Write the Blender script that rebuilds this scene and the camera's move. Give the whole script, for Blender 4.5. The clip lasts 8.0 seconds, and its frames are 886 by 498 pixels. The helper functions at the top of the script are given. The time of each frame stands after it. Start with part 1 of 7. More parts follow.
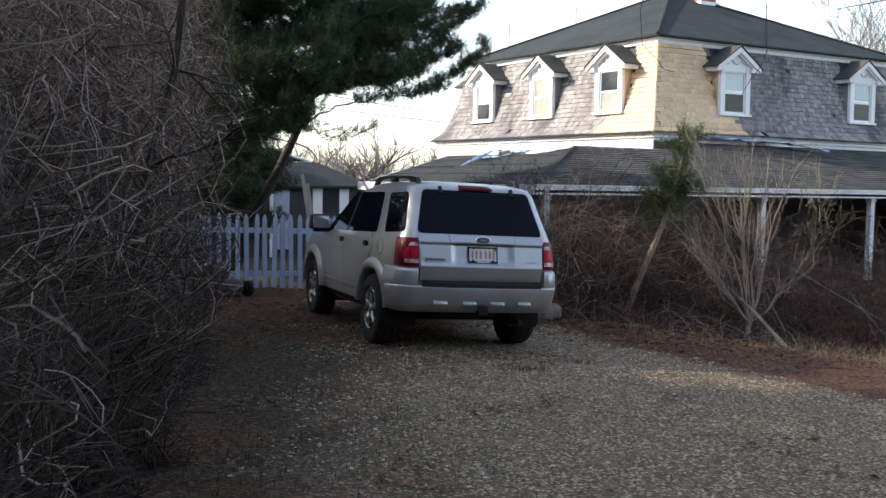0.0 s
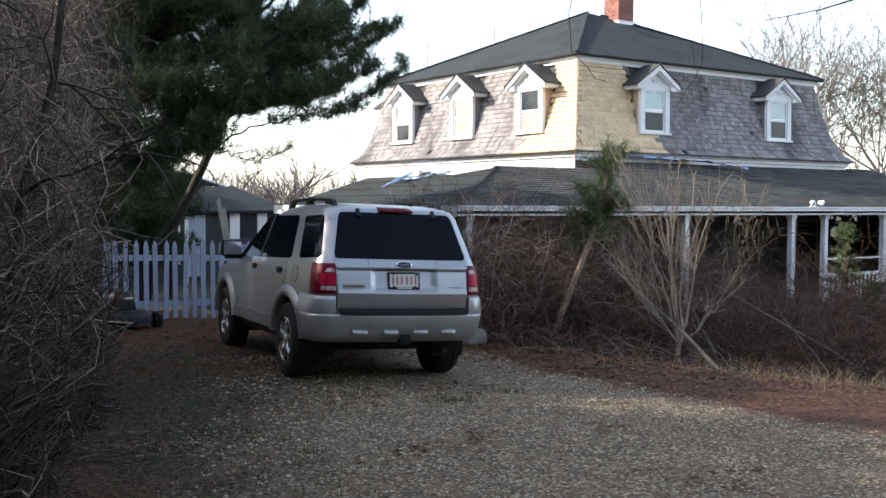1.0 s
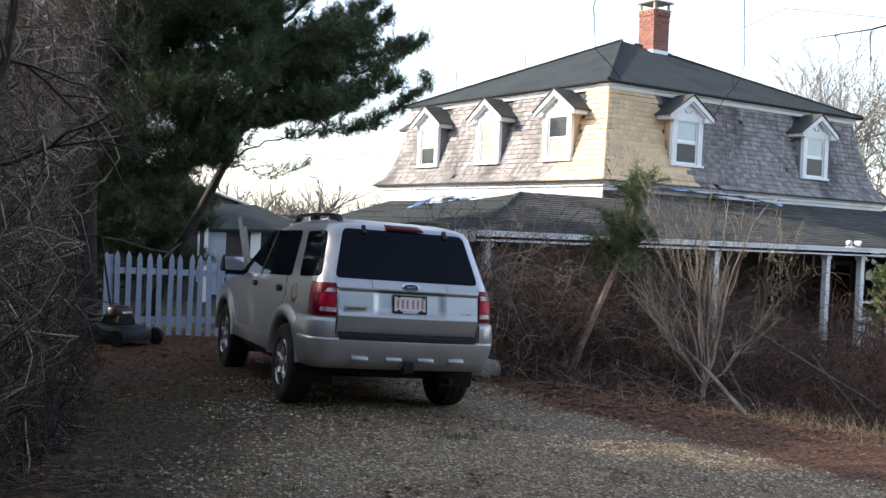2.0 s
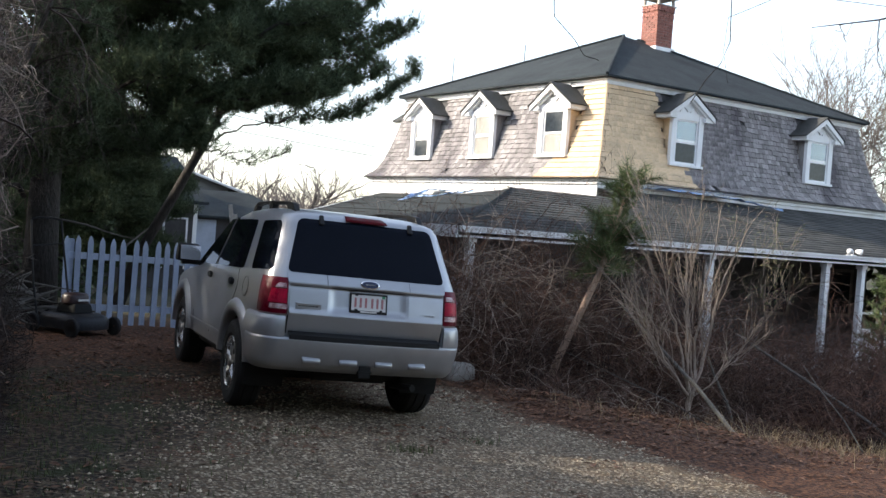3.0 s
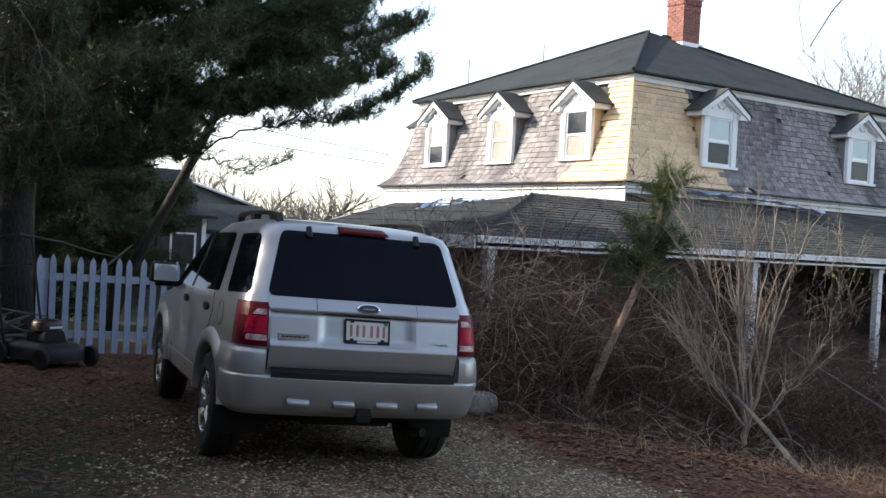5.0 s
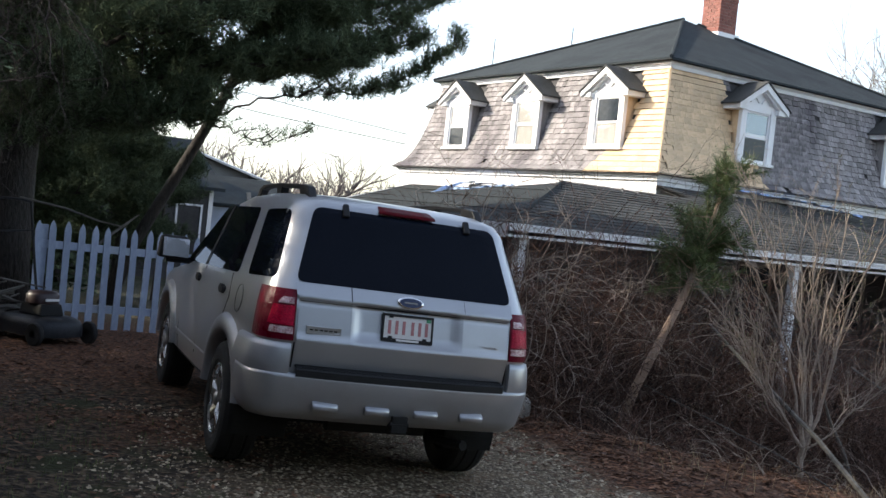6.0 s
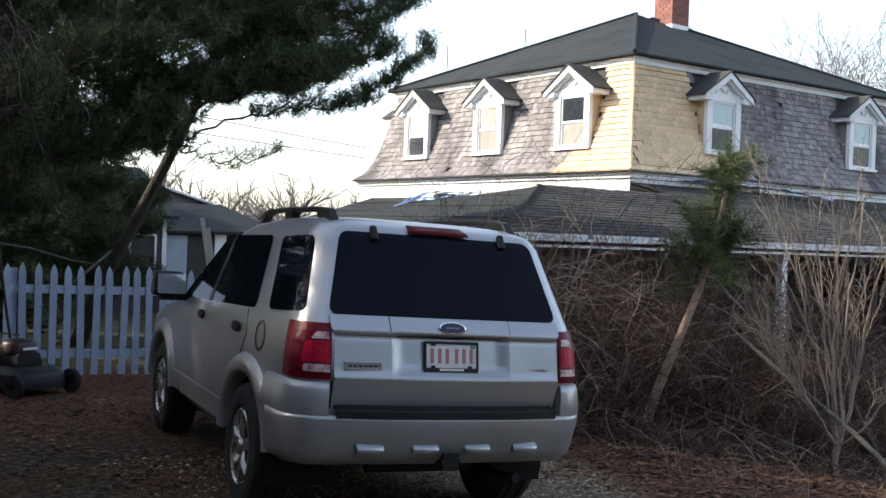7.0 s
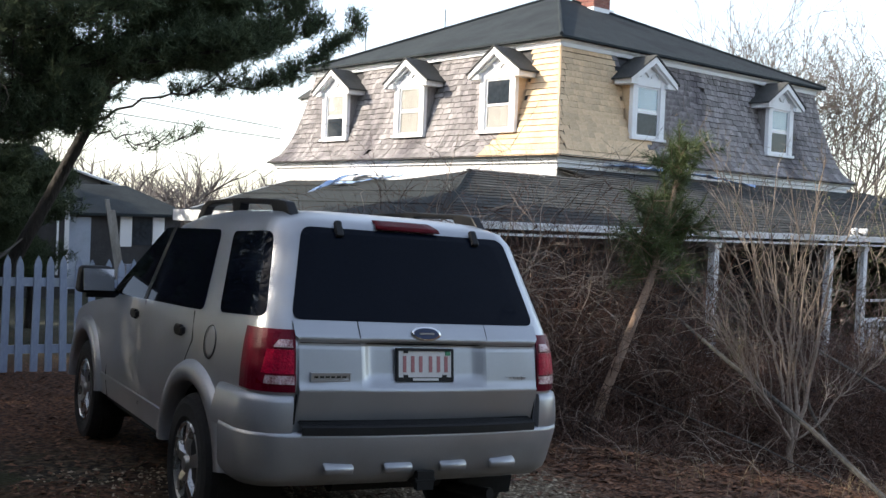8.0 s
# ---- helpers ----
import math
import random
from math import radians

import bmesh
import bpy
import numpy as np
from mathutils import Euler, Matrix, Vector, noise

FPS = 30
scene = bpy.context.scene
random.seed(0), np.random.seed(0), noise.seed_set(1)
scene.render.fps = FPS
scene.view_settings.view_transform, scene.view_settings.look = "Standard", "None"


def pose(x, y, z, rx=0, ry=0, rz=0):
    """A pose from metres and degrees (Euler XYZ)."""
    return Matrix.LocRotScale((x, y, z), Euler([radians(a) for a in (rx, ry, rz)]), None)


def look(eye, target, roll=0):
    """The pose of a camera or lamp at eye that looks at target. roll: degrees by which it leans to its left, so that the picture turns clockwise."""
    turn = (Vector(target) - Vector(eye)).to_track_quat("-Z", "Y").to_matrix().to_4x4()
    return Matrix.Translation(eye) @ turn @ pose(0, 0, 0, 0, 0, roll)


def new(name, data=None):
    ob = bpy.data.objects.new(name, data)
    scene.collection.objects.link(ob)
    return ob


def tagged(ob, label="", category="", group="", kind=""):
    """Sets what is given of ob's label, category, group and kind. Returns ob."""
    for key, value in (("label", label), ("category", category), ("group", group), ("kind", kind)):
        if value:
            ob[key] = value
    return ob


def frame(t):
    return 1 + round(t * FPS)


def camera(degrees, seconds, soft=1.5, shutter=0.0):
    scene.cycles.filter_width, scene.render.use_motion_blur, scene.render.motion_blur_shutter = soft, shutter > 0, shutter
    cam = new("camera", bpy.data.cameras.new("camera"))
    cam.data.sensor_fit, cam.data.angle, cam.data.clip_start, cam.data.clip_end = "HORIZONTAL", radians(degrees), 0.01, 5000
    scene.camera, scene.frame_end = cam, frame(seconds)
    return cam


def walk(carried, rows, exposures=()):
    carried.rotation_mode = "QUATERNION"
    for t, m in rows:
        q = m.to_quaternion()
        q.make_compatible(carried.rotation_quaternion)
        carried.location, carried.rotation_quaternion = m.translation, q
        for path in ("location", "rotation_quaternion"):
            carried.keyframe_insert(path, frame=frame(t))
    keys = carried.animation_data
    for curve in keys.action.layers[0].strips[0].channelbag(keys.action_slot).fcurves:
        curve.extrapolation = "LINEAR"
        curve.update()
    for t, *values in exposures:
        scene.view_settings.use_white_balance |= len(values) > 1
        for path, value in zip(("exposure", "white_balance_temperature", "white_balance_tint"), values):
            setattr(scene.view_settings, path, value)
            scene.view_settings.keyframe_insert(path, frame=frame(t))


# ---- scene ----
cam = camera(44.6, 8.0)
PATH = [
    (0, (-3.787, -10.908, 1.716), (-3.147, -9.017, 1.594), 1.0),
    (0.5, (-3.692, -10.63, 1.696), (-2.954, -8.773, 1.619), 0.6),
    (1, (-3.573, -10.377, 1.707), (-2.798, -8.535, 1.628), 0.2),
    (1.4, (-3.431, -10.132, 1.677), (-2.724, -8.261, 1.674), 1.9),
    (1.5, (-3.326, -10.113, 1.689), (-2.604, -8.248, 1.691), 2.0),
    (1.7, (-3.262, -9.963, 1.632), (-2.516, -8.107, 1.614), 2.0),
    (2.8, (-2.689, -9.372, 1.644), (-2.032, -7.483, 1.618), 4.3),
    (3, (-2.602, -9.188, 1.651), (-1.877, -7.325, 1.614), 4.3),
    (3.5, (-2.414, -8.857, 1.673), (-1.647, -7.011, 1.614), 1.7),
    (4, (-2.271, -8.389, 1.646), (-1.51, -6.54, 1.596), 1.0),
    (4.5, (-2.106, -8.038, 1.655), (-1.46, -6.146, 1.621), 3.1),
    (4.7, (-2.056, -7.977, 1.657), (-1.369, -6.099, 1.637), 3.1),
    (5.8, (-1.978, -6.978, 1.644), (-1.318, -5.09, 1.608), 4.4),
    (6, (-1.978, -6.798, 1.641), (-1.29, -4.92, 1.592), 6.1),
    (6.5, (-2.186, -6.43, 1.648), (-1.421, -4.585, 1.554), 2.2),
    (7, (-2.269, -6.14, 1.644), (-1.49, -4.298, 1.62), 2.1),
    (7.5, (-2.327, -5.825, 1.68), (-1.493, -4.008, 1.643), 3.4),
    (8, (-2.374, -5.533, 1.709), (-1.435, -3.768, 1.656), 2.3),
]
walk(cam, [(t, look(eye, target, roll)) for t, eye, target, roll in PATH],
     exposures=[(0.0, 0.98), (0.5, 1.09), (1.0, 1.13), (1.5, 1.15), (3.0, 1.01), (4.5, 0.97), (6.0, 0.91), (7.0, 0.89), (8.0, 0.90)])

# ---- world, sun, exposure ----
SUN_TO = Vector((-0.80, 0.34, 0.46)).normalized()
world = bpy.data.worlds.new("world")
scene.world = world
world.use_nodes = True
wn = world.node_tree
sky = wn.nodes.new("ShaderNodeTexSky")
sky.sky_type, sky.sun_disc = "NISHITA", False
sky.sun_elevation = math.asin(SUN_TO.z)
sky.sun_rotation = math.atan2(SUN_TO.x, SUN_TO.y)
sky.air_density, sky.dust_density, sky.ozone_density = 1.0, 1.2, 1.0
bg = wn.nodes["Background"]
bg.inputs["Strength"].default_value = 0.15
haze = wn.nodes.new("ShaderNodeHueSaturation")
haze.inputs["Saturation"].default_value, haze.inputs["Value"].default_value = 0.70, 1.5
wn.links.new(sky.outputs[0], haze.inputs["Color"])
wn.links.new(haze.outputs[0], bg.inputs[0])
sun_data = bpy.data.lights.new("sun", "SUN")
sun_data.energy, sun_data.angle, sun_data.color = 4.4, radians(0.6), (1.0, 0.90, 0.74)
sun = new("sun", sun_data)
sun.matrix_world = look((-40, 5, 25), Vector((-40, 5, 25)) - SUN_TO)


# ---- mesh and material helpers ----
rnd = random.Random(7)


class Mesh:
    """Gathers vertices and faces for one mesh."""

    def __init__(self):
        self.v, self.f = [], []

    def add(self, verts, faces):
        n = len(self.v)
        self.v.extend(verts)
        self.f.extend([tuple(i + n for i in f) for f in faces])
        return self

    def box(self, x0, y0, z0, x1, y1, z1, m=None, taper=0.0):
        t = taper
        vs = [(x0, y0, z0), (x1, y0, z0), (x1, y1, z0), (x0, y1, z0),
              (x0 + t, y0 + t, z1), (x1 - t, y0 + t, z1), (x1 - t, y1 - t, z1), (x0 + t, y1 - t, z1)]
        if m is not None:
            vs = [tuple(m @ Vector(p)) for p in vs]
        return self.add(vs, [(3, 2, 1, 0), (4, 5, 6, 7), (0, 1, 5, 4), (1, 2, 6, 5), (2, 3, 7, 6), (3, 0, 4, 7)])

    def tube(self, pts, radii, n=4, cap=True):
        pts = [Vector(p) for p in pts]
        verts, faces = [], []
        up = Vector((0.31, 0.17, 0.93))
        for i, p in enumerate(pts):
            d = (pts[min(i + 1, len(pts) - 1)] - pts[max(i - 1, 0)])
            d = d.normalized() if d.length > 1e-6 else Vector((0, 0, 1))
            a = d.cross(up)
            if a.length < 0.05:
                a = d.cross(Vector((1, 0, 0)))
            a.normalize()
            b = d.cross(a)
            r = radii[i] if not isinstance(radii, (int, float)) else radii
            for k in range(n):
                w = 2 * math.pi * k / n
                verts.append(tuple(p + a * (r * math.cos(w)) + b * (r * math.sin(w))))
        for i in range(len(pts) - 1):
            for k in range(n):
                k2 = (k + 1) % n
                faces.append((i * n + k, i * n + k2, (i + 1) * n + k2, (i + 1) * n + k))
        if cap:
            faces.append(tuple(range(n - 1, -1, -1)))
            faces.append(tuple((len(pts) - 1) * n + k for k in range(n)))
        return self.add(verts, faces)

    def prism(self, outline, axis, lo, hi, m=None):
        """An outline of (a, b) drawn out along axis 'x', 'y' or 'z' from lo to hi."""
        put = {"x": lambda a, b, c: (c, a, b), "y": lambda a, b, c: (a, c, b), "z": lambda a, b, c: (a, b, c)}[axis]
        n = len(outline)
        vs = [put(a, b, lo) for a, b in outline] + [put(a, b, hi) for a, b in outline]
        if m is not None:
            vs = [tuple(m @ Vector(p)) for p in vs]
        fs = [tuple(range(n - 1, -1, -1)), tuple(range(n, 2 * n))]
        fs += [(i, (i + 1) % n, n + (i + 1) % n, n + i) for i in range(n)]
        return self.add(vs, fs)

    def grid(self, rows):
        n, w = len(rows), len(rows[0])
        vs = [p for row in rows for p in row]
        return self.add(vs, [(i * w + j, i * w + j + 1, (i + 1) * w + j + 1, (i + 1) * w + j) for i in range(n - 1) for j in range(w - 1)])

    def data(self, name, mat, smooth=False):
        me = bpy.data.meshes.new(name)
        me.from_pydata(self.v, [], self.f)
        bm = bmesh.new()
        bm.from_mesh(me)
        bmesh.ops.recalc_face_normals(bm, faces=bm.faces)
        bm.to_mesh(me)
        bm.free()
        if mat:
            me.materials.append(mat)
        if smooth:
            me.polygons.foreach_set("use_smooth", [True] * len(me.polygons))
        return me


def part(name, mesh, mat, parent=None, label="", smooth=False, m=None):
    ob = new(name, mesh.data(name, mat, smooth))
    if parent is not None:
        ob.parent = parent
    if m is not None:
        ob.matrix_basis = m
    if label:
        tagged(ob, label)
    return ob


def thing(name, label, category, m=None, group="", kind=""):
    ob = new(name)
    ob.empty_display_size = 0.1
    if m is not None:
        ob.matrix_basis = m
    return tagged(ob, label, category, group, kind)


def bevel(ob, width, segments=2):
    mod = ob.modifiers.new("bevel", "BEVEL")
    mod.width, mod.segments, mod.limit_method = width, segments, "ANGLE"
    return ob


def material(name, a, b, scale=4.0, rough=0.8, metal=0.0, bump=0.3, fine=40.0, stain=None, stain_scale=0.6, stain_at=(0.5, 0.7),
             island=0.0, objrand=0.0, stretch=(1, 1, 1), spec=0.5, coat=0.0, bump_dist=0.01):
    """A surface of two tones mixed by coarse and fine noise, with optional stains and tone differences from piece to piece."""
    mat = bpy.data.materials.new(name)
    mat.use_nodes = True
    nt = mat.node_tree
    N, L = nt.nodes.new, nt.links.new
    bs = nt.nodes["Principled BSDF"]
    co = N("ShaderNodeTexCoord")
    mp = N("ShaderNodeMapping")
    mp.inputs["Scale"].default_value = stretch
    L(co.outputs["Object"], mp.inputs[0])
    n1, n2 = N("ShaderNodeTexNoise"), N("ShaderNodeTexNoise")
    n1.inputs["Scale"].default_value, n1.inputs["Detail"].default_value = scale, 6
    n2.inputs["Scale"].default_value, n2.inputs["Detail"].default_value = fine, 4
    L(mp.outputs[0], n1.inputs["Vector"]), L(mp.outputs[0], n2.inputs["Vector"])
    ad = N("ShaderNodeMath")
    ad.operation = "ADD"
    L(n1.outputs["Fac"], ad.inputs[0]), L(n2.outputs["Fac"], ad.inputs[1])
    mr = N("ShaderNodeMapRange")
    mr.inputs["From Min"].default_value, mr.inputs["From Max"].default_value = 0.75, 1.25
    L(ad.outputs[0], mr.inputs["Value"])
    mix = N("ShaderNodeMix")
    mix.data_type = "RGBA"
    mix.inputs["A"].default_value, mix.inputs["B"].default_value = (*a, 1), (*b, 1)
    L(mr.outputs[0], mix.inputs["Factor"])
    out = mix.outputs["Result"]
    if stain:
        n3 = N("ShaderNodeTexNoise")
        n3.inputs["Scale"].default_value, n3.inputs["Detail"].default_value = stain_scale, 5
        L(mp.outputs[0], n3.inputs["Vector"])
        m3 = N("ShaderNodeMapRange")
        m3.inputs["From Min"].default_value, m3.inputs["From Max"].default_value = stain_at
        L(n3.outputs["Fac"], m3.inputs["Value"])
        mx = N("ShaderNodeMix")
        mx.data_type = "RGBA"
        mx.inputs["B"].default_value = (*stain, 1)
        L(m3.outputs[0], mx.inputs["Factor"]), L(out, mx.inputs["A"])
        out = mx.outputs["Result"]
    if island or objrand:
        if island:
            src, amount = N("ShaderNodeNewGeometry").outputs["Random Per Island"], island
        else:
            src, amount = N("ShaderNodeObjectInfo").outputs["Random"], objrand
        hv = N("ShaderNodeHueSaturation")
        r2 = N("ShaderNodeMapRange")
        r2.inputs["To Min"].default_value, r2.inputs["To Max"].default_value = 1 - amount, 1 + amount
        L(src, r2.inputs["Value"]), L(r2.outputs[0], hv.inputs["Value"]), L(out, hv.inputs["Color"])
        out = hv.outputs[0]
    L(out, bs.inputs["Base Color"])
    rr = N("ShaderNodeMapRange")
    vary = min(0.12, rough * 0.4)
    rr.inputs["To Min"].default_value, rr.inputs["To Max"].default_value = rough - vary, min(rough + vary, 1)
    L(n1.outputs["Fac"], rr.inputs["Value"]), L(rr.outputs[0], bs.inputs["Roughness"])
    bs.inputs["Metallic"].default_value = metal
    bs.inputs["Specular IOR Level"].default_value = spec
    bs.inputs["Coat Weight"].default_value = coat
    bs.inputs["Coat Roughness"].default_value = 0.08
    if bump:
        bp = N("ShaderNodeBump")
        bp.inputs["Strength"].default_value, bp.inputs["Distance"].default_value = bump, bump_dist
        L(ad.outputs[0], bp.inputs["Height"]), L(bp.outputs[0], bs.inputs["Normal"])
    return mat


M_SILVER = material("silver_paint", (0.37, 0.382, 0.405), (0.42, 0.432, 0.452), 1.5, 0.34, 0.62, 0.0, 300, (0.30, 0.29, 0.28), 1.2, (0.5, 0.9), coat=0.3)
M_BUMPER = material("silver_plastic", (0.36, 0.37, 0.388), (0.41, 0.42, 0.436), 2, 0.34, 0.55, 0.0, 200, (0.24, 0.23, 0.215), 1.5, (0.5, 0.9), coat=0.15)
M_GLASS = material("tinted_glass", (0.003, 0.005, 0.010), (0.005, 0.007, 0.013), 3, 0.03, 0, 0.0, 60, spec=0.075)
M_BLACK = material("black_plastic", (0.008, 0.008, 0.009), (0.015, 0.015, 0.016), 6, 0.5, 0, 0.1, 120, spec=0.25)
M_DARKGAP = material("dark_underside", (0.004, 0.004, 0.004), (0.008, 0.008, 0.007), 6, 0.9, 0, 0.1, 50)
M_TYRE = material("tyre_rubber", (0.007, 0.007, 0.007), (0.016, 0.015, 0.014), 8, 0.85, 0, 0.3, 90)
M_RIM = material("alloy", (0.42, 0.42, 0.42), (0.55, 0.55, 0.54), 5, 0.28, 0.85, 0.0, 80, (0.30, 0.28, 0.25), 3, (0.5, 0.8))
M_CHROME = material("chrome", (0.75, 0.75, 0.76), (0.82, 0.82, 0.82), 5, 0.12, 1.0, 0.0, 60)
M_RED = material("red_lens", (0.085, 0.0006, 0.009), (0.125, 0.001, 0.014), 9, 0.3, 0, 0.25, 140, coat=0.05, spec=0.15)
M_REDLIT = material("bright_red_lens", (0.20, 0.001, 0.018), (0.50, 0.004, 0.040), 14, 0.3, 0, 0.4, 90, coat=0.05, spec=0.15)
M_CLEAR = material("clear_lens", (0.42, 0.26, 0.26), (0.85, 0.74, 0.74), 25, 0.12, 0.3, 0.4, 120, coat=0.3)
M_PLATE = material("plate_white", (0.62, 0.60, 0.58), (0.68, 0.66, 0.64), 9, 0.4, 0, 0.0, 60)
M_PLATERED = material("plate_red", (0.36, 0.14, 0.14), (0.42, 0.18, 0.18), 9, 0.5, 0, 0.0, 60)
M_OVAL = material("dark_blue_badge", (0.010, 0.018, 0.05), (0.014, 0.024, 0.06), 9, 0.15, 0.2, 0.0, 60)

# white paint darkened and blued so the colour itself carries the shade
M_FENCE = material("shade_blue_fence_paint", (0.25, 0.295, 0.40), (0.34, 0.39, 0.49), 3, 0.6, 0, 0.25, 45, (0.27, 0.29, 0.30), 2.2, (0.52, 0.78), objrand=0.10, stretch=(1, 1, 0.3))
M_WHITE = material("white_trim_paint", (0.74, 0.75, 0.77), (0.82, 0.82, 0.82), 2, 0.55, 0, 0.15, 40, (0.50, 0.48, 0.44), 1.3, (0.56, 0.8))
M_SHINGLE_GREY = material("weathered_shingle", (0.175, 0.160, 0.160), (0.31, 0.288, 0.285), 1.6, 0.9, 0, 0.6, 30, (0.11, 0.098, 0.105), 0.7, (0.47, 0.66), island=0.32, stretch=(1.6, 1.6, 0.3))
M_SHINGLE_GREY_PIECE = material("weathered_shingle_piece", (0.175, 0.160, 0.160), (0.31, 0.288, 0.285), 1.6, 0.9, 0, 0.6, 30, (0.11, 0.098, 0.105), 0.55, (0.47, 0.7), objrand=0.32)
M_SHINGLE_NEW = material("new_cedar_shingle", (0.60, 0.42, 0.25), (0.72, 0.545, 0.355), 1.8, 0.75, 0, 0.4, 35, (0.47, 0.32, 0.16), 0.9, (0.52, 0.8), island=0.13, stretch=(1, 1, 0.5))
M_SHINGLE_NEW_PIECE = material("new_cedar_shingle_piece", (0.60, 0.42, 0.25), (0.72, 0.545, 0.355), 1.8, 0.75, 0, 0.4, 35, (0.47, 0.32, 0.16), 0.9, (0.52, 0.8), objrand=0.13)
# dark tones for shingle ends, painted in as the shadow below each course
M_BUTT_NEW = material("cedar_butt_shadow", (0.13, 0.085, 0.045), (0.20, 0.135, 0.075), 6, 0.9, 0, 0.2, 40)
M_BUTT_GREY = material("grey_butt_shadow", (0.030, 0.027, 0.026), (0.060, 0.054, 0.052), 6, 0.95, 0, 0.2, 40)
M_ROOF = material("dark_asphalt_roof", (0.023, 0.028, 0.031), (0.042, 0.049, 0.052), 2.5, 0.9, 0, 0.4, 60, (0.018, 0.021, 0.024), 0.8, (0.5, 0.75), spec=0.12)
M_PORCHROOF = material("porch_shingle", (0.035, 0.037, 0.037), (0.075, 0.075, 0.072), 2.0, 0.92, 0, 0.6, 45, (0.085, 0.085, 0.078), 0.7, (0.55, 0.8), island=0.25, spec=0.15)
M_ROLLROOF = material("roll_roofing", (0.026, 0.030, 0.031), (0.044, 0.049, 0.049), 1.2, 0.9, 0, 0.4, 50, (0.020, 0.022, 0.023), 0.6, (0.48, 0.7), spec=0.15)
M_TARP = material("blue_tarp", (0.18, 0.32, 0.62), (0.36, 0.50, 0.72), 5, 0.45, 0, 0.8, 14, (0.42, 0.50, 0.62), 2.5, (0.5, 0.7), bump_dist=0.04)
M_WOODGREY = material("weathered_board", (0.20, 0.185, 0.165), (0.33, 0.31, 0.28), 4, 0.9, 0, 0.5, 30, (0.11, 0.10, 0.09), 1.6, (0.5, 0.75), stretch=(1, 1, 0.25))
M_STICK = material("grey_dead_wood", (0.075, 0.068, 0.060), (0.155, 0.142, 0.126), 5, 0.95, 0, 0.5, 30, stretch=(0.4, 1, 1))
M_DARKWALL = material("dark_shingled_wall", (0.036, 0.035, 0.038), (0.070, 0.067, 0.068), 3, 0.9, 0, 0.5, 25, (0.03, 0.03, 0.03), 0.8, (0.5, 0.75))
M_PORCHWALL = material("porch_wall_paint", (0.085, 0.085, 0.09), (0.13, 0.13, 0.13), 2, 0.8, 0, 0.3, 25, (0.09, 0.085, 0.08), 0.8, (0.5, 0.75))
M_PANE = material("window_pane", (0.018, 0.023, 0.030), (0.036, 0.045, 0.056), 0.8, 0.06, 0, 0.0, 10, spec=0.2)
M_BAND = material("rosy_clear_lens", (0.20, 0.07, 0.08), (0.62, 0.46, 0.47), 25, 0.2, 0.2, 0.4, 120, coat=0.1)
M_CLEARPANE = bpy.data.materials.new("clear_pane")
M_CLEARPANE.use_nodes = True
_n, _l = M_CLEARPANE.node_tree.nodes, M_CLEARPANE.node_tree.links
_mx, _tr, _gl = _n.new("ShaderNodeMixShader"), _n.new("ShaderNodeBsdfTransparent"), _n.new("ShaderNodeBsdfGlossy")
_mx.inputs[0].default_value, _gl.inputs["Roughness"].default_value = 0.07, 0.04
_l.new(_tr.outputs[0], _mx.inputs[1])
_l.new(_gl.outputs[0], _mx.inputs[2])
_l.new(_mx.outputs[0], _n["Material Output"].inputs["Surface"])
M_CURTAIN = material("curtain", (0.36, 0.34, 0.30), (0.50, 0.48, 0.44), 6, 0.9, 0, 0.3, 20, stretch=(4, 4, 0.3))
M_SHADE = material("roller_blind", (0.10, 0.20, 0.28), (0.15, 0.27, 0.36), 3, 0.6, 0, 0.1, 20)

M_BARK = material("pine_bark", (0.013, 0.011, 0.009), (0.038, 0.031, 0.026), 9, 0.95, 0, 0.9, 35, stretch=(1, 1, 0.35), bump_dist=0.03)
M_BARK_TAN = material("young_pine_bark", (0.23, 0.155, 0.110), (0.38, 0.270, 0.200), 9, 0.9, 0, 0.6, 40, stretch=(1, 1, 0.4))
M_NEEDLE = material("pine_needles", (0.044, 0.062, 0.036), (0.094, 0.120, 0.066), 1.2, 0.85, 0, 0.0, 20, island=0.35, spec=0.1)
M_NEEDLE_LIGHT = material("young_pine_needles", (0.048, 0.076, 0.022), (0.105, 0.140, 0.045), 2, 0.65, 0, 0.0, 20, island=0.35)
M_BRAMBLE = material("dark_bramble", (0.015, 0.010, 0.008), (0.080, 0.057, 0.047), 1.6, 0.9, 0, 0.0, 25, island=0.45)
# paler copy of the vine tone, standing for sun on the near vines
M_VINE_LIT = material("lit_grey_brown_vines", (0.050, 0.038, 0.033), (0.27, 0.21, 0.18), 1.4, 0.9, 0, 0.0, 25, island=0.5)
M_BRUSH = material("red_brown_brush", (0.020, 0.010, 0.007), (0.150, 0.080, 0.056), 1.4, 0.9, 0, 0.0, 25, island=0.65)
M_CANE = material("tan_cane", (0.10, 0.068, 0.053), (0.215, 0.152, 0.120), 3, 0.9, 0, 0.0, 40, island=0.35)
M_STEM = material("pale_shrub_bark", (0.19, 0.147, 0.118), (0.35, 0.287, 0.236), 5, 0.85, 0, 0.4, 50, (0.16, 0.125, 0.10), 2.5, (0.5, 0.75), island=0.18)
M_BARETREE = material("bare_tree_bark", (0.095, 0.080, 0.073), (0.175, 0.150, 0.138), 1.5, 0.95, 0, 0.0, 20, island=0.3)
M_BUD = material("spring_buds", (0.075, 0.085, 0.035), (0.145, 0.155, 0.070), 4, 0.8, 0, 0.0, 20, island=0.3)
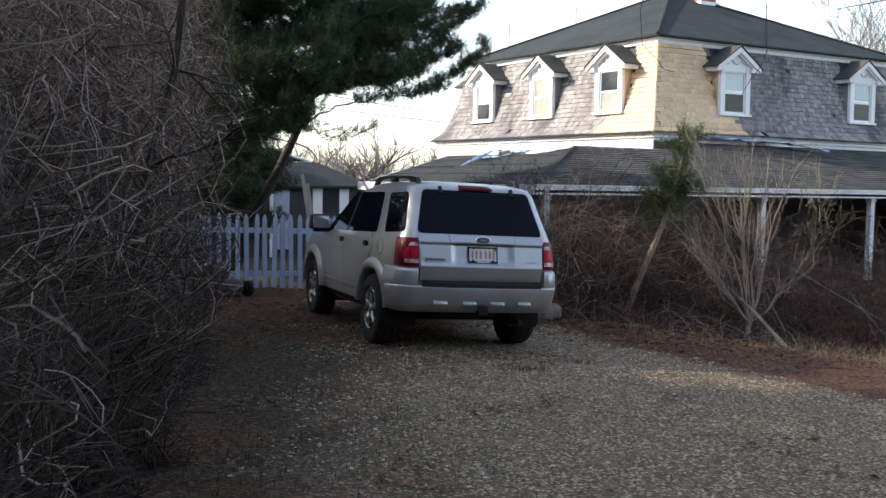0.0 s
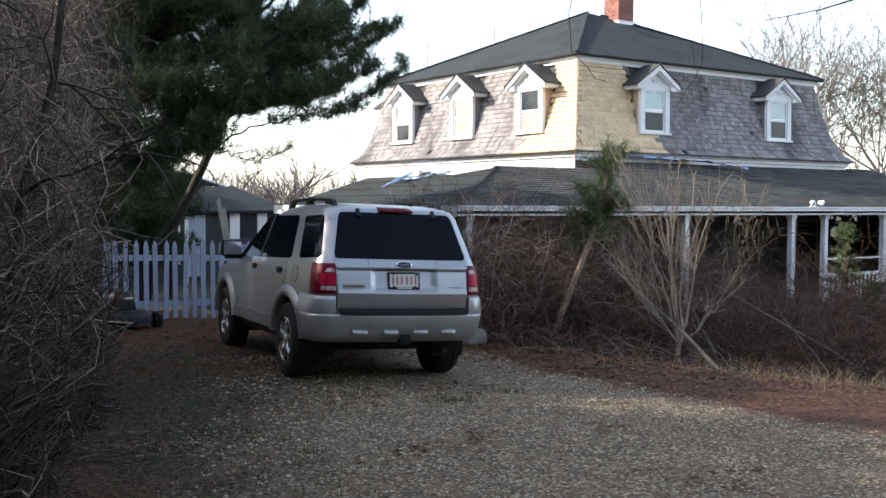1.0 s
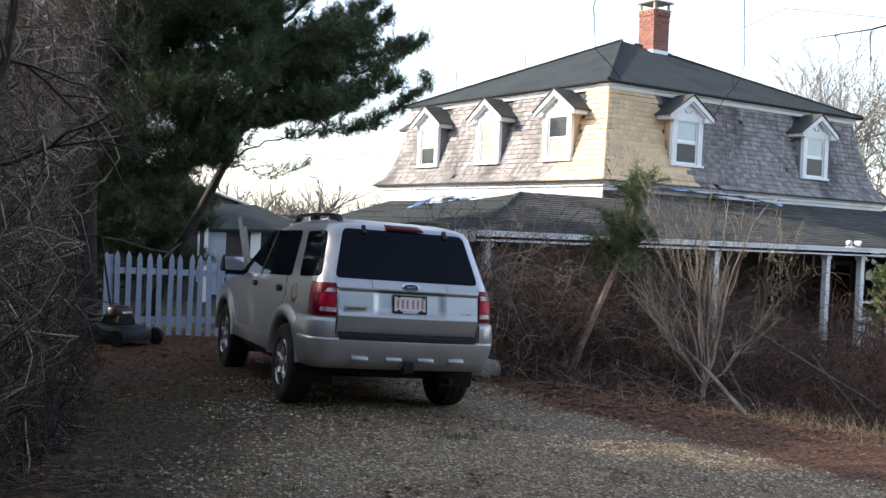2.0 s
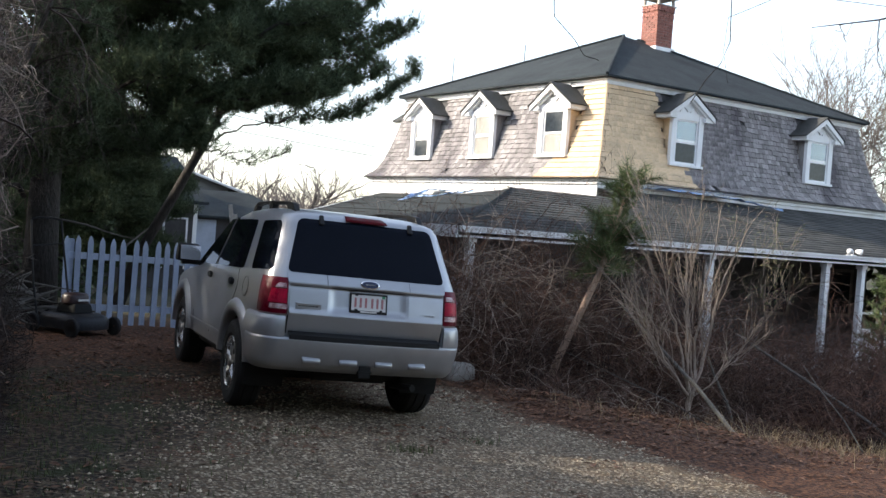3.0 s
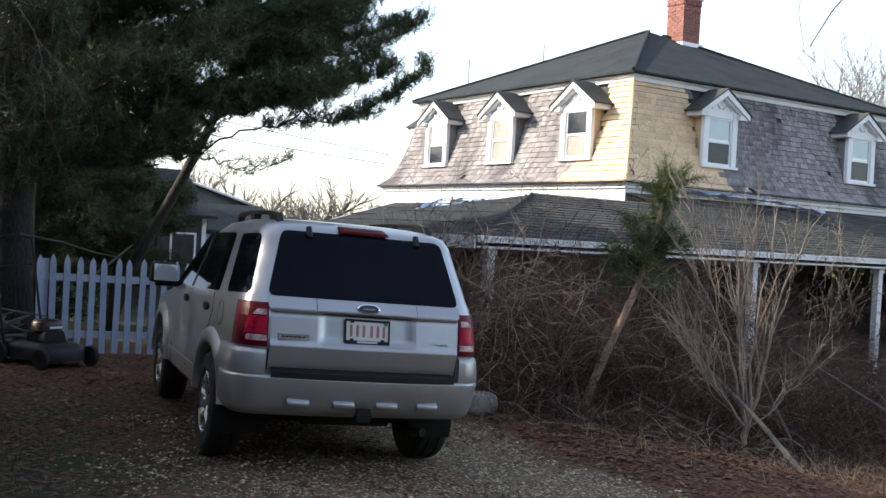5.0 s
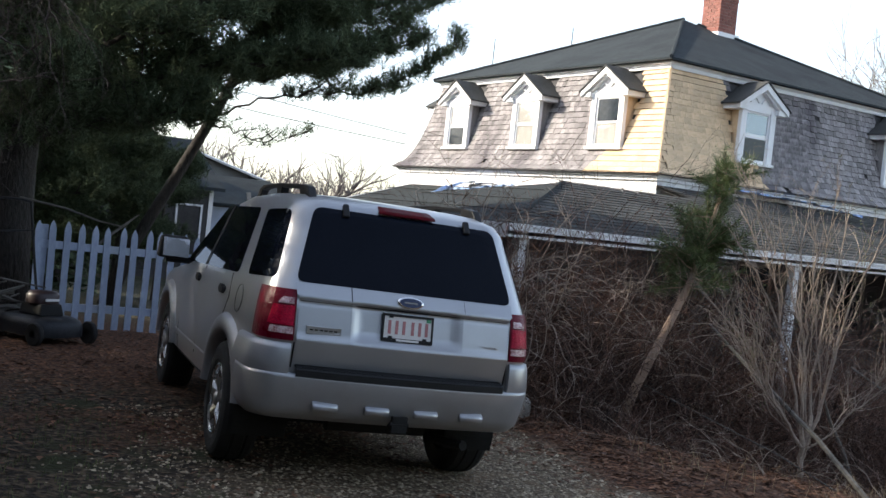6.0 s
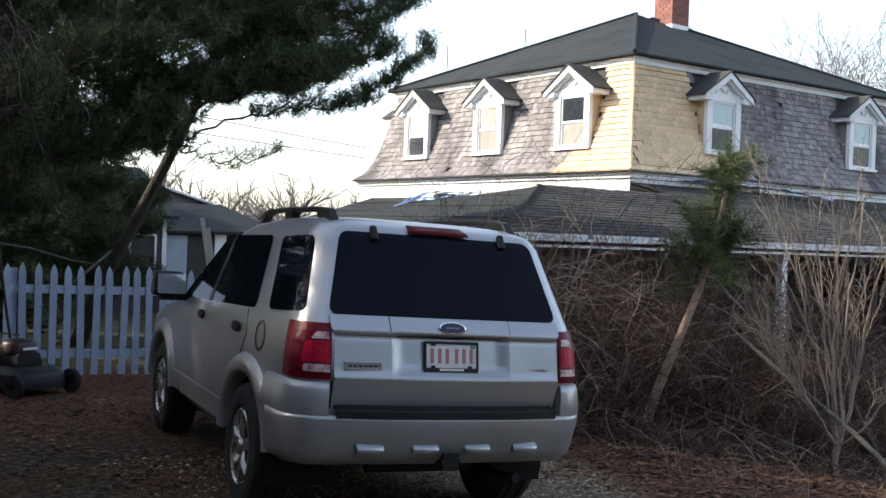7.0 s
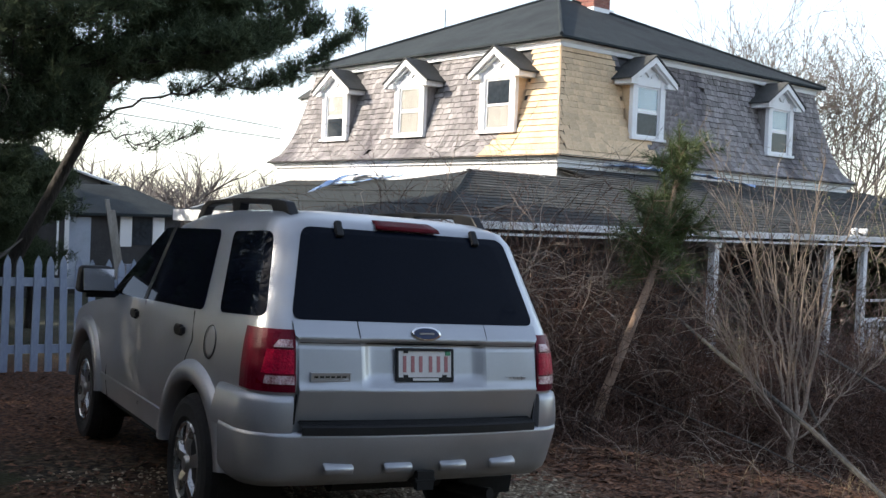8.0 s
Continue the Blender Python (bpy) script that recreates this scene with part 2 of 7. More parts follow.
M_LEAF = material("fallen_leaves", (0.070, 0.032, 0.018), (0.195, 0.096, 0.050), 3, 0.85, 0, 0.0, 30, island=0.5)
M_GRASS = material("grass_blades", (0.045, 0.060, 0.020), (0.11, 0.12, 0.045), 2, 0.8, 0, 0.0, 20, island=0.4)
M_STRAW = material("dry_grass", (0.20, 0.140, 0.075), (0.35, 0.265, 0.155), 2, 0.85, 0, 0.0, 20, island=0.35)
M_PEBBLE = material("gravel_stones", (0.18, 0.139, 0.094), (0.40, 0.328, 0.235), 8, 0.9, 0, 0.2, 60, island=0.6)
M_STONE = material("pale_granite", (0.25, 0.235, 0.215), (0.38, 0.36, 0.33), 6, 0.9, 0, 0.6, 50)
M_MOWER = material("mower_deck", (0.010, 0.011, 0.014), (0.024, 0.026, 0.031), 6, 0.5, 0.4, 0.1, 60)
M_MOWRED = material("mower_red", (0.016, 0.006, 0.006), (0.030, 0.009, 0.009), 6, 0.45, 0, 0.0, 60)
M_SHEDDOOR = material("pale_blue_door", (0.36, 0.42, 0.52), (0.44, 0.49, 0.58), 2, 0.7, 0, 0.1, 30, (0.28, 0.31, 0.36), 1.2, (0.5, 0.75))
M_GREYWALL = material("grey_clapboard", (0.13, 0.135, 0.14), (0.18, 0.185, 0.185), 2, 0.85, 0, 0.3, 30, (0.17, 0.175, 0.17), 0.8, (0.5, 0.75))
M_WIRE = material("black_cable", (0.012, 0.012, 0.012), (0.02, 0.02, 0.02), 4, 0.6, 0, 0.0, 20)

M_BRICK = material("red_brick", (0.19, 0.078, 0.062), (0.29, 0.125, 0.100), 9, 0.9, 0, 0.4, 60, objrand=0.22)
M_MORTAR = material("grey_mortar", (0.26, 0.23, 0.21), (0.36, 0.32, 0.29), 12, 0.95, 0, 0.3, 70)

# ---- the ground: one sheet from the drive to the horizon ----
def smooth(a, b, x):
    t = min(max((x - a) / (b - a), 0.0), 1.0)
    return t * t * (3 - 2 * t)


HOUSE = pose(8.265, 10.337, 0, 0, 0, 12.62)
HOUSE_INV = HOUSE.inverted()


def height(x, y):
    """The ground's height: level drive that leans a little to its right, and falls away towards the house and the yard behind."""
    h = -0.035 * min(max(x, -1.6), 2.2)
    h -= 0.75 * smooth(2.4, 8.0, x) * smooth(-6, 3, y)
    h -= 0.9 * smooth(7.5, 22, y)
    rough = smooth(1.4, 3.2, abs(x + 0.2)) * 0.06
    h += rough * (noise.noise((x * 0.9, y * 0.9, 0.3)) + 0.5 * noise.noise((x * 2.7, y * 2.7, 4.3)))
    return h + 0.012 * noise.noise((x * 1.6, y * 1.6, 8.1))


def axis(lo, hi, step, far):
    inner = list(np.arange(lo, hi + 0.001, step))
    out, d = [], step
    p = hi
    while p < far:
        d *= 1.35
        p += d
        out.append(p)
    left, d, p = [], step, lo
    while p > -far:
        d *= 1.35
        p -= d
        left.append(p)
    return left[::-1] + inner + out


def build_ground():
    xs, ys = axis(-8, 12, 0.16, 2500), axis(-14, 12, 0.16, 2500)
    mesh = Mesh().grid([[(x, y, height(x, y)) for x in xs] for y in ys])
    mat = bpy.data.materials.new("drive_and_soil")
    mat.use_nodes = True
    nt = mat.node_tree
    N, L = nt.nodes.new, nt.links.new
    bs = nt.nodes["Principled BSDF"]
    co = N("ShaderNodeTexCoord")
    sep = N("ShaderNodeSeparateXYZ")
    L(co.outputs["Object"], sep.inputs[0])

    def noise_node(scale, detail=6):
        n = N("ShaderNodeTexNoise")
        n.inputs["Scale"].default_value, n.inputs["Detail"].default_value = scale, detail
        L(co.outputs["Object"], n.inputs["Vector"])
        return n.outputs["Fac"]

    def calc(op, a, b):
        n = N("ShaderNodeMath")
        n.operation = op
        for i, s in enumerate((a, b)):
            if isinstance(s, (int, float)):
                n.inputs[i].default_value = s
            else:
                L(s, n.inputs[i])
        return n.outputs[0]

    def ramp(value, lo, hi):
        n = N("ShaderNodeMapRange")
        n.inputs["From Min"].default_value, n.inputs["From Max"].default_value = lo, hi
        L(value, n.inputs["Value"])
        return n.outputs[0]

    def blend(fac, a, b):
        n = N("ShaderNodeMix")
        n.data_type = "RGBA"
        for key, s in (("Factor", fac), ("A", a), ("B", b)):
            if isinstance(s, tuple):
                n.inputs[key].default_value = (*s, 1)
            else:
                L(s, n.inputs[key])
        return n.outputs["Result"]

    x, y = sep.outputs["X"], sep.outputs["Y"]
    wob = calc("MULTIPLY", calc("SUBTRACT", noise_node(0.9), 0.5), 2.4)
    yneg = calc("MINIMUM", y, 0.0)
    right = calc("SUBTRACT", calc("SUBTRACT", 1.95, calc("MULTIPLY", yneg, 0.24)), calc("ADD", x, calc("MULTIPLY", wob, 0.35)))
    left = calc("ADD", calc("SUBTRACT", calc("ADD", x, wob), calc("MULTIPLY", yneg, 0.22)), 1.3)
    front = calc("SUBTRACT", calc("ADD", calc("MULTIPLY", x, 1.6), 0.6), calc("ADD", y, wob))
    gravel = calc("MULTIPLY", calc("MULTIPLY", ramp(right, -0.15, 0.25), ramp(left, -0.5, 0.9)), ramp(front, -0.6, 0.6))
    vor = N("ShaderNodeTexVoronoi")
    vor.inputs["Scale"].default_value = 34
    L(co.outputs["Object"], vor.inputs["Vector"])
    tone = N("ShaderNodeSeparateXYZ")
    L(vor.outputs["Color"], tone.inputs[0])
    pick = blend(ramp(tone.outputs["X"], 0.15, 0.95), (0.190, 0.138, 0.087), (0.62, 0.512, 0.365))
    stones = blend(ramp(vor.outputs["Distance"], 0.18, 0.62), pick, (0.098, 0.070, 0.045))
    stones = blend(ramp(noise_node(9, 4), 0.53, 0.68), stones, (0.165, 0.115, 0.072))
    stones = blend(ramp(noise_node(1.7), 0.56, 0.74), stones, (0.19, 0.130, 0.080))
    stones = blend(ramp(noise_node(26, 3), 0.63, 0.70), stones, (0.15, 0.072, 0.038))
    litter = blend(ramp(noise_node(28), 0.42, 0.62), (0.036, 0.017, 0.010), (0.165, 0.076, 0.040))
    soil = blend(ramp(noise_node(20), 0.44, 0.64), (0.022, 0.016, 0.011), (0.125, 0.088, 0.055))
    turf = blend(ramp(noise_node(2.6), 0.52, 0.64), soil, (0.034, 0.036, 0.015))
    turf = blend(ramp(noise_node(0.8), 0.50, 0.66), turf, litter)
    lside = ramp(calc("SUBTRACT", 0.4, calc("ADD", x, wob)), 0, 0.7)
    earth = blend(lside, litter, turf)
    earth = blend(ramp(calc("SUBTRACT", y, 1.6), 0, 1.2), earth, litter)
    # yard behind the fence, its colour darkened in place of tree shade
    far = blend(ramp(noise_node(0.7), 0.42, 0.6), (0.022, 0.024, 0.012), (0.046, 0.041, 0.025))
    earth = blend(ramp(y, 5.8, 7.6), earth, far)
    L(blend(gravel, earth, stones), bs.inputs["Base Color"])
    bs.inputs["Roughness"].default_value = 0.95
    bs.inputs["Specular IOR Level"].default_value = 0.25
    bp = N("ShaderNodeBump")
    bp.inputs["Strength"].default_value, bp.inputs["Distance"].default_value = 0.7, 0.02
    L(calc("ADD", calc("SUBTRACT", 1.0, vor.outputs["Distance"]), noise_node(30)), bp.inputs["Height"])
    L(bp.outputs[0], bs.inputs["Normal"])
    g = part("ground", mesh, mat, smooth=True)
    tagged(g, "gravel drive with brown leaf litter and thin grass", "ground", kind="structure")


build_ground()

# ---- the silver sport utility vehicle ----
def lerp(table, z):
    for (a, p), (b, q) in zip(table, table[1:]):
        if z <= b:
            t = min(max((z - a) / (b - a), 0), 1)
            return p + (q - p) * t
    return table[-1][1]


HALF = [(0.30, 0.845), (0.45, 0.872), (0.72, 0.880), (0.95, 0.878), (1.08, 0.868), (1.16, 0.854), (1.60, 0.722), (1.66, 0.684), (1.70, 0.60)]
REAR = [(0.30, -0.74), (0.45, -0.86), (0.70, -0.905), (0.90, -0.925), (1.08, -0.895), (1.20, -0.842), (1.60, -0.645), (1.66, -0.59), (1.70, -0.46)]
NOSE = [(0.30, 3.20), (0.45, 3.40), (0.60, 3.46), (0.82, 3.44), (0.92, 3.36), (1.00, 3.00), (1.06, 2.50), (1.11, 2.10), (1.60, 1.22), (1.66, 0.95), (1.70, 0.60)]
CORNER = 0.17
NARROW = 0.952


def taper(y):
    """The body narrows towards its back."""
    return 1 - 0.05 * smooth(0.35, -0.85, y)


def side_x(y, z):
    """Half width of the body at y, rounded off towards the back."""
    w = lerp(HALF, z)
    flat = w - CORNER
    y0 = lerp(REAR, z) + 0.05 * (flat / 0.9) ** 2 + CORNER
    if y < y0:
        w = flat + math.sqrt(max(CORNER**2 - (y0 - y) ** 2, 0.0))
    return w * taper(y)


def rear_y(x, z):
    """The back of the body at height z: bowed across, rounded at the corners."""
    w, x = lerp(HALF, z), abs(x) / NARROW
    flat = w - CORNER
    y = lerp(REAR, z) + 0.05 * (min(x, flat) / 0.9) ** 2
    if x > flat:
        y += CORNER - math.sqrt(max(CORNER**2 - (x - flat) ** 2, 0))
    return y


def outline(z, grow=0.0, ny=64):
    """Half the plan of the body at height z, from the middle of the back round the side to the middle of the nose."""
    w, nose = lerp(HALF, z), lerp(NOSE, z)
    flat = w - CORNER
    pts = [(flat * i / 8, rear_y(flat * i / 8 * NARROW, z) - grow) for i in range(9)]
    y0 = rear_y(flat * NARROW, z) + CORNER
    for i in range(1, 9):
        a = math.pi / 2 * i / 8
        pts.append((flat + (CORNER + grow) * math.sin(a), y0 - (CORNER + grow) * math.cos(a)))
    cf = 0.32
    y1 = nose - cf - 0.06
    for i in range(1, ny + 1):
        pts.append((w + grow, y0 + (y1 - y0) * i / ny))
    for i in range(1, 9):
        a = math.pi / 2 * i / 8
        pts.append((w + grow - cf + cf * math.cos(a), y1 + cf * math.sin(a)))
    for i in range(1, 6):
        k = 1 - i / 5
        pts.append(((w - cf) * k, nose - 0.06 + 0.06 * (1 - k * k) + grow))
    return [(x * taper(y), y) for x, y in pts]


def side_patch(mesh, corners, sx, out=0.004, nu=8, nv=8, depth=0.0):
    """A sheet on the side of the body between four corners (y, z): low rear, low front, high front, high rear."""
    (a, b, c, d) = corners
    rows = []
    for j in range(nv + 1):
        v = j / nv
        row = []
        for i in range(nu + 1):
            u = i / nu
            y = (a[0] * (1 - u) + b[0] * u) * (1 - v) + (d[0] * (1 - u) + c[0] * u) * v
            z = (a[1] * (1 - u) + b[1] * u) * (1 - v) + (d[1] * (1 - u) + c[1] * u) * v
            row.append((sx * (side_x(y, z) + out), y, z))
        rows.append(row)
    return mesh.grid(rows)


def round_quad(corners, r, n=4):
    """A closed outline with rounded corners."""
    out = []
    k = len(corners)
    for i in range(k):
        p, a, b = Vector(corners[i]), Vector(corners[i - 1]), Vector(corners[(i + 1) % k])
        p1, p2 = p + (a - p).normalized() * r, p + (b - p).normalized() * r
        for j in range(n + 1):
            t = j / n
            out.append(tuple(p1 * (1 - t) ** 2 + p * 2 * t * (1 - t) + p2 * t * t))
        nxt = b + (p - b).normalized() * r
        for j in range(1, 10):
            out.append(tuple(p2.lerp(nxt, j / 10)))
    return out


def surface_panel(mesh, outline2, place, out=0.004, rings=5):
    """Fills an outline with rings towards its middle, and lays it on a surface: place(a, b, out)."""
    cx = sum(p[0] for p in outline2) / len(outline2)
    cy = sum(p[1] for p in outline2) / len(outline2)
    n, verts, faces = len(outline2), [], []
    verts += [place(a, b, out - 0.004) for a, b in outline2]
    for k in range(rings):
        s = 1 - k / rings
        verts += [place(cx + (a - cx) * s, cy + (b - cy) * s, out) for a, b in outline2]
    verts.append(place(cx, cy, out))
    for k in range(rings):
        for i in range(n):
            j = (i + 1) % n
            faces.append((k * n + i, k * n + j, (k + 1) * n + j, (k + 1) * n + i))
    for i in range(n):
        faces.append((rings * n + i, rings * n + (i + 1) % n, len(verts) - 1))
    return mesh.add(verts, faces)


def on_rear(x, z, out):
    return (x, rear_y(x, z) - out, z)


def build_wheel(parent, m, right):
    wheel = part("wheel", Mesh().add(*lathe([(0.0, -0.09), (0.10, -0.10), (0.20, -0.085), (0.215, -0.10), (0.215, 0.10), (0.0, 0.10)], 28)), M_DARKGAP, parent, m=m)
    tyre = Mesh()
    tyre.add(*lathe([(0.222, -0.108), (0.245, -0.122), (0.31, -0.124), (0.345, -0.112), (0.363, -0.085), (0.368, -0.05), (0.360, -0.045), (0.360, -0.035), (0.369, -0.03), (0.369, 0.03), (0.360, 0.035), (0.360, 0.045), (0.368, 0.05), (0.366, 0.085), (0.345, 0.112), (0.31, 0.12), (0.222, 0.11)], 40))
    part("tyre", tyre, M_TYRE, wheel, smooth=False)
    rim = Mesh()
    rim.add(*lathe([(0.222, -0.112), (0.212, -0.118), (0.200, -0.108), (0.196, -0.06)], 36))
    for k in range(5):
        t = Matrix.Rotation(2 * math.pi * k / 5, 4, "Y")
        vs = []
        for z, w, y in ((0.03, 0.046, -0.100), (0.11, 0.036, -0.122), (0.208, 0.050, -0.108)):
            vs += [(-w, y + 0.030, z), (-w * 0.62, y, z), (w * 0.62, y, z), (w, y + 0.030, z)]
        vs = [tuple(t @ Vector(p)) for p in vs]
        rim.add(vs, [(4 * a + b, 4 * a + b + 1, 4 * a + b + 5, 4 * a + b + 4) for a in range(2) for b in range(3)])
    rim.add(*lathe([(0.0, -0.126), (0.036, -0.124), (0.050, -0.106), (0.052, -0.08)], 20))
    for k in range(5):
        w = 2 * math.pi * (k + 0.5) / 5
        rim.tube([(0.075 * math.cos(w), -0.088, 0.075 * math.sin(w)), (0.075 * math.cos(w), -0.10, 0.075 * math.sin(w))], 0.011, 6)
    part("rim", rim, M_RIM, wheel, "five-spoke alloy rim", smooth=False)
    return wheel


def lathe(profile, n):
    """Verts and faces of a profile (radius, along y) turned about the y axis."""
    verts, faces = [], []
    for r, y in profile:
        verts += [(r * math.cos(2 * math.pi * k / n), y, r * math.sin(2 * math.pi * k / n)) for k in range(n)]
    for i in range(len(profile) - 1):
        for k in range(n):
            faces.append((i * n + k, i * n + (k + 1) % n, (i + 1) * n + (k + 1) % n, (i + 1) * n + k))
    return verts, faces


AXLES = (0.0, 2.62)


def build_car():
    car = thing("sport_utility_vehicle", "silver sport utility vehicle with tinted windows parked on the gravel", "car", pose(-0.035, 0, 0.0, -0.43, 2.1, 1.3))
    # body shell
    zs = [0.30, 0.36, 0.42, 0.48, 0.54, 0.60, 0.66, 0.72, 0.78, 0.84, 0.90, 0.95, 1.0, 1.04, 1.08, 1.11, 1.14, 1.18, 1.24, 1.32, 1.40, 1.48, 1.56, 1.60, 1.63, 1.66, 1.68, 1.70]
    rows = []
    for z in zs:
        half = outline(z)
        rows.append([(x, y, z) for x, y in half] + [(-x, y, z) for x, y in reversed(half[1:-1])])
    n = len(rows[0])
    verts = [p for row in rows for p in row]
    faces = []
    for i in range(len(rows) - 1):
        for k in range(n):
            q = (i * n + k, i * n + (k + 1) % n, (i + 1) * n + (k + 1) % n, (i + 1) * n + k)
            c = [sum(verts[j][a] for j in q) / 4 for a in range(3)]
            if abs(c[0]) > 0.6 and any(math.hypot(c[1] - ya, c[2] - 0.365) < 0.455 for ya in AXLES):
                continue
            if c[2] < 0.43:
                continue
            if c[1] < -0.5 and abs(c[0]) < 0.60 and 0.74 < c[2] < 1.14:
                continue
            faces.append(q)
    # crown of the roof
    top = rows[-1]
    cx, cy = 0.0, 0.1
    last = (len(rows) - 1) * n
    for s, dz in ((0.8, 0.012), (0.5, 0.022), (0.2, 0.026)):
        base = len(verts)
        verts += [(cx + (p[0] - cx) * s, cy + (p[1] - cy) * s, 1.70 + dz) for p in top]
        faces += [(last + k, last + (k + 1) % n, base + (k + 1) % n, base + k) for k in range(n)]
        last = base
    verts.append((cx, cy, 1.728))
    faces += [(last + k, last + (k + 1) % n, len(verts) - 1) for k in range(n)]
    part("body", Mesh().add(verts, faces), M_SILVER, car, smooth=True)
    # floor pan and wheel housings
    pan = Mesh().box(-0.76, -0.36, 0.32, 0.76, 3.2, 0.42)
    for ya in AXLES:
        for sx in (-1, 1):
            ring = []
            for x in (0.52, 0.845):
                ring.append([(sx * x, ya + 0.455 * math.cos(a), 0.365 + 0.455 * math.sin(a)) for a in np.linspace(-0.3, math.pi + 0.3, 20)])
            pan.grid(ring)
            pan.box(sx * 0.52 - 0.01, ya - 0.44, 0.30, sx * 0.52 + 0.01, ya + 0.44, 0.80)
    pan.box(-0.55, -0.05, 0.26, 0.55, 0.05, 0.36).tube([(-0.30, -0.52, 0.37), (0.32, -0.52, 0.37)], 0.06, 10).tube([(0.42, -0.5, 0.30), (0.5, -0.78, 0.32)], 0.03, 8)
    part("underbody", pan, M_DARKGAP, car)
    # wheel arch flares
    for ya in AXLES:
        for sx in (-1, 1):
            flare = Mesh()
            rows = []
            for a in np.linspace(0.10, math.pi - 0.12, 40):
                row = []
                for r, o in ((0.424, -0.06), (0.425, 0.012), (0.432, 0.026), (0.448, 0.036), (0.50, 0.034), (0.525, 0.024), (0.545, -0.006)):
                    y, z = ya + r * math.cos(a), 0.365 + r * math.sin(a)
                    row.append((sx * (side_x(y, max(z, 0.45)) + o), y, z))
                rows.append(row)
            part("wheel_arch", flare.grid(rows), M_BUMPER, car, smooth=True)
    # rear bumper: wraps from wheel arch to wheel arch, higher at the corners
    bump = Mesh()
    rows = []
    for z, o in ((0.415, -0.06), (0.425, 0.005), (0.46, 0.030), (0.50, 0.040), (0.60, 0.050), (0.665, 0.055), (0.685, 0.050)):
        half = [p for p in outline(z, o) if p[1] < -0.42]
        half = [(x, y - 0.035 * smooth(0.9, 0.3, abs(x)) * smooth(0.4, 0.55, z)) for x, y in half]
        rows.append([(-x, y, z) for x, y in reversed(half)] + [(x, y, z) for x, y in half[1:]])
    w = min(len(r) for r in rows)
    rows = [r[(len(r) - w) // 2:(len(r) - w) // 2 + w] for r in rows]
    rows.append([(x, y + 0.11, 0.688) for x, y, z in rows[-1]])
    bumper = part("rear_bumper", bump.grid(rows), M_BUMPER, car, smooth=True)
    for sx in (-1, 1):
        rows = []
        for z, o in ((0.66, 0.045), (0.70, 0.052), (0.76, 0.044), (0.82, 0.034), (0.85, 0.022), (0.855, -0.02)):
            half = [p for p in outline(z, o) if p[1] < -0.40 and p[0] > 0.635]
            rows.append([(sx * x, y, z) for x, y in half])
        w = min(len(r) for r in rows)
        rows = [r[-w:] for r in rows]
        corner = Mesh().grid(rows)
        corner.grid([[r[0] for r in rows], [(r[0][0], r[0][1] + 0.07, r[0][2]) for r in rows]])
        part("bumper_corner", corner, M_BUMPER, bumper, smooth=True)
    # the black step pad and the four bright bars in the bumper
    xs = np.linspace(-0.635, 0.635, 21)
    pad = Mesh().grid([[(x, rear_y(x, 0.685) - 0.052 - 0.035 * smooth(0.9, 0.3, abs(x)) + dy, z) for x in xs] for z, dy in ((0.676, 0.004), (0.680, -0.006), (0.715, -0.004), (0.724, 0.010), (0.736, 0.10))])
    for k in range(5):
        pad.tube([(x, rear_y(x, 0.70) - 0.05 - 0.035 * smooth(0.9, 0.3, abs(x)) + 0.014 + 0.014 * k, 0.7255 + 0.0018 * k) for x in xs], 0.003, 4)
    part("step_pad", pad, M_BLACK, bumper, "black ribbed plastic step pad")
    for x in (-0.44, -0.137, 0.163, 0.455):
        y = rear_y(x, 0.52) - 0.080
        slot = Mesh()
        rows = []
        for z, dy in ((0.486, 0.03), (0.493, -0.012), (0.516, -0.020), (0.527, -0.016), (0.546, 0.012), (0.556, 0.03)):
            rows.append([(x + s * 0.075, y + dy + (0.012 if abs(s) == 1 else 0), z) for s in (-1, -0.9, 0, 0.9, 1)])
        part("bumper_rib", slot.grid(rows), M_SILVER, bumper, "bright moulded rib", smooth=True)
    hitch = Mesh().box(-0.03, -0.96, 0.425, 0.03, -0.6, 0.485).tube([(-0.055, -0.975, 0.455), (0.055, -0.975, 0.455)], 0.012, 8)
    hitch.box(-0.045, -0.985, 0.41, 0.045, -0.955, 0.50).tube([(-0.3, -0.62, 0.41), (0.3, -0.62, 0.41)], 0.025, 8)
    part("tow_hitch", hitch, M_DARKGAP, car, "dark steel tow hitch under the bumper")
    # tailgate: rear glass, panel with plate recess, hinges, brake light
    glass = surface_panel(Mesh(), round_quad([(-0.672, 1.196), (0.672, 1.196), (0.570, 1.632), (-0.570, 1.632)], 0.055, 5), on_rear, 0.006, 8)
    part("rear_window", glass, M_GLASS, car, "dark tinted rear window")
    gate = Mesh()

    def gate_out(z):
        """The gate's relief: a ledge under the glass, an undercut, a waist crease and a tucked lower edge."""
        return lerp([(0.735, 0.003), (0.872, 0.028), (0.884, 0.028), (0.90, 0.014), (1.075, 0.006), (1.095, 0.004), (1.112, 0.026), (1.15, 0.018), (1.20, 0.006)], z)

    gz = [0.735, 0.78, 0.83, 0.868, 0.872, 0.884, 0.90, 0.93, 0.96, 1.0, 1.03, 1.06, 1.075, 1.095, 1.103, 1.112, 1.13, 1.15, 1.175, 1.195]
    for sx in (-1, 1):
        gate.grid([[(sx * x, rear_y(x, z) - gate_out(z), z) for x in np.linspace(0.345, 0.650 if z < 1.12 else 0.668, 10)] for z in gz])
    rows = []
    for z in gz:
        row = []
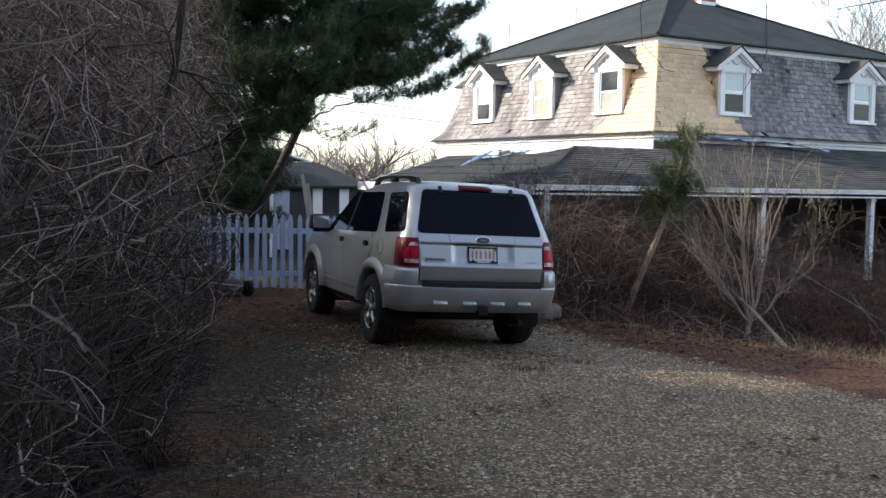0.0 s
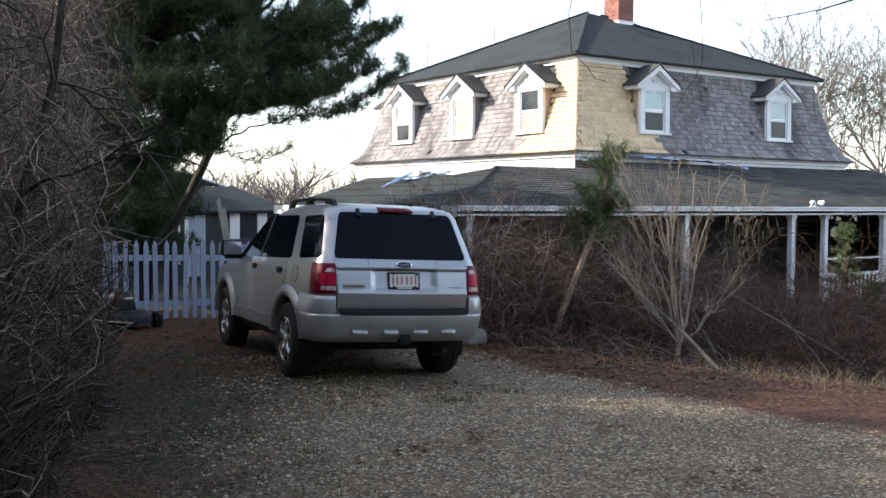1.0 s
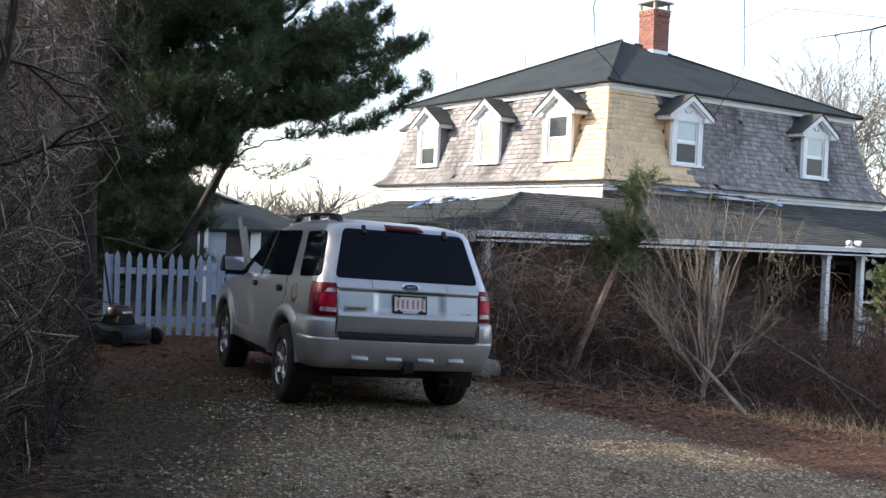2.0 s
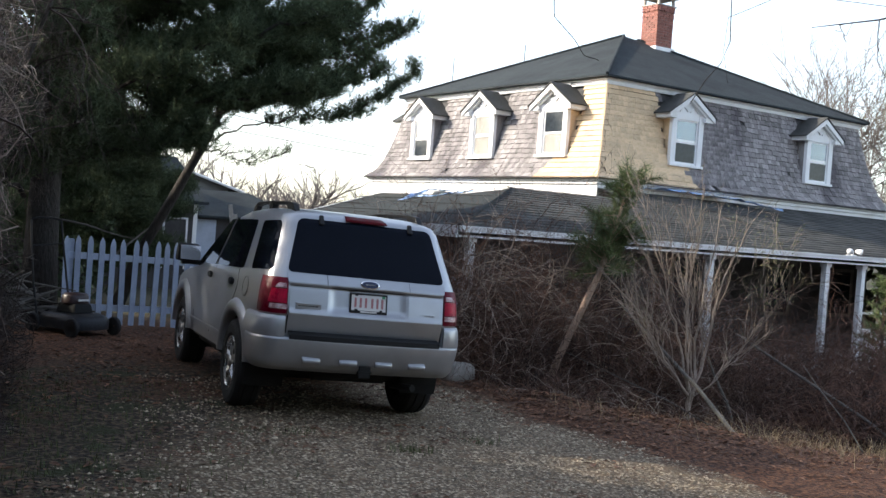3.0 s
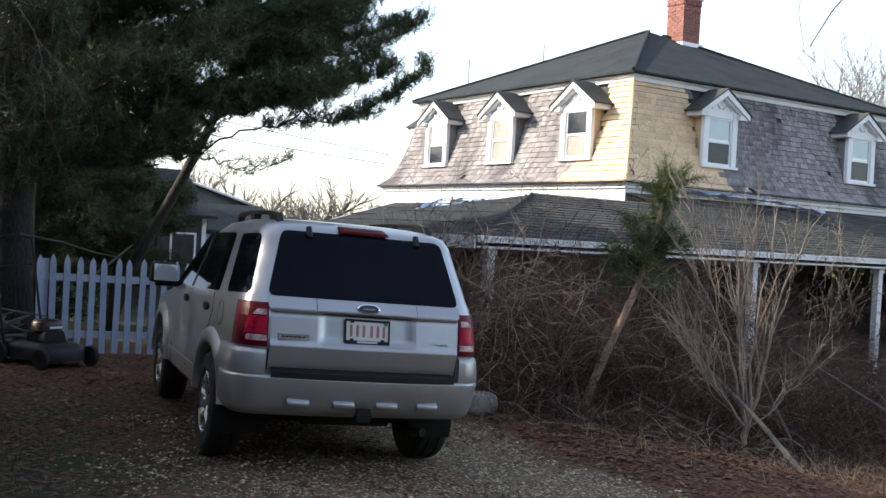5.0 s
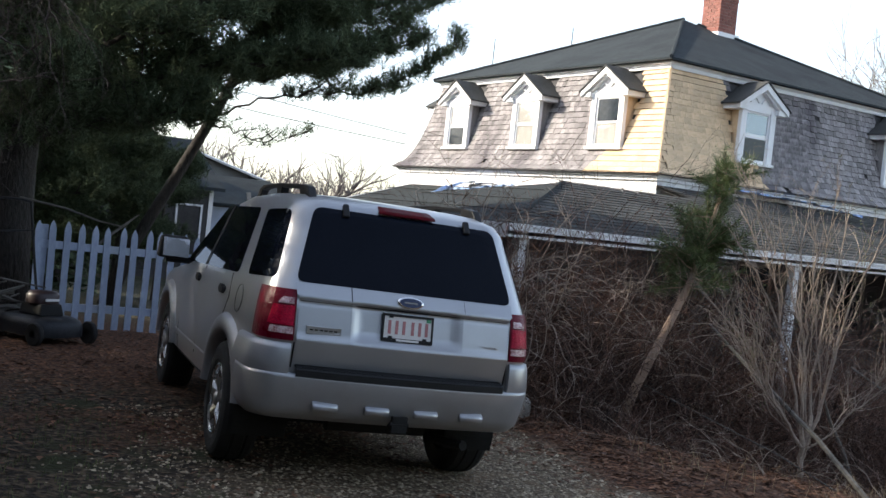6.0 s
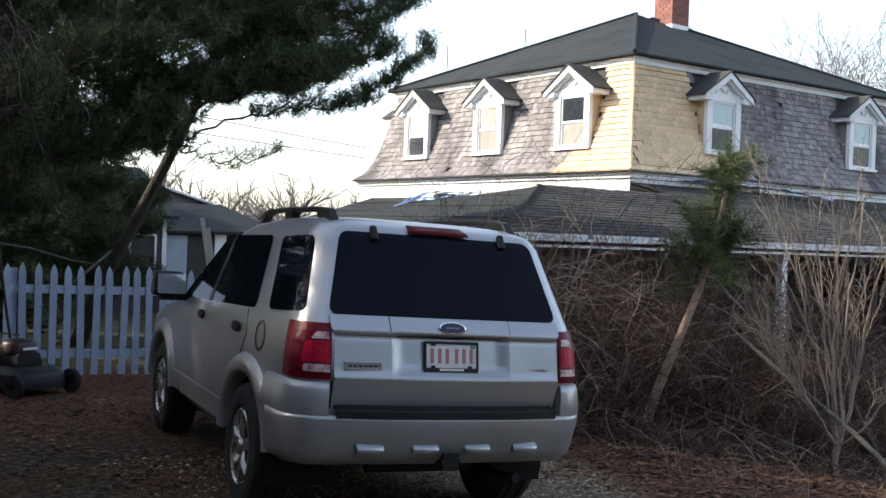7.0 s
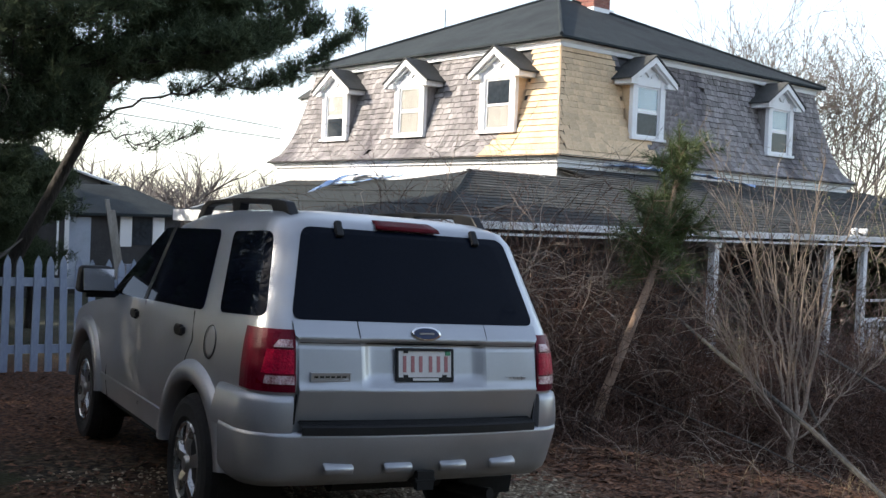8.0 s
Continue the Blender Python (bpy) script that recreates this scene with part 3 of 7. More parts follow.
        for x in np.linspace(-0.345, 0.345, 47):
            dent = 0.034 * smooth(0.345, 0.275, abs(x)) * smooth(0.89, 0.93, z) * smooth(1.108, 1.098, z)
            row.append((x, rear_y(x, z) - gate_out(z) + dent, z))
        rows.append(row)
    gate.grid(rows)
    tail = part("tailgate", gate, M_SILVER, car, "silver tailgate with plate recess", smooth=True)
    lines = Mesh()
    lines.tube([on_rear(-0.350, z, gate_out(z)) for z in np.linspace(1.105, 1.195, 6)], 0.003, 4)
    lines.tube([on_rear(0.350, z, gate_out(z)) for z in np.linspace(1.105, 1.195, 6)], 0.0015, 4)
    lines.tube([on_rear(x, 0.735, 0.002) for x in np.linspace(-0.63, 0.63, 16)], 0.006, 4)
    for sx in (-1, 1):
        lines.tube([on_rear(sx * 0.655, z, 0.006) for z in np.linspace(0.72, 0.86, 6)], 0.005, 4)
    # dark line drawn along the undercut as the shadow below the ledge
    lines.tube([on_rear(x, 1.094, 0.003 - 0.03 * smooth(0.35, 0.28, abs(x))) for x in np.linspace(-0.64, 0.64, 40)], 0.0035, 4)
    part("gap_and_shadow_line", lines, M_DARKGAP, tail)
    y = rear_y(0, 0.998) + 0.014
    tilt = Matrix.Translation((0, y, 0.998)) @ Matrix.Rotation(radians(-9), 4, "X")
    plate = part("number_plate", Mesh().box(-0.150, -0.006, -0.074, 0.150, 0.0, 0.074), M_PLATE, car, "white number plate in a black frame", m=tilt)
    fr = Mesh().box(-0.157, -0.012, 0.066, 0.157, 0.004, 0.080).box(-0.157, -0.012, -0.080, 0.157, 0.004, -0.060)
    fr.box(-0.157, -0.012, -0.060, -0.147, 0.004, 0.066).box(0.147, -0.012, -0.060, 0.157, 0.004, 0.066)
    fr.box(-0.118, -0.012, -0.060, -0.095, 0.004, -0.048).box(0.095, -0.012, -0.060, 0.118, 0.004, -0.048).box(-0.118, -0.012, 0.056, -0.095, 0.004, 0.066)
    part("plate_frame", fr, M_BLACK, plate)
    for x in (-0.112, -0.068, -0.024, 0.030, 0.074, 0.116):
        part("plate_mark", Mesh().box(x - 0.009, -0.0085, -0.036, x + 0.009, -0.006, 0.042), M_PLATERED, plate, "red bar")
    part("frame_mark", Mesh().box(-0.070, -0.0145, -0.076, 0.070, -0.0125, -0.064), M_PLATE, plate)
    part("plate_sticker", Mesh().box(0.112, -0.0095, 0.046, 0.140, -0.006, 0.066), material("green_sticker", (0.05, 0.22, 0.11), (0.06, 0.26, 0.13), 9, 0.5, 0, 0.0, 60), plate)
    badge = Mesh()
    ell = [(0.080 * math.cos(a), 1.150 + 0.034 * math.sin(a)) for a in np.linspace(0, 2 * math.pi, 28, endpoint=False)]
    surface_panel(badge, ell, on_rear, 0.030, 3)
    b = part("oval_badge", badge, M_CHROME, car, "chrome oval badge with dark centre", smooth=True)
    ell = [(0.069 * math.cos(a), 1.150 + 0.026 * math.sin(a)) for a in np.linspace(0, 2 * math.pi, 28, endpoint=False)]
    part("badge_centre", surface_panel(Mesh(), ell, on_rear, 0.033, 3), M_OVAL, b)
    part("badge_mark", Mesh().box(-0.040, rear_y(0, 1.15) - 0.037, 1.146, 0.040, rear_y(0, 1.15) - 0.033, 1.154), M_SILVER, b)
    yb = rear_y(0.5, 0.94)
    name = Mesh().box(-0.600, yb - 0.024, 0.922, -0.400, yb, 0.929).box(-0.600, yb - 0.024, 0.955, -0.400, yb, 0.962)
    name.box(-0.600, yb - 0.024, 0.929, -0.593, yb, 0.955).box(-0.407, yb - 0.024, 0.929, -0.400, yb, 0.955)
    nb = part("model_badge", name, M_SILVER, car, "chrome framed badge strip")
    part("badge_centre", Mesh().box(-0.593, yb - 0.018, 0.929, -0.407, yb, 0.955), M_BUMPER, nb)
    for k in range(6):
        part("badge_mark", Mesh().box(-0.582 + 0.028 * k, yb - 0.0205, 0.938, -0.563 + 0.028 * k, yb - 0.017, 0.946), M_DARKGAP, nb)
    small = Mesh()
    for k in range(5):
        small.box(0.455 + 0.026 * k, rear_y(0.52, 0.94) - 0.016, 0.930, 0.474 + 0.026 * k, rear_y(0.52, 0.94) - 0.006, 0.944)
    part("drive_badge", small, M_BUMPER, car, "small grey badge letters as plain blocks")
    brake = surface_panel(Mesh(), round_quad([(-0.185, 1.640), (0.185, 1.640), (0.165, 1.688), (-0.165, 1.688)], 0.012, 3), on_rear, 0.028, 3)
    part("high_brake_light", brake, material("dark_red_lens", (0.060, 0.002, 0.005), (0.08, 0.003, 0.007), 9, 0.5, 0, 0.1, 140, spec=0.06), car, "dark red brake light strip", smooth=True)
    for sx in (-1, 1):
        hinge = Mesh().box(-0.021, -0.024, -0.048, 0.021, 0.012, 0.040, taper=0.003)
        hm = Matrix.Translation((sx * 0.385, rear_y(0.385, 1.628) - 0.012, 1.628)) @ Matrix.Rotation(radians(-30), 4, "X")
        bevel(part("window_hinge", hinge, M_BLACK, car, "black glass hinge", m=hm), 0.008)
    # tail lamps round the corners
    for sx in (-1, 1):
        def lamp(z0, z1, o, mat, nm, parent, label="", x_in=0.664, y_out=-0.66):
            rows = []
            for z in np.linspace(z0, z1, 7):
                run = [p for p in outline(z, o) if p[0] > x_in + 0.005]
                stop = next(i for i, p in enumerate(run) if p[1] > y_out)
                cut = (y_out - run[stop - 1][1]) / (run[stop][1] - run[stop - 1][1])
                pts = [(x_in, rear_y(x_in, z) - o)] + run[:stop] + [(run[stop - 1][0] + (run[stop][0] - run[stop - 1][0]) * cut, y_out)]
                k = 12
                d = [0]
                for a, b2 in zip(pts, pts[1:]):
                    d.append(d[-1] + math.hypot(b2[0] - a[0], b2[1] - a[1]))
                tot = d[-1]
                row = []
                for q in np.linspace(0, tot, k):
                    row.append((sx * float(np.interp(q, d, [p[0] for p in pts])), float(np.interp(q, d, [p[1] for p in pts])), z))
                rows.append(row)
            ms = Mesh().grid(rows)
            edge = [r[0] for r in rows]
            ms.grid([edge, [(x - sx * 0.004, yy + 0.03, z) for x, yy, z in edge]])
            for r in (rows[0], rows[-1]):
                ms.grid([r, [(x * 0.97, yy + 0.02, z) for x, yy, z in r]])
            return part(nm, ms, mat, parent, label, smooth=False)

        lampob = lamp(0.868, 1.150, 0.012, M_RED, "tail_lamp", car, "red tail lamp with clear bands")
        lamp(1.070, 1.106, 0.016, M_BAND, "clear_band", lampob, x_in=0.680, y_out=-0.85)
        lamp(0.905, 0.943, 0.016, M_BAND, "clear_band", lampob, x_in=0.672, y_out=-0.85)
        lamp(0.952, 1.060, 0.015, M_REDLIT, "red_reflector", lampob, x_in=0.674, y_out=-0.83)
    # side glass, pillars, door lines, handles, filler cap, mirrors
    for sx in (-1, 1):
        put = lambda a, b2, o: (sx * (side_x(a, b2) + o), a, b2)
        q = surface_panel(Mesh(), round_quad([(-0.745, 1.20), (-0.25, 1.175), (-0.06, 1.585), (-0.53, 1.60)], 0.05), put, 0.005, 5)
        part("quarter_window", q, M_GLASS, car, "dark tinted side window")
        q = surface_panel(Mesh(), round_quad([(-0.02, 1.165), (1.98, 1.115), (1.20, 1.58), (0.13, 1.59)], 0.05), put, 0.005, 5)
        part("side_window", q, M_GLASS, car, "dark tinted door windows")
        post = Mesh()
        side_patch(post, [(1.06, 1.14), (1.13, 1.14), (1.03, 1.59), (0.96, 1.59)], sx, 0.009)
        part("door_pillar", post, M_BLACK, car)
        for line in ([(1.09, 1.13), (1.09, 0.50)], [(1.98, 1.10), (1.98, 0.55), (1.93, 0.42)], [(0.10, 1.15), (0.06, 1.0), (0.22, 0.80), (0.44, 0.70), (0.50, 0.42)], [(0.50, 0.41), (1.93, 0.41)]):
            part("door_seam", Mesh().tube([put(a, b2, 0.001) for a, b2 in line], 0.004, 4), M_DARKGAP, car)
        mould = Mesh()
        rows = [[put(yy, z, o) for yy in np.linspace(0.46, 2.12, 12)] for z, o in ((0.52, 0.0), (0.525, 0.007), (0.555, 0.007), (0.562, 0.0))]
        part("door_moulding", mould.grid(rows), M_SILVER, car, smooth=False)
        for yh in (0.27, 1.27):
            h = Mesh().box(-0.012, -0.07, -0.018, 0.030, 0.07, 0.018).box(-0.012, -0.05, -0.03, 0.012, 0.05, 0.03)
            bevel(part("door_handle", h, M_BLACK, car, "black door handle", m=Matrix.Translation((sx * (side_x(yh, 1.035) + 0.012), yh, 1.035))), 0.008)
        if sx < 0:
            ring = [(-0.20 + 0.08 * math.cos(a), 1.02 + 0.085 * math.sin(a)) for a in np.linspace(0, 2 * math.pi, 24, endpoint=False)]
            cap = surface_panel(Mesh(), ring, put, 0.0015, 3)
            c = part("fuel_flap", cap, M_SILVER, car, smooth=True)
            part("flap_gap", Mesh().tube([put(a, b2, 0.003) for a, b2 in ring + ring[:1]], 0.0016, 4), M_DARKGAP, c)
        mm = Matrix.Translation((sx * 0.995, 1.84, 1.205)) @ Matrix.Rotation(radians(-sx * 8), 4, "Z")
        mir = part("wing_mirror", Mesh().box(-0.12, 0.0, -0.09, 0.12, 0.12, 0.09, taper=0.012), M_BLACK, car, "black wing mirror", m=mm)
        bevel(mir, 0.03, 3)
        part("mirror_glass", Mesh().box(-0.102, -0.006, -0.072, 0.102, 0.004, 0.072), M_CHROME, mir, "slightly tilted mirror glass", m=Matrix.Translation((0, -0.012, 0)) @ Matrix.Rotation(radians(-11), 4, "X"))
        part("mirror_arm", Mesh().box(-0.12, 0.03, -0.12, 0.10, 0.09, -0.07, Matrix.Translation((-sx * 0.06, 0, 0))), M_BLACK, mir)
        # roof rail
        px = sx * 0.545
        side = [(-0.46, 1.675), (-0.37, 1.752), (-0.25, 1.764), (0.40, 1.774), (0.92, 1.762), (1.03, 1.735), (1.16, 1.625), (1.04, 1.64), (0.93, 1.722), (0.84, 1.736),
                (0.47, 1.744), (0.45, 1.69), (0.33, 1.69), (0.31, 1.743), (-0.16, 1.736), (-0.22, 1.685)]
        rail = Mesh().prism(side, "x", px - 0.026, px + 0.026)
        bevel(part("roof_rail", rail, M_BLACK, car, "black roof rail"), 0.008)
    # windscreen, lamps and grille of the nose, hardly seen
    ws = Mesh()
    rows = []
    for z in np.linspace(1.13, 1.585, 8):
        nose = lerp(NOSE, z)
        rows.append([(x, nose + 0.004 - 0.06 * (x / 0.7) ** 2, z) for x in np.linspace(-(lerp(HALF, z) - 0.16), lerp(HALF, z) - 0.16, 12)])
    part("windscreen", ws.grid(rows), M_GLASS, car, smooth=True)
    part("grille", Mesh().box(-0.5, 3.44, 0.66, 0.5, 3.475, 0.86), M_BLACK, car)
    for sx in (-1, 1):
        part("headlamp", Mesh().box(sx * 0.66 - 0.12, 3.28, 0.70, sx * 0.66 + 0.12, 3.42, 0.86, taper=0.02), M_CLEAR, car)
        for ya in AXLES:
            rz = 90 if sx > 0 else -90
            build_wheel(car, pose(sx * 0.765, ya, 0.365, 0, 0, rz), sx > 0)


build_car()

# ---- picket fence, mower, wood pile, stone ----
def picket_mesh(h, w=0.072, t=0.02):
    o = [(-w / 2, 0), (w / 2, 0), (w / 2, h - 0.10), (w * 0.36, h - 0.05), (0, h), (-w * 0.36, h - 0.05), (-w / 2, h - 0.10)]
    return Mesh().prism(o, "y", -t / 2, t / 2)


def build_fence(name, label, a, b, h, gap, posts, base_drop=0.05, group="", w=0.072, rails=(0.25, 0.78)):
    """A run of fence from a to b (x, y)."""
    a, b = Vector((*a, 0)), Vector((*b, 0))
    d = b - a
    m = Matrix.Translation((a.x, a.y, height(a.x, a.y))) @ Matrix.Rotation(math.atan2(d.y, d.x), 4, "Z")
    f = thing(name, label, "fence", m, group)
    inv = m.inverted()

    def floor(s):
        p = a + d.normalized() * s
        return height(p.x, p.y) - m.translation.z

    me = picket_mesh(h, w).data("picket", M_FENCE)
    n = int(d.length / gap)
    for i in range(n + 1):
        s = i * gap
        ob = new("picket", me)
        ob.parent = f
        ob.matrix_basis = Matrix.Translation((s, -0.012, floor(s) + base_drop + rnd.uniform(-0.015, 0.015))) @ Matrix.Rotation(rnd.uniform(-0.02, 0.02), 4, "Y")
    for k in rails:
        r = Mesh()
        steps = max(2, int(d.length / 1.2))
        for j in range(steps):
            s0, s1 = d.length * j / steps, d.length * (j + 1) / steps
            z0, z1 = floor(s0) + h * k, floor(s1) + h * k
            r.add([(s0, 0.0, z0), (s0, 0.035, z0), (s0, 0.035, z0 + 0.085), (s0, 0.0, z0 + 0.085), (s1, 0.0, z1), (s1, 0.035, z1), (s1, 0.035, z1 + 0.085), (s1, 0.0, z1 + 0.085)],
                  [(0, 1, 2, 3), (7, 6, 5, 4), (0, 4, 5, 1), (1, 5, 6, 2), (2, 6, 7, 3), (3, 7, 4, 0)])
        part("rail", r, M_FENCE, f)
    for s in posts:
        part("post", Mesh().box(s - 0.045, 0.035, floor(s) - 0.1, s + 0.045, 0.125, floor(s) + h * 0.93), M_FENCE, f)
    return f


build_fence("picket_fence", "white painted wooden picket fence with pointed tops, shade blue put into its colour", (-2.05, 5.62), (4.3, 7.05), 1.19, 0.148, (0.05, 2.2, 4.4, 6.4), base_drop=-0.03, rails=(0.155, 0.72))


def build_mower(m):
    mo = thing("lawn_mower", "old dark push lawn mower standing on leaves before the fence", "lawn mower", m)
    deck = Mesh()
    rows = []
    for z, s in ((0.07, 1.0), (0.16, 1.0), (0.20, 0.93), (0.225, 0.75), (0.23, 0.3)):
        rows.append([(0.27 * s * math.copysign(abs(math.cos(a)) ** 0.6, math.cos(a)), 0.36 * s * math.copysign(abs(math.sin(a)) ** 0.6, math.sin(a)), z) for a in np.linspace(0, 2 * math.pi, 29)])
    part("deck", deck.grid(rows), M_MOWER, mo, "grey steel deck", smooth=True)
    eng = Mesh().box(-0.13, -0.15, 0.22, 0.13, 0.15, 0.33, taper=0.02)
    bevel(part("engine", eng, M_DARKGAP, mo), 0.02)
    cov = Mesh()
    rows = [[(r * math.cos(a), 0.9 * r * math.sin(a), z) for a in np.linspace(0, 2 * math.pi, 25)] for r, z in ((0.145, 0.33), (0.145, 0.40), (0.12, 0.43), (0.03, 0.44))]
    part("engine_cover", cov.grid(rows), M_MOWRED, mo, "dull red engine cover", smooth=True)
    part("maker_mark", Mesh().box(-0.07, -0.137, 0.355, 0.07, -0.131, 0.375), M_PLATE, mo)
    for x in (-0.28, 0.28):
        for y in (-0.30, 0.30):
            wv = Mesh().add(*lathe([(0.03, -0.025), (0.09, -0.025), (0.10, -0.015), (0.10, 0.015), (0.09, 0.025), (0.03, 0.025)], 20))
            part("wheel", wv, M_TYRE, mo, m=pose(x, y, 0.10, 0, 0, 90))
    for x in (-0.22, 0.22):
        part("handle_tube", Mesh().tube([(x, 0.32, 0.18), (x, 0.42, 0.55), (x * 0.95, 0.50, 0.95), (x * 0.9, 0.54, 1.18)], 0.012, 6), M_BLACK, mo)
    part("handle_bar", Mesh().tube([(-0.2, 0.54, 1.18), (-0.1, 0.55, 1.2), (0.1, 0.55, 1.2), (0.2, 0.54, 1.18)], 0.013, 6), M_BLACK, mo)
    part("cross_bar", Mesh().tube([(-0.21, 0.49, 0.90), (0.21, 0.49, 0.93)], 0.010, 6), M_BLACK, mo)


build_mower(pose(-1.96, 4.60, height(-1.96, 4.60), 0, 0, 38) @ Matrix.Scale(1.14, 4))


def build_wood_pile():
    pile = thing("wood_pile", "heap of grey weathered sticks and split branches on the ground", "wood pile", pose(-2.75, 5.25, height(-2.75, 5.25)))
    r = random.Random(31)
    for k in range(80):
        z = r.uniform(0.03, 0.56)
        w = (0.62 - z) * 1.2
        c = Vector((r.uniform(-0.85, 0.35), r.uniform(-w, w) * 0.6 - 0.2, z))
        d = Vector((r.uniform(0.3, 1.0), r.uniform(-0.6, 0.6), r.uniform(-0.45, 0.35))).normalized() * r.uniform(0.25, 0.6)
        rad = r.uniform(0.008, 0.026)
        part("stick", Mesh().tube([c - d, c - d * 0.4 + Vector((0, r.uniform(-0.03, 0.03), r.uniform(-0.05, 0.05))), c + d * 0.3 + Vector((0, 0, r.uniform(-0.05, 0.05))), c + d], [rad, rad * 1.05, rad * 0.95, rad * 0.7], 6), M_STICK, pile)
    return pile


build_wood_pile()
for a, b, rad in (((-2.3, 6.2, 1.42), (-1.15, 5.92, 1.20), 0.018), ((-1.50, 5.84, 0.93), (-1.02, 5.95, 1.36), 0.022)):
    a, b = Vector(a), Vector(b)
    ob = part("dead_limb", Mesh().tube([a, a.lerp(b, 0.4) + Vector((0.02, 0, 0.02)), a.lerp(b, 0.75) + Vector((-0.01, 0, -0.01)), b], [rad * 0.8, rad * 0.7, rad * 0.6, rad * 0.35], 7), M_STICK)
    tagged(ob, "grey dead limb caught on the picket fence", "branch", group="fallen branches")


def build_block():
    r = random.Random(5)
    bm = bmesh.new()
    bmesh.ops.create_icosphere(bm, subdivisions=3, radius=0.5)
    for v in bm.verts:
        v.co = Vector([math.copysign(abs(c / 0.5) ** 0.55 * 0.5, c) for c in v.co])
        v.co = Vector((v.co.x * 0.42, v.co.y * 0.30, v.co.z * 0.24))
        v.co += v.co.normalized() * 0.015 * noise.noise(v.co * 9)
    me = bpy.data.meshes.new("stone_block")
    bm.to_mesh(me)
    bm.free()
    me.materials.append(M_STONE)
    me.polygons.foreach_set("use_smooth", [True] * len(me.polygons))
    ob = new("stone_block", me)
    ob.matrix_basis = pose(2.12, 2.2, height(2.12, 2.2) + 0.10, 0, 4, 25)
    tagged(ob, "pale grey rounded stone block beside the gravel", "stone")


build_block()

# ---- the house with its mansard roof; its own axes: x along the shaded front, y along the sunlit side ----
HW, HD = 9.88, 9.22
PROFILE = [(-0.16, 2.93), (-0.03, 3.02), (0.11, 3.20), (0.23, 3.45), (0.33, 3.75), (0.45, 4.20), (0.55, 4.65), (0.635, 5.06)]
house = thing("house", "old mansard house with grey and new yellow shingles, white dormers", "house", HOUSE)


def inset(z):
    return lerp([(b, a) for a, b in PROFILE], z)


def ring(d, z):
    return [(d, d, z), (HW - d, d, z), (HW - d, HD - d, z), (d, HD - d, z)]


def wall_ring(levels):
    mesh = Mesh()
    n = 0
    vs, fs = [], []
    for d, z in levels:
        vs += ring(d, z)
    for i in range(len(levels) - 1):
        for k in range(4):
            fs.append((i * 4 + k, i * 4 + (k + 1) % 4, (i + 1) * 4 + (k + 1) % 4, (i + 1) * 4 + k))
    return mesh.add(vs, fs)


part("lower_wall", wall_ring([(0.25, -1.2), (0.25, 2.62)]), M_PORCHWALL, house, "grey painted lower wall")
fascia = wall_ring([(0.25, 2.40), (0.0, 2.40), (0.0, 2.80), (-0.05, 2.81), (-0.05, 2.87), (-0.10, 2.885), (-0.10, 2.925), (0.0, 2.93)])
part("fascia", fascia, M_WHITE, house, "white painted fascia band")
part("mansard_core", wall_ring([(0.0, 2.90)] + [(d + 0.03, z) for d, z in PROFILE] + [(0.75, 5.10)]), M_DARKWALL, house)
part("top_trim", wall_ring([(0.66, 4.99), (0.575, 4.99), (0.565, 5.06), (0.53, 5.09), (0.53, 5.14), (0.7, 5.15)]), M_WHITE, house, "white trim under the roof edge")
part("eave_edge", wall_ring([(0.0, 2.915), (-0.175, 2.915), (-0.185, 2.95), (-0.15, 2.955)]), M_DARKWALL, house, "dark eave edge")
APEX = [(4.45, 4.4, 7.02), (5.1, 4.55, 7.02)]
roof = Mesh()
e = 0.42
c = ring(e, 5.16)
c2 = ring(e, 5.12)
roof.add(c + APEX, [(0, 1, 5, 4), (1, 2, 5), (2, 3, 4, 5), (3, 0, 4)])
roof.add(c + c2, [(k, (k + 1) % 4, 4 + (k + 1) % 4, 4 + k) for k in range(4)])
roof.add([tuple(p) for p in c2] + ring(0.7, 5.12), [(k, (k + 1) % 4, 4 + (k + 1) % 4, 4 + k) for k in range(4)])
part("upper_roof", roof, M_ROOF, house, "dark asphalt hip roof")
ridge = Mesh()
for k, a in ((0, 0), (3, 0), (1, 1), (2, 1)):
    ridge.tube([Vector(c[k]) + Vector((0, 0, 0.01)), Vector(APEX[a]) + Vector((0, 0, 0.015))], 0.04, 6)
part("hip_cap", ridge, M_ROOF, house)


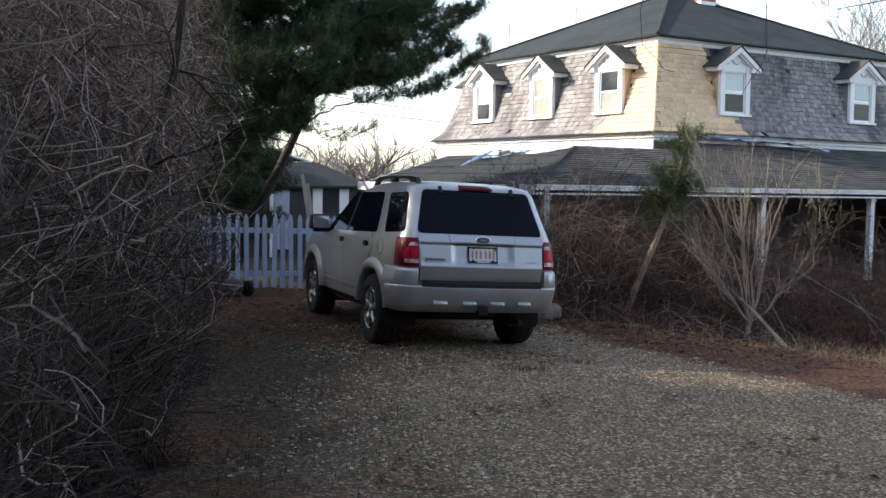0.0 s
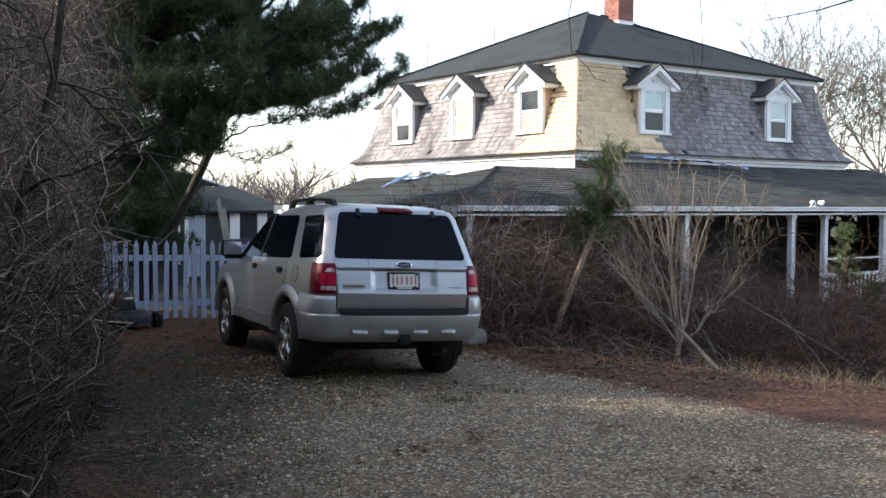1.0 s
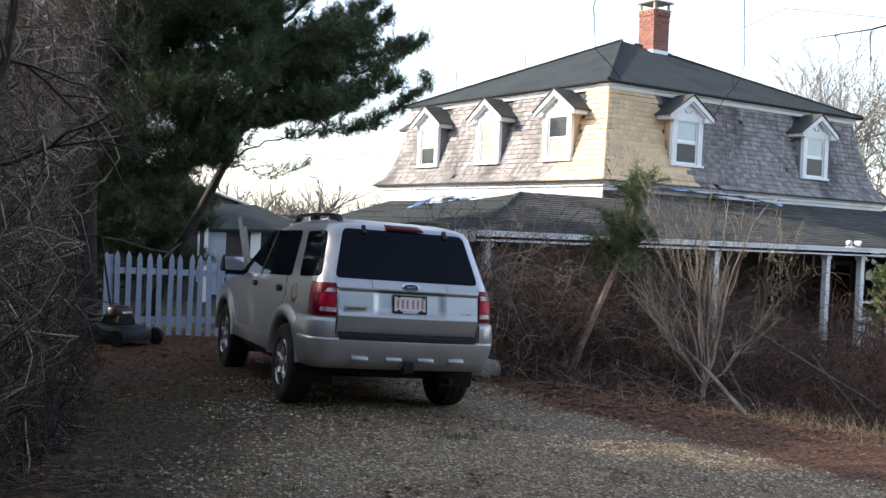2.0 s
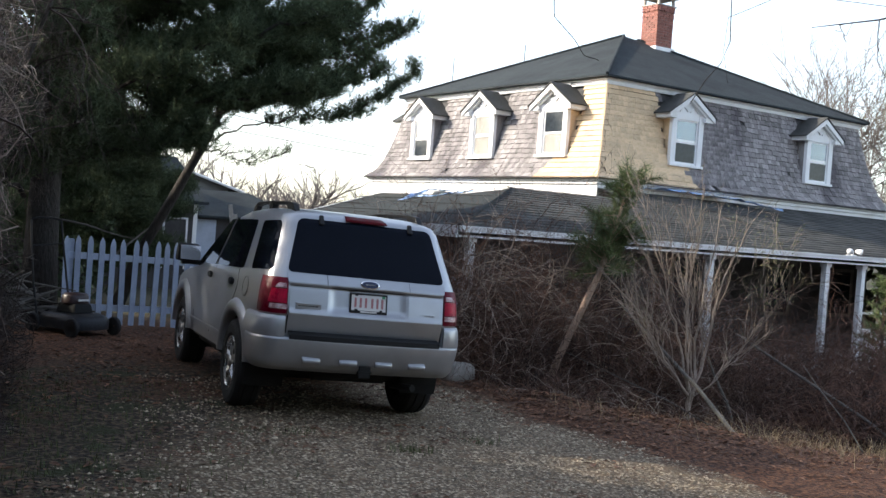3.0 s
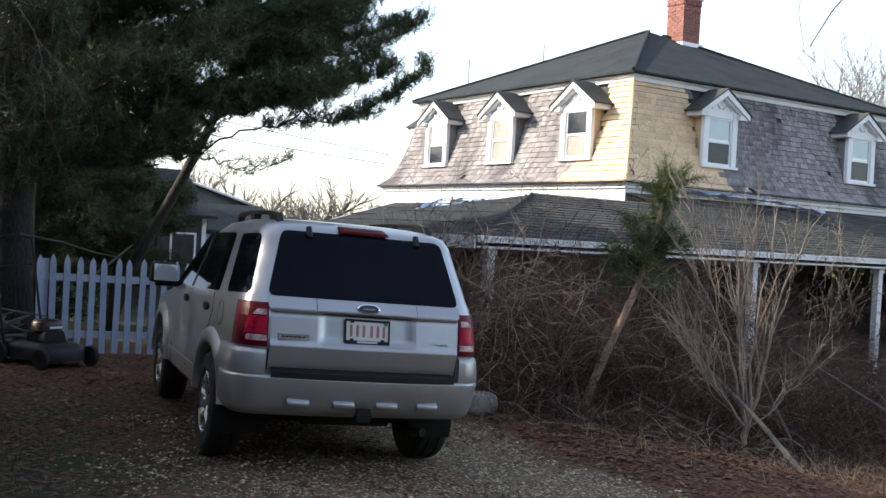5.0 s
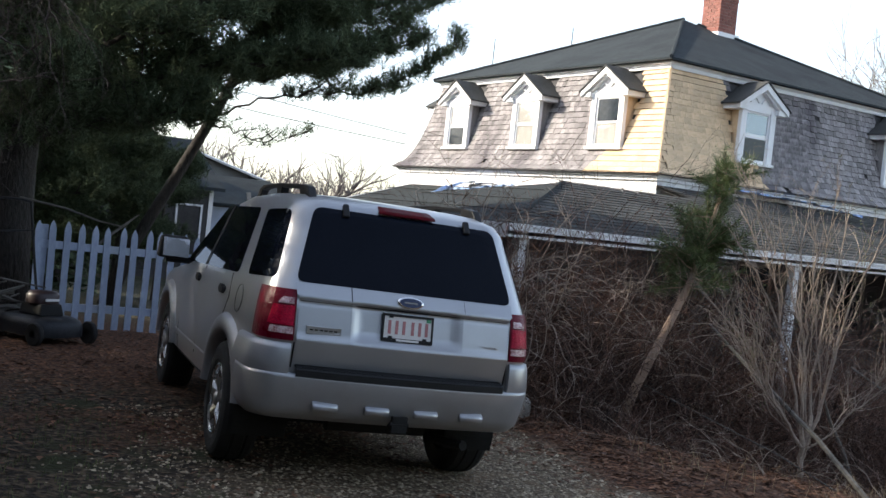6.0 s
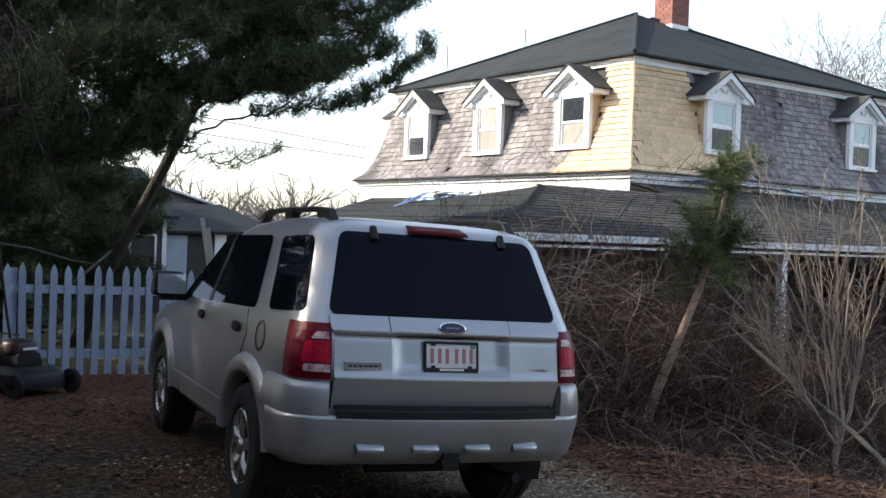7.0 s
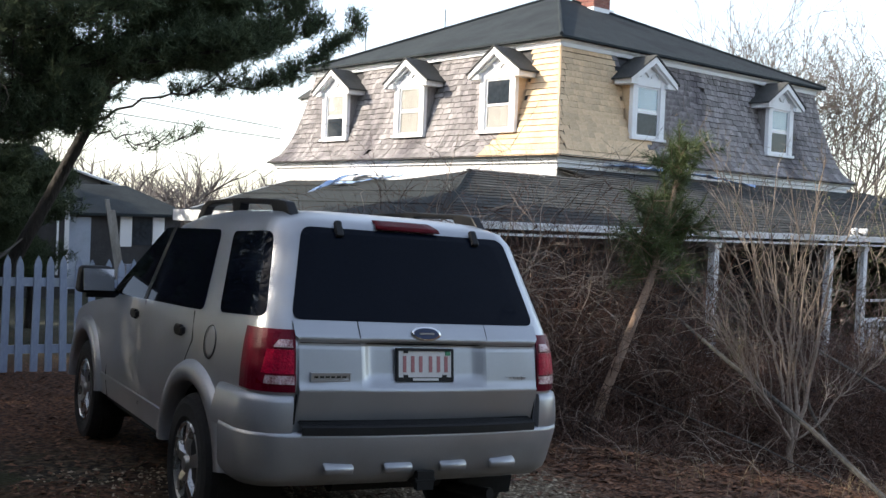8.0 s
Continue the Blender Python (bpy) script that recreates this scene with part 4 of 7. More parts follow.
def dormer(base, turn, new_cheek, blind, curtain):
    """A gabled dormer; its own axes: x across, -y outwards, z up from the sill."""
    m = base @ Matrix.Rotation(turn, 4, "Z") @ Matrix.Diagonal((1, 1, 0.89, 1))
    d = part("dormer", Mesh().box(-0.44, 0.03, 0.0, 0.44, 0.06, 1.30), M_WHITE, house, "white gabled dormer", m=m)
    for s in (-1, 1):
        part("cheek", Mesh().box(s * 0.43 - 0.02, 0.06, -0.05, s * 0.43 + 0.02, 0.85, 1.30), M_SHINGLE_NEW if new_cheek else M_SHINGLE_GREY, d)
    case = Mesh()
    case.box(-0.485, -0.04, -0.02, -0.34, 0.05, 1.27).box(0.34, -0.04, -0.02, 0.485, 0.05, 1.27)
    case.box(-0.52, -0.08, -0.06, 0.52, 0.05, 0.0).box(-0.34, -0.03, 1.10, 0.34, 0.05, 1.27)
    part("window_frame", case, M_WHITE, d)
    gab = Mesh()
    gab.prism([(-0.47, 1.25), (0.47, 1.25), (0.0, 1.60)], "y", -0.02, 0.04)
    part("gable", gab, M_WHITE, d)
    orn = Mesh()
    for s in (-1, 1):
        pts = [(s * (0.04 + 0.24 * t), -0.035, 1.30 + 0.12 * math.sin(math.pi * t) * (1 - 0.3 * t)) for t in np.linspace(0, 1, 7)]
        orn.tube(pts, 0.018, 6)
    part("gable_ornament", orn, M_WHITE, d)
    rake = Mesh()
    for s in (-1, 1):
        rake.prism([(s * 0.70, 1.10), (s * 0.70, 1.22), (0, 1.74), (0, 1.60)], "y", -0.17, -0.10)
        rake.prism([(s * 0.66, 1.085), (s * 0.66, 1.15), (0, 1.64), (0, 1.55)], "y", -0.11, -0.03)
        rake.box(min(s * 0.44, s * 0.68), -0.13, 1.10, max(s * 0.44, s * 0.68), 0.75, 1.20)
    part("rake_trim", rake, M_WHITE, d)
    rf = Mesh()
    for s in (-1, 1):
        rf.add([(s * 0.74, -0.19, 1.19), (0, -0.19, 1.75), (0, 1.0, 1.75), (s * 0.74, 0.95, 1.19), (s * 0.74, -0.19, 1.225), (0, -0.19, 1.785), (0, 1.0, 1.785), (s * 0.74, 0.95, 1.225)],
               [(0, 1, 2, 3), (7, 6, 5, 4), (0, 4, 5, 1), (1, 5, 6, 2), (2, 6, 7, 3), (3, 7, 4, 0)])
    part("dormer_roof", rf, M_PORCHROOF, d, "dark shingled gable roof")
    win = part("sash_window", Mesh().box(-0.34, -0.005, 0.52, 0.34, 0.028, 0.57).box(-0.34, -0.005, 0.0, -0.30, 0.028, 1.12).box(0.30, -0.005, 0.0, 0.34, 0.028, 1.12)
               .box(-0.30, -0.005, 1.06, 0.30, 0.028, 1.12).box(-0.30, -0.005, 0.0, 0.30, 0.028, 0.06), M_WHITE, d)
    for z0, z1 in ((0.06, 0.52), (0.57, 1.06)):
        if blind and z0 > 0.3:
            part("blind", Mesh().box(-0.30, 0.016, z0 + 0.05, 0.30, 0.02, z1), M_CURTAIN if turn else M_SHADE, win)
        elif curtain and z0 < 0.3:
            part("curtain", Mesh().box(-0.30, 0.016, z0, 0.30, 0.02, z1), M_CURTAIN, win)
        covered = curtain and z0 < 0.3 or blind and z0 > 0.3
        part("pane", Mesh().box(-0.30, 0.004, z0, 0.30, 0.012, z1), M_CLEARPANE if covered else M_PANE, win)


SILL, FACE = 3.45, 0.19
LEFT_D = ((1.77, True, False, True), (4.43, False, True, True), (7.12, False, True, False))
RIGHT_D = ((2.65, True, True, False), (7.22, False, True, False))
for s, new_cheek, blind, curtain in LEFT_D:
    dormer(Matrix.Translation((FACE, s, SILL)), radians(-90), new_cheek, blind, curtain)
for s, new_cheek, blind, curtain in RIGHT_D:
    dormer(Matrix.Translation((s, FACE, SILL)), 0, new_cheek, blind, curtain)

dormer(Matrix.Translation((1.25, HD - FACE, SILL)), radians(180), False, False, True)

# chimney
CHX = Matrix.Translation((5.02, 0, 0))
ch = part("chimney", Mesh().box(0.212, 4.012, 6.3, 0.768, 4.568, 7.95).box(0.16, 3.96, 7.93, 0.82, 4.62, 7.96), M_MORTAR, house, "red brick chimney with flat cap", m=CHX)
cap = Mesh().box(0.13, 3.93, 8.14, 0.85, 4.65, 8.18)
for x in (0.20, 0.72):
    for y in (4.0, 4.52):
        cap.box(x, y, 7.96, x + 0.06, y + 0.06, 8.14)
part("chimney_cap", cap, M_STONE, ch)
part("flashing", Mesh().box(0.13, 3.93, 6.4, 0.85, 4.65, 6.84), M_WHITE, ch)
for x, y, z in ((1.6, 8.0, 6.35), (3.4, 7.2, 6.9)):
    part("antenna_rod", Mesh().tube([(x, y, 5.2), (x, y, z)], 0.012, 5), M_WIRE, house)


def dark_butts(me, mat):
    """Darkens the downward ends of shingles, painting the shadow line under each course."""
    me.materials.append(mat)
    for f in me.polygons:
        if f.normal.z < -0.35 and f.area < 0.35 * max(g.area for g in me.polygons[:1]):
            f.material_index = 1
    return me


# shingles: each a thin wedge laid on the curved roof face
def shingle_data(name, mat):
    me = Mesh().add([(-0.5, -0.72, 0), (0.5, -0.72, 0), (0.5, 0.3, 1), (-0.5, 0.3, 1), (-0.5, -1, 0), (0.5, -1, 0), (0.5, 0, 1), (-0.5, 0, 1)],
                      [(0, 1, 2, 3), (4, 7, 6, 5), (4, 5, 1, 0), (5, 6, 2, 1), (7, 4, 0, 3), (6, 7, 3, 2)]).data(name, mat)
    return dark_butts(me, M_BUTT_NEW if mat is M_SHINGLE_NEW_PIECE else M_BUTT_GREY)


def yellow_left(s, z):
    return s < lerp([(2.9, 1.95), (3.45, 1.62), (3.47, 2.2), (3.6, 1.55), (4.6, 1.6), (5.1, 1.25)], z) + 0.04 * math.sin(40 * z)


def yellow_right(s, z):
    edge = lerp([(2.9, 2.75), (3.44, 2.6), (3.5, 2.55), (4.7, 2.5), (4.75, 2.1), (5.1, 1.95)], z)
    return s < edge + 0.05 * math.sin(37 * z)


def lay_bricks():
    """Courses of single bricks round the chimney, the top ones corbelled out."""
    whole = Mesh().box(-0.088, 0, 0.004, 0.088, 0.10, 0.070).data("brick", M_BRICK)
    half = Mesh().box(-0.040, 0, 0.004, 0.040, 0.10, 0.070).data("brick", M_BRICK)
    cx, cy = 0.49, 4.29
    for row in range(15):
        z = 6.82 + 0.074 * row
        out = 0.29 + (0.03 if row >= 13 else 0.015 if row == 11 else 0.0)
        for turn in range(4):
            m = Matrix.Translation((cx, cy, z)) @ Matrix.Rotation(turn * math.pi / 2, 4, "Z")
            line = ((-0.195, whole), (0.0, whole), (0.195, whole)) if (row + turn) % 2 else ((-0.245, half), (-0.0975, whole), (0.0975, whole), (0.245, half))
            for x, me in line:
                ob = new("brick", me)
                ob.parent = ch
                ob.matrix_basis = m @ Matrix.Translation((x, -out, 0))


def lay_shingles():
    r = random.Random(11)
    part("corner_strip", Mesh().tube([(d - 0.022, d - 0.022, z) for d, z in PROFILE], 0.034, 6), M_SHINGLE_NEW, house, "yellow cedar corner strip")
    single = {k: shingle_data("shingle", mat) for k, mat in (("new", M_SHINGLE_NEW_PIECE), ("grey", M_SHINGLE_GREY_PIECE))}
    holder = part("front_shingle_field", Mesh().box(0.9, 0.9, 4.9, 1.0, 1.0, 5.0), M_DARKWALL, house)
    rest = {(f, k): Mesh() for f in "lrbe" for k in ("new", "grey")}
    made = 0
    rows = 18
    for face in "rlbe":
        length = HW if face in "rb" else HD
        dorm = {"r": RIGHT_D, "l": LEFT_D}.get(face, ())
        for i in range(rows):
            z0 = 2.93 + (5.02 - 2.93) * i / rows
            z1 = z0 + (5.02 - 2.93) / rows + 0.03
            d0, d1 = inset(z0), inset(min(z1, 5.05))
            s = d0 + r.uniform(-0.1, 0.0)
            end = length - d0
            while s < end:
                yellow = face == "l" and yellow_left(s, z0) or face == "r" and yellow_right(s, z0)
                w = r.uniform(0.12, 0.26) if yellow else r.uniform(0.075, 0.17)
                if face in "be":
                    w = 0.6
                a, b = max(s, d0), min(s + w - (0.003 if yellow else 0.007), end)
                s += w
                if b - a < 0.03:
                    continue
                mid = (a + b) / 2
                if any(abs(mid - q[0]) < 0.47 and z0 > SILL - 0.08 for q in dorm):
                    continue
                kind = "grey"
                if face == "l" and yellow_left(mid, z0) or face == "r" and yellow_right(mid, z0):
                    kind = "new"
                if kind == "grey" and face in "lr" and r.random() < 0.004:
                    continue
                lift = (0.034 if kind == "new" else r.uniform(0.022, 0.034))
                drop = r.uniform(-0.009, 0.009) if kind == "grey" else r.uniform(-0.003, 0.003)
                out0, out1 = d0 - lift, d1 - 0.004
                za, zb = z0 + drop, z1

                def at(sv, d, z):
                    return {"r": (sv, d, z), "l": (d, sv, z), "b": (sv, HD - d, z), "e": (HW - d, sv, z)}[face]

                if face == "r" and mid < 4.4 and a > d1 and 3.0 < z0 < 4.9 and made < 300:
                    made += 1
                    ob = new("shingle", single[kind])
                    ob.parent = holder
                    hgt = zb - za
                    slope = (d1 - d0) / hgt
                    mm = Matrix(((b - a, 0, 0, mid), (0, lift, slope * hgt - 0.3 * lift, d0), (0, 0, hgt, za), (0, 0, 0, 1)))
                    ob.matrix_basis = mm
                    continue
                at_a, at_b = max(a, d1 - 0.02), min(b, length - d1 + 0.02)
                rest[face, kind].add([at(a, out0, za), at(b, out0, za), at(at_b, out1, zb), at(at_a, out1, zb), at(a, out0 + 0.022, za - 0.006), at(b, out0 + 0.022, za - 0.006), at(at_b, out1 + 0.014, zb), at(at_a, out1 + 0.014, zb)],
                                     [(0, 1, 2, 3), (0, 4, 5, 1), (4, 7, 6, 5), (0, 3, 7, 4), (1, 5, 6, 2)])
    for (face, kind), mesh in rest.items():
        if mesh.f:
            ob = part("roof_shingles", mesh, M_SHINGLE_NEW if kind == "new" else M_SHINGLE_GREY, house, "new yellow cedar shingles" if kind == "new" else "weathered grey wooden shingles")
            ob["kind"] = "stuff"
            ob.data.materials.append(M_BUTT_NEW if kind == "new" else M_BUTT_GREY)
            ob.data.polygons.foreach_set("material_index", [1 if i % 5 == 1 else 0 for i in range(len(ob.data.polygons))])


# ---- the porch: a low roof along the front, with a hipped wing past the corner ----
PX0, PX1, PY0, PY1, PZ = -6.2, 11.2, -4.15, 2.05, 1.70
RID_Y, RID_X, RID_Z = -1.05, -3.0, 2.46


def porch_z(y):
    return PZ + (RID_Z - PZ) * (y - PY0) / (RID_Y - PY0)


porch = thing("porch", "low porch with dark shingled roof, white fascia and peeling white posts", "porch", HOUSE)
pr = Mesh()
base = [(PX0, PY0, PZ), (PX1, PY0, PZ), (PX1, 0.25, porch_z(0.25)), (0.0, 0.25, porch_z(0.25)), (0.0, RID_Y, RID_Z), (RID_X, RID_Y, RID_Z)]
pr.add(base, [(0, 1, 2, 3, 4, 5)])
pr.add([(PX0, PY1, PZ), (0.26, PY1, PZ), (0.26, RID_Y, RID_Z), (RID_X, RID_Y, RID_Z)], [(0, 1, 2, 3)])
pr.add([(x, y, z - 0.05) for x, y, z in base], [(0, 1, 2, 3, 4, 5)])
part("porch_roof_deck", pr, M_PORCHROOF, porch)
hipm = Mesh().add([(PX0, PY0, PZ + 0.012), (RID_X, RID_Y, RID_Z + 0.012), (PX0, PY1, PZ + 0.012)], [(0, 1, 2)])
part("hip_end_roof", hipm, M_ROLLROOF, porch, "grey-green roll roofing")
lap = Mesh()
for k in range(1, 4):
    t = k / 4
    a = Vector((PX0, PY0, PZ)).lerp(Vector((RID_X, RID_Y, RID_Z)), t)
    b = Vector((PX0, PY1, PZ)).lerp(Vector((RID_X, RID_Y, RID_Z)), t)
    lap.tube([a + Vector((0, 0, 0.014)), b + Vector((0, 0, 0.014))], 0.012, 4)
lap.tube([Vector((PX0, PY0, PZ + 0.02)), Vector((RID_X, RID_Y, RID_Z + 0.02))], 0.035, 5)
part("roofing_lap", lap, M_ROLLROOF, porch)


def porch_courses():
    r = random.Random(3)
    m = Mesh()
    rows = 24
    for i in range(rows):
        y0 = PY0 - 0.03 + (0.22 - PY0) * i / rows
        y1 = y0 + (0.25 - PY0) / rows + 0.03
        x = PX0 + max(0, (y0 - PY0)) * (RID_X - PX0) / (RID_Y - PY0) if y0 < RID_Y else 0.02
        while x < PX1:
            w = r.uniform(0.25, 0.55)
            x1 = min(x + w - 0.01, PX1)
            z0, z1 = porch_z(y0) + 0.020 + r.uniform(-0.003, 0.003), porch_z(y1) + 0.008
            dy = r.uniform(-0.006, 0.006)
            m.add([(x, y0 + dy, z0), (x1, y0 + dy, z0), (x1, y1, z1), (x, y1, z1), (x, y0 + dy, z0 - 0.014), (x1, y0 + dy, z0 - 0.014)], [(0, 1, 2, 3), (4, 5, 1, 0)])
            x += w
    ob = part("porch_shingles", m, M_PORCHROOF, porch, "worn dark asphalt shingles")
    ob["kind"] = "stuff"


porch_courses()
fas = Mesh().box(PX0 - 0.03, PY0 - 0.05, PZ - 0.065, PX1, PY0 - 0.02, PZ - 0.01).box(PX0 - 0.05, PY0 - 0.065, PZ - 0.01, PX1, PY0 - 0.02, PZ + 0.022)
fas.box(PX0 - 0.05, PY0, PZ - 0.15, PX0 - 0.02, PY1, PZ + 0.02).box(PX0, PY0, PZ - 0.14, PX1, PY1, PZ - 0.11)
part("porch_fascia", fas, M_WHITE, porch, "white fascia board, paint peeling")
part("porch_end_wall", Mesh().box(PX1 - 0.15, PY0 + 1.2, -1.0, PX1 - 0.05, 0.2, 1.75).box(PX1 - 0.15, PY0 + 0.3, -1.0, PX1 - 0.05, PY0 + 1.2, 0.3), M_PORCHWALL, porch)
part("porch_floor", Mesh().box(PX0 + 0.1, PY0 + 0.1, -0.72, PX1, 0.25, -0.60), M_WOODGREY, porch)
part("porch_back_wall", Mesh().box(PX0 + 0.3, 0.05, -1.0, 0.24, 0.2, 1.55).box(PX0 + 0.3, PY0 + 1.5, -1.0, PX0 + 0.4, 0.05, 1.6), M_PORCHWALL, porch)
for x in (-5.9, -0.9, 2.22, 3.30, 5.4, 7.4, 9.2, 11.0):
    post = part("porch_post", Mesh().box(x - 0.055, PY0 + 0.10, -0.65, x + 0.055, PY0 + 0.21, PZ - 0.12), M_WHITE, porch, "white porch post, paint flaking")
    part("post_cap", Mesh().box(x - 0.075, PY0 + 0.08, PZ - 0.22, x + 0.075, PY0 + 0.23, PZ - 0.15), M_WHITE, post)
for x0, x1 in ((3.35, 5.35), (5.45, 7.35), (7.45, 9.15)):
    rl = part("porch_rail", Mesh().box(x0, PY0 + 0.13, 0.28, x1, PY0 + 0.18, 0.34).box(x0, PY0 + 0.13, -0.06, x1, PY0 + 0.18, 0.0).box(x0, PY0 + 0.13, 0.62, x1, PY0 + 0.17, 0.66), M_WHITE, porch, "white porch railing")
    k = int((x1 - x0) / 0.14)
    for i in range(1, k):
        xx = x0 + (x1 - x0) * i / k
        part("baluster", Mesh().box(xx - 0.018, PY0 + 0.135, -0.5, xx + 0.018, PY0 + 0.172, 0.28), M_WHITE, rl)
for x0, x1, z0, z1 in ((0.2, 1.3, 0.1, 1.4), (2.55, 3.6, -0.4, 1.5), (5.6, 6.6, 0.2, 1.4), (8.0, 9.0, 0.2, 1.4)):
    w = part("porch_window", Mesh().box(x0, 0.20, z0, x0 + 0.08, 0.25, z1).box(x1 - 0.08, 0.20, z0, x1, 0.25, z1).box(x0, 0.20, z0, x1, 0.25, z0 + 0.08).box(x0, 0.20, z1 - 0.08, x1, 0.25, z1), M_WOODGREY, house)
    part("pane", Mesh().box(x0 + 0.08, 0.225, z0 + 0.08, x1 - 0.08, 0.235, z1 - 0.08), M_PANE, w)
flood = thing("flood_light", "twin white flood lamps on the porch roof edge", "flood light", HOUSE @ Matrix.Translation((2.75, PY0 - 0.02, PZ + 0.11)))
for s in (-1, 1):
    part("lamp_head", Mesh().add(*lathe([(0.0, -0.10), (0.055, -0.09), (0.06, -0.07), (0.03, 0.03), (0.0, 0.04)], 14)), M_WHITE, flood, m=pose(s * 0.13, 0, 0.0, 10, 0, s * 35), smooth=True)
part("bracket", Mesh().box(-0.14, 0.02, -0.12, 0.14, 0.05, -0.07).box(-0.02, 0.0, -0.1, 0.02, 0.05, 0.0), M_WHITE, flood)


def tarp(name, pts, width, lift):
    """A crumpled strip of tarpaulin along points on a roof."""
    r = random.Random(len(pts) * 7 + int(width * 100))
    rows = []
    pts = [Vector(p) for p in pts]
    n = 26
    for i in range(n):
        t = i / (n - 1) * (len(pts) - 1)
        k = min(int(t), len(pts) - 2)
        p = pts[k].lerp(pts[k + 1], t - k)
        d = (pts[k + 1] - pts[k]).normalized()
        side = d.cross(Vector((0, 0, 1))).normalized()
        w = width * (0.6 + 0.5 * noise.noise((i * 0.35, width, 2.0)))
        row = []
        for j in range(7):
            s = (j / 6 - 0.5) * 2 * w
            row.append(tuple(p + side * s + Vector((0, 0, lift + 0.11 * abs(noise.noise((i * 0.9, j * 0.8, 5.0)))))))
        rows.append(row)
    tob = part(name, Mesh().grid(rows), M_TARP, None, smooth=False, m=HOUSE)
    return tagged(tob, "crumpled torn blue tarpaulin lying on the porch roof", "tarpaulin")


# the lean-to along the sunlit side
def side_z(x):
    return 2.56 + 0.32 * x


lean = thing("lean_to", "low lean-to with grey roll roofing against the sunlit wall", "lean-to", HOUSE)
LX, LY0, LY1 = -2.55, 0.4, 8.65
part("roof_deck", Mesh().prism([(0.24, side_z(0.0) + 0.02), (0.24, side_z(0.0) - 0.05), (LX, side_z(LX) - 0.05), (LX, side_z(LX))], "y", LY0, LY1), M_ROLLROOF, lean, "grey-green roll roofing")
for k in range(1, 4):
    x = LX * k / 4
    part("roofing_lap", Mesh().tube([(x, LY0, side_z(x) + 0.004), (x + 0.02, (LY0 + LY1) / 2, side_z(x) + 0.012), (x, LY1, side_z(x) + 0.004)], 0.012, 4), M_ROLLROOF, lean)
part("fascia", Mesh().box(LX - 0.03, LY0, side_z(LX) - 0.17, LX, LY1 + 0.03, side_z(LX) + 0.01), M_WHITE, lean, "white fascia board")
part("barge_board", Mesh().prism([(0.24, side_z(0.0) + 0.03), (0.24, side_z(0.0) - 0.12), (LX, side_z(LX) - 0.14), (LX, side_z(LX) + 0.02)], "y", LY1, LY1 + 0.03), M_WHITE, lean, "white barge board")
part("wall", Mesh().box(LX + 0.25, LY0, -1.0, LX + 0.35, LY1 - 0.2, side_z(LX) - 0.02), M_PORCHWALL, lean, "grey painted side wall")
part("end_wall", Mesh().prism([(0.24, -1.0), (0.24, side_z(0.0) - 0.06), (LX + 0.35, side_z(LX + 0.35) - 0.06), (LX + 0.35, -1.0)], "y", LY1 - 0.3, LY1 - 0.2), M_PORCHWALL, lean, "grey painted end wall")


tarp("tarpaulin", [(-1.58, 5.56, side_z(-1.58)), (-0.6, 6.0, side_z(-0.6)), (-0.1, 6.2, side_z(-0.1)), (-0.12, 5.0, side_z(-0.12)), (-0.25, 4.35, side_z(-0.25))], 0.11, 0.06)
tarp("tarpaulin", [(-0.75, 5.9, side_z(-0.75)), (-0.65, 5.2, side_z(-0.65)), (-0.3, 4.7, side_z(-0.3)), (-0.12, 4.2, side_z(-0.12))], 0.08, 0.05)
tarp("tarpaulin", [(1.2, -0.1, porch_z(-0.1)), (2.4, -0.12, porch_z(-0.12)), (3.6, -0.2, porch_z(-0.2)), (4.3, -0.55, porch_z(-0.55)), (4.6, -1.0, porch_z(-1.0))], 0.22, 0.12)

# ---- outbuildings beyond the fence ----
SH = HOUSE @ Matrix.Translation((0, 20.0, 0))


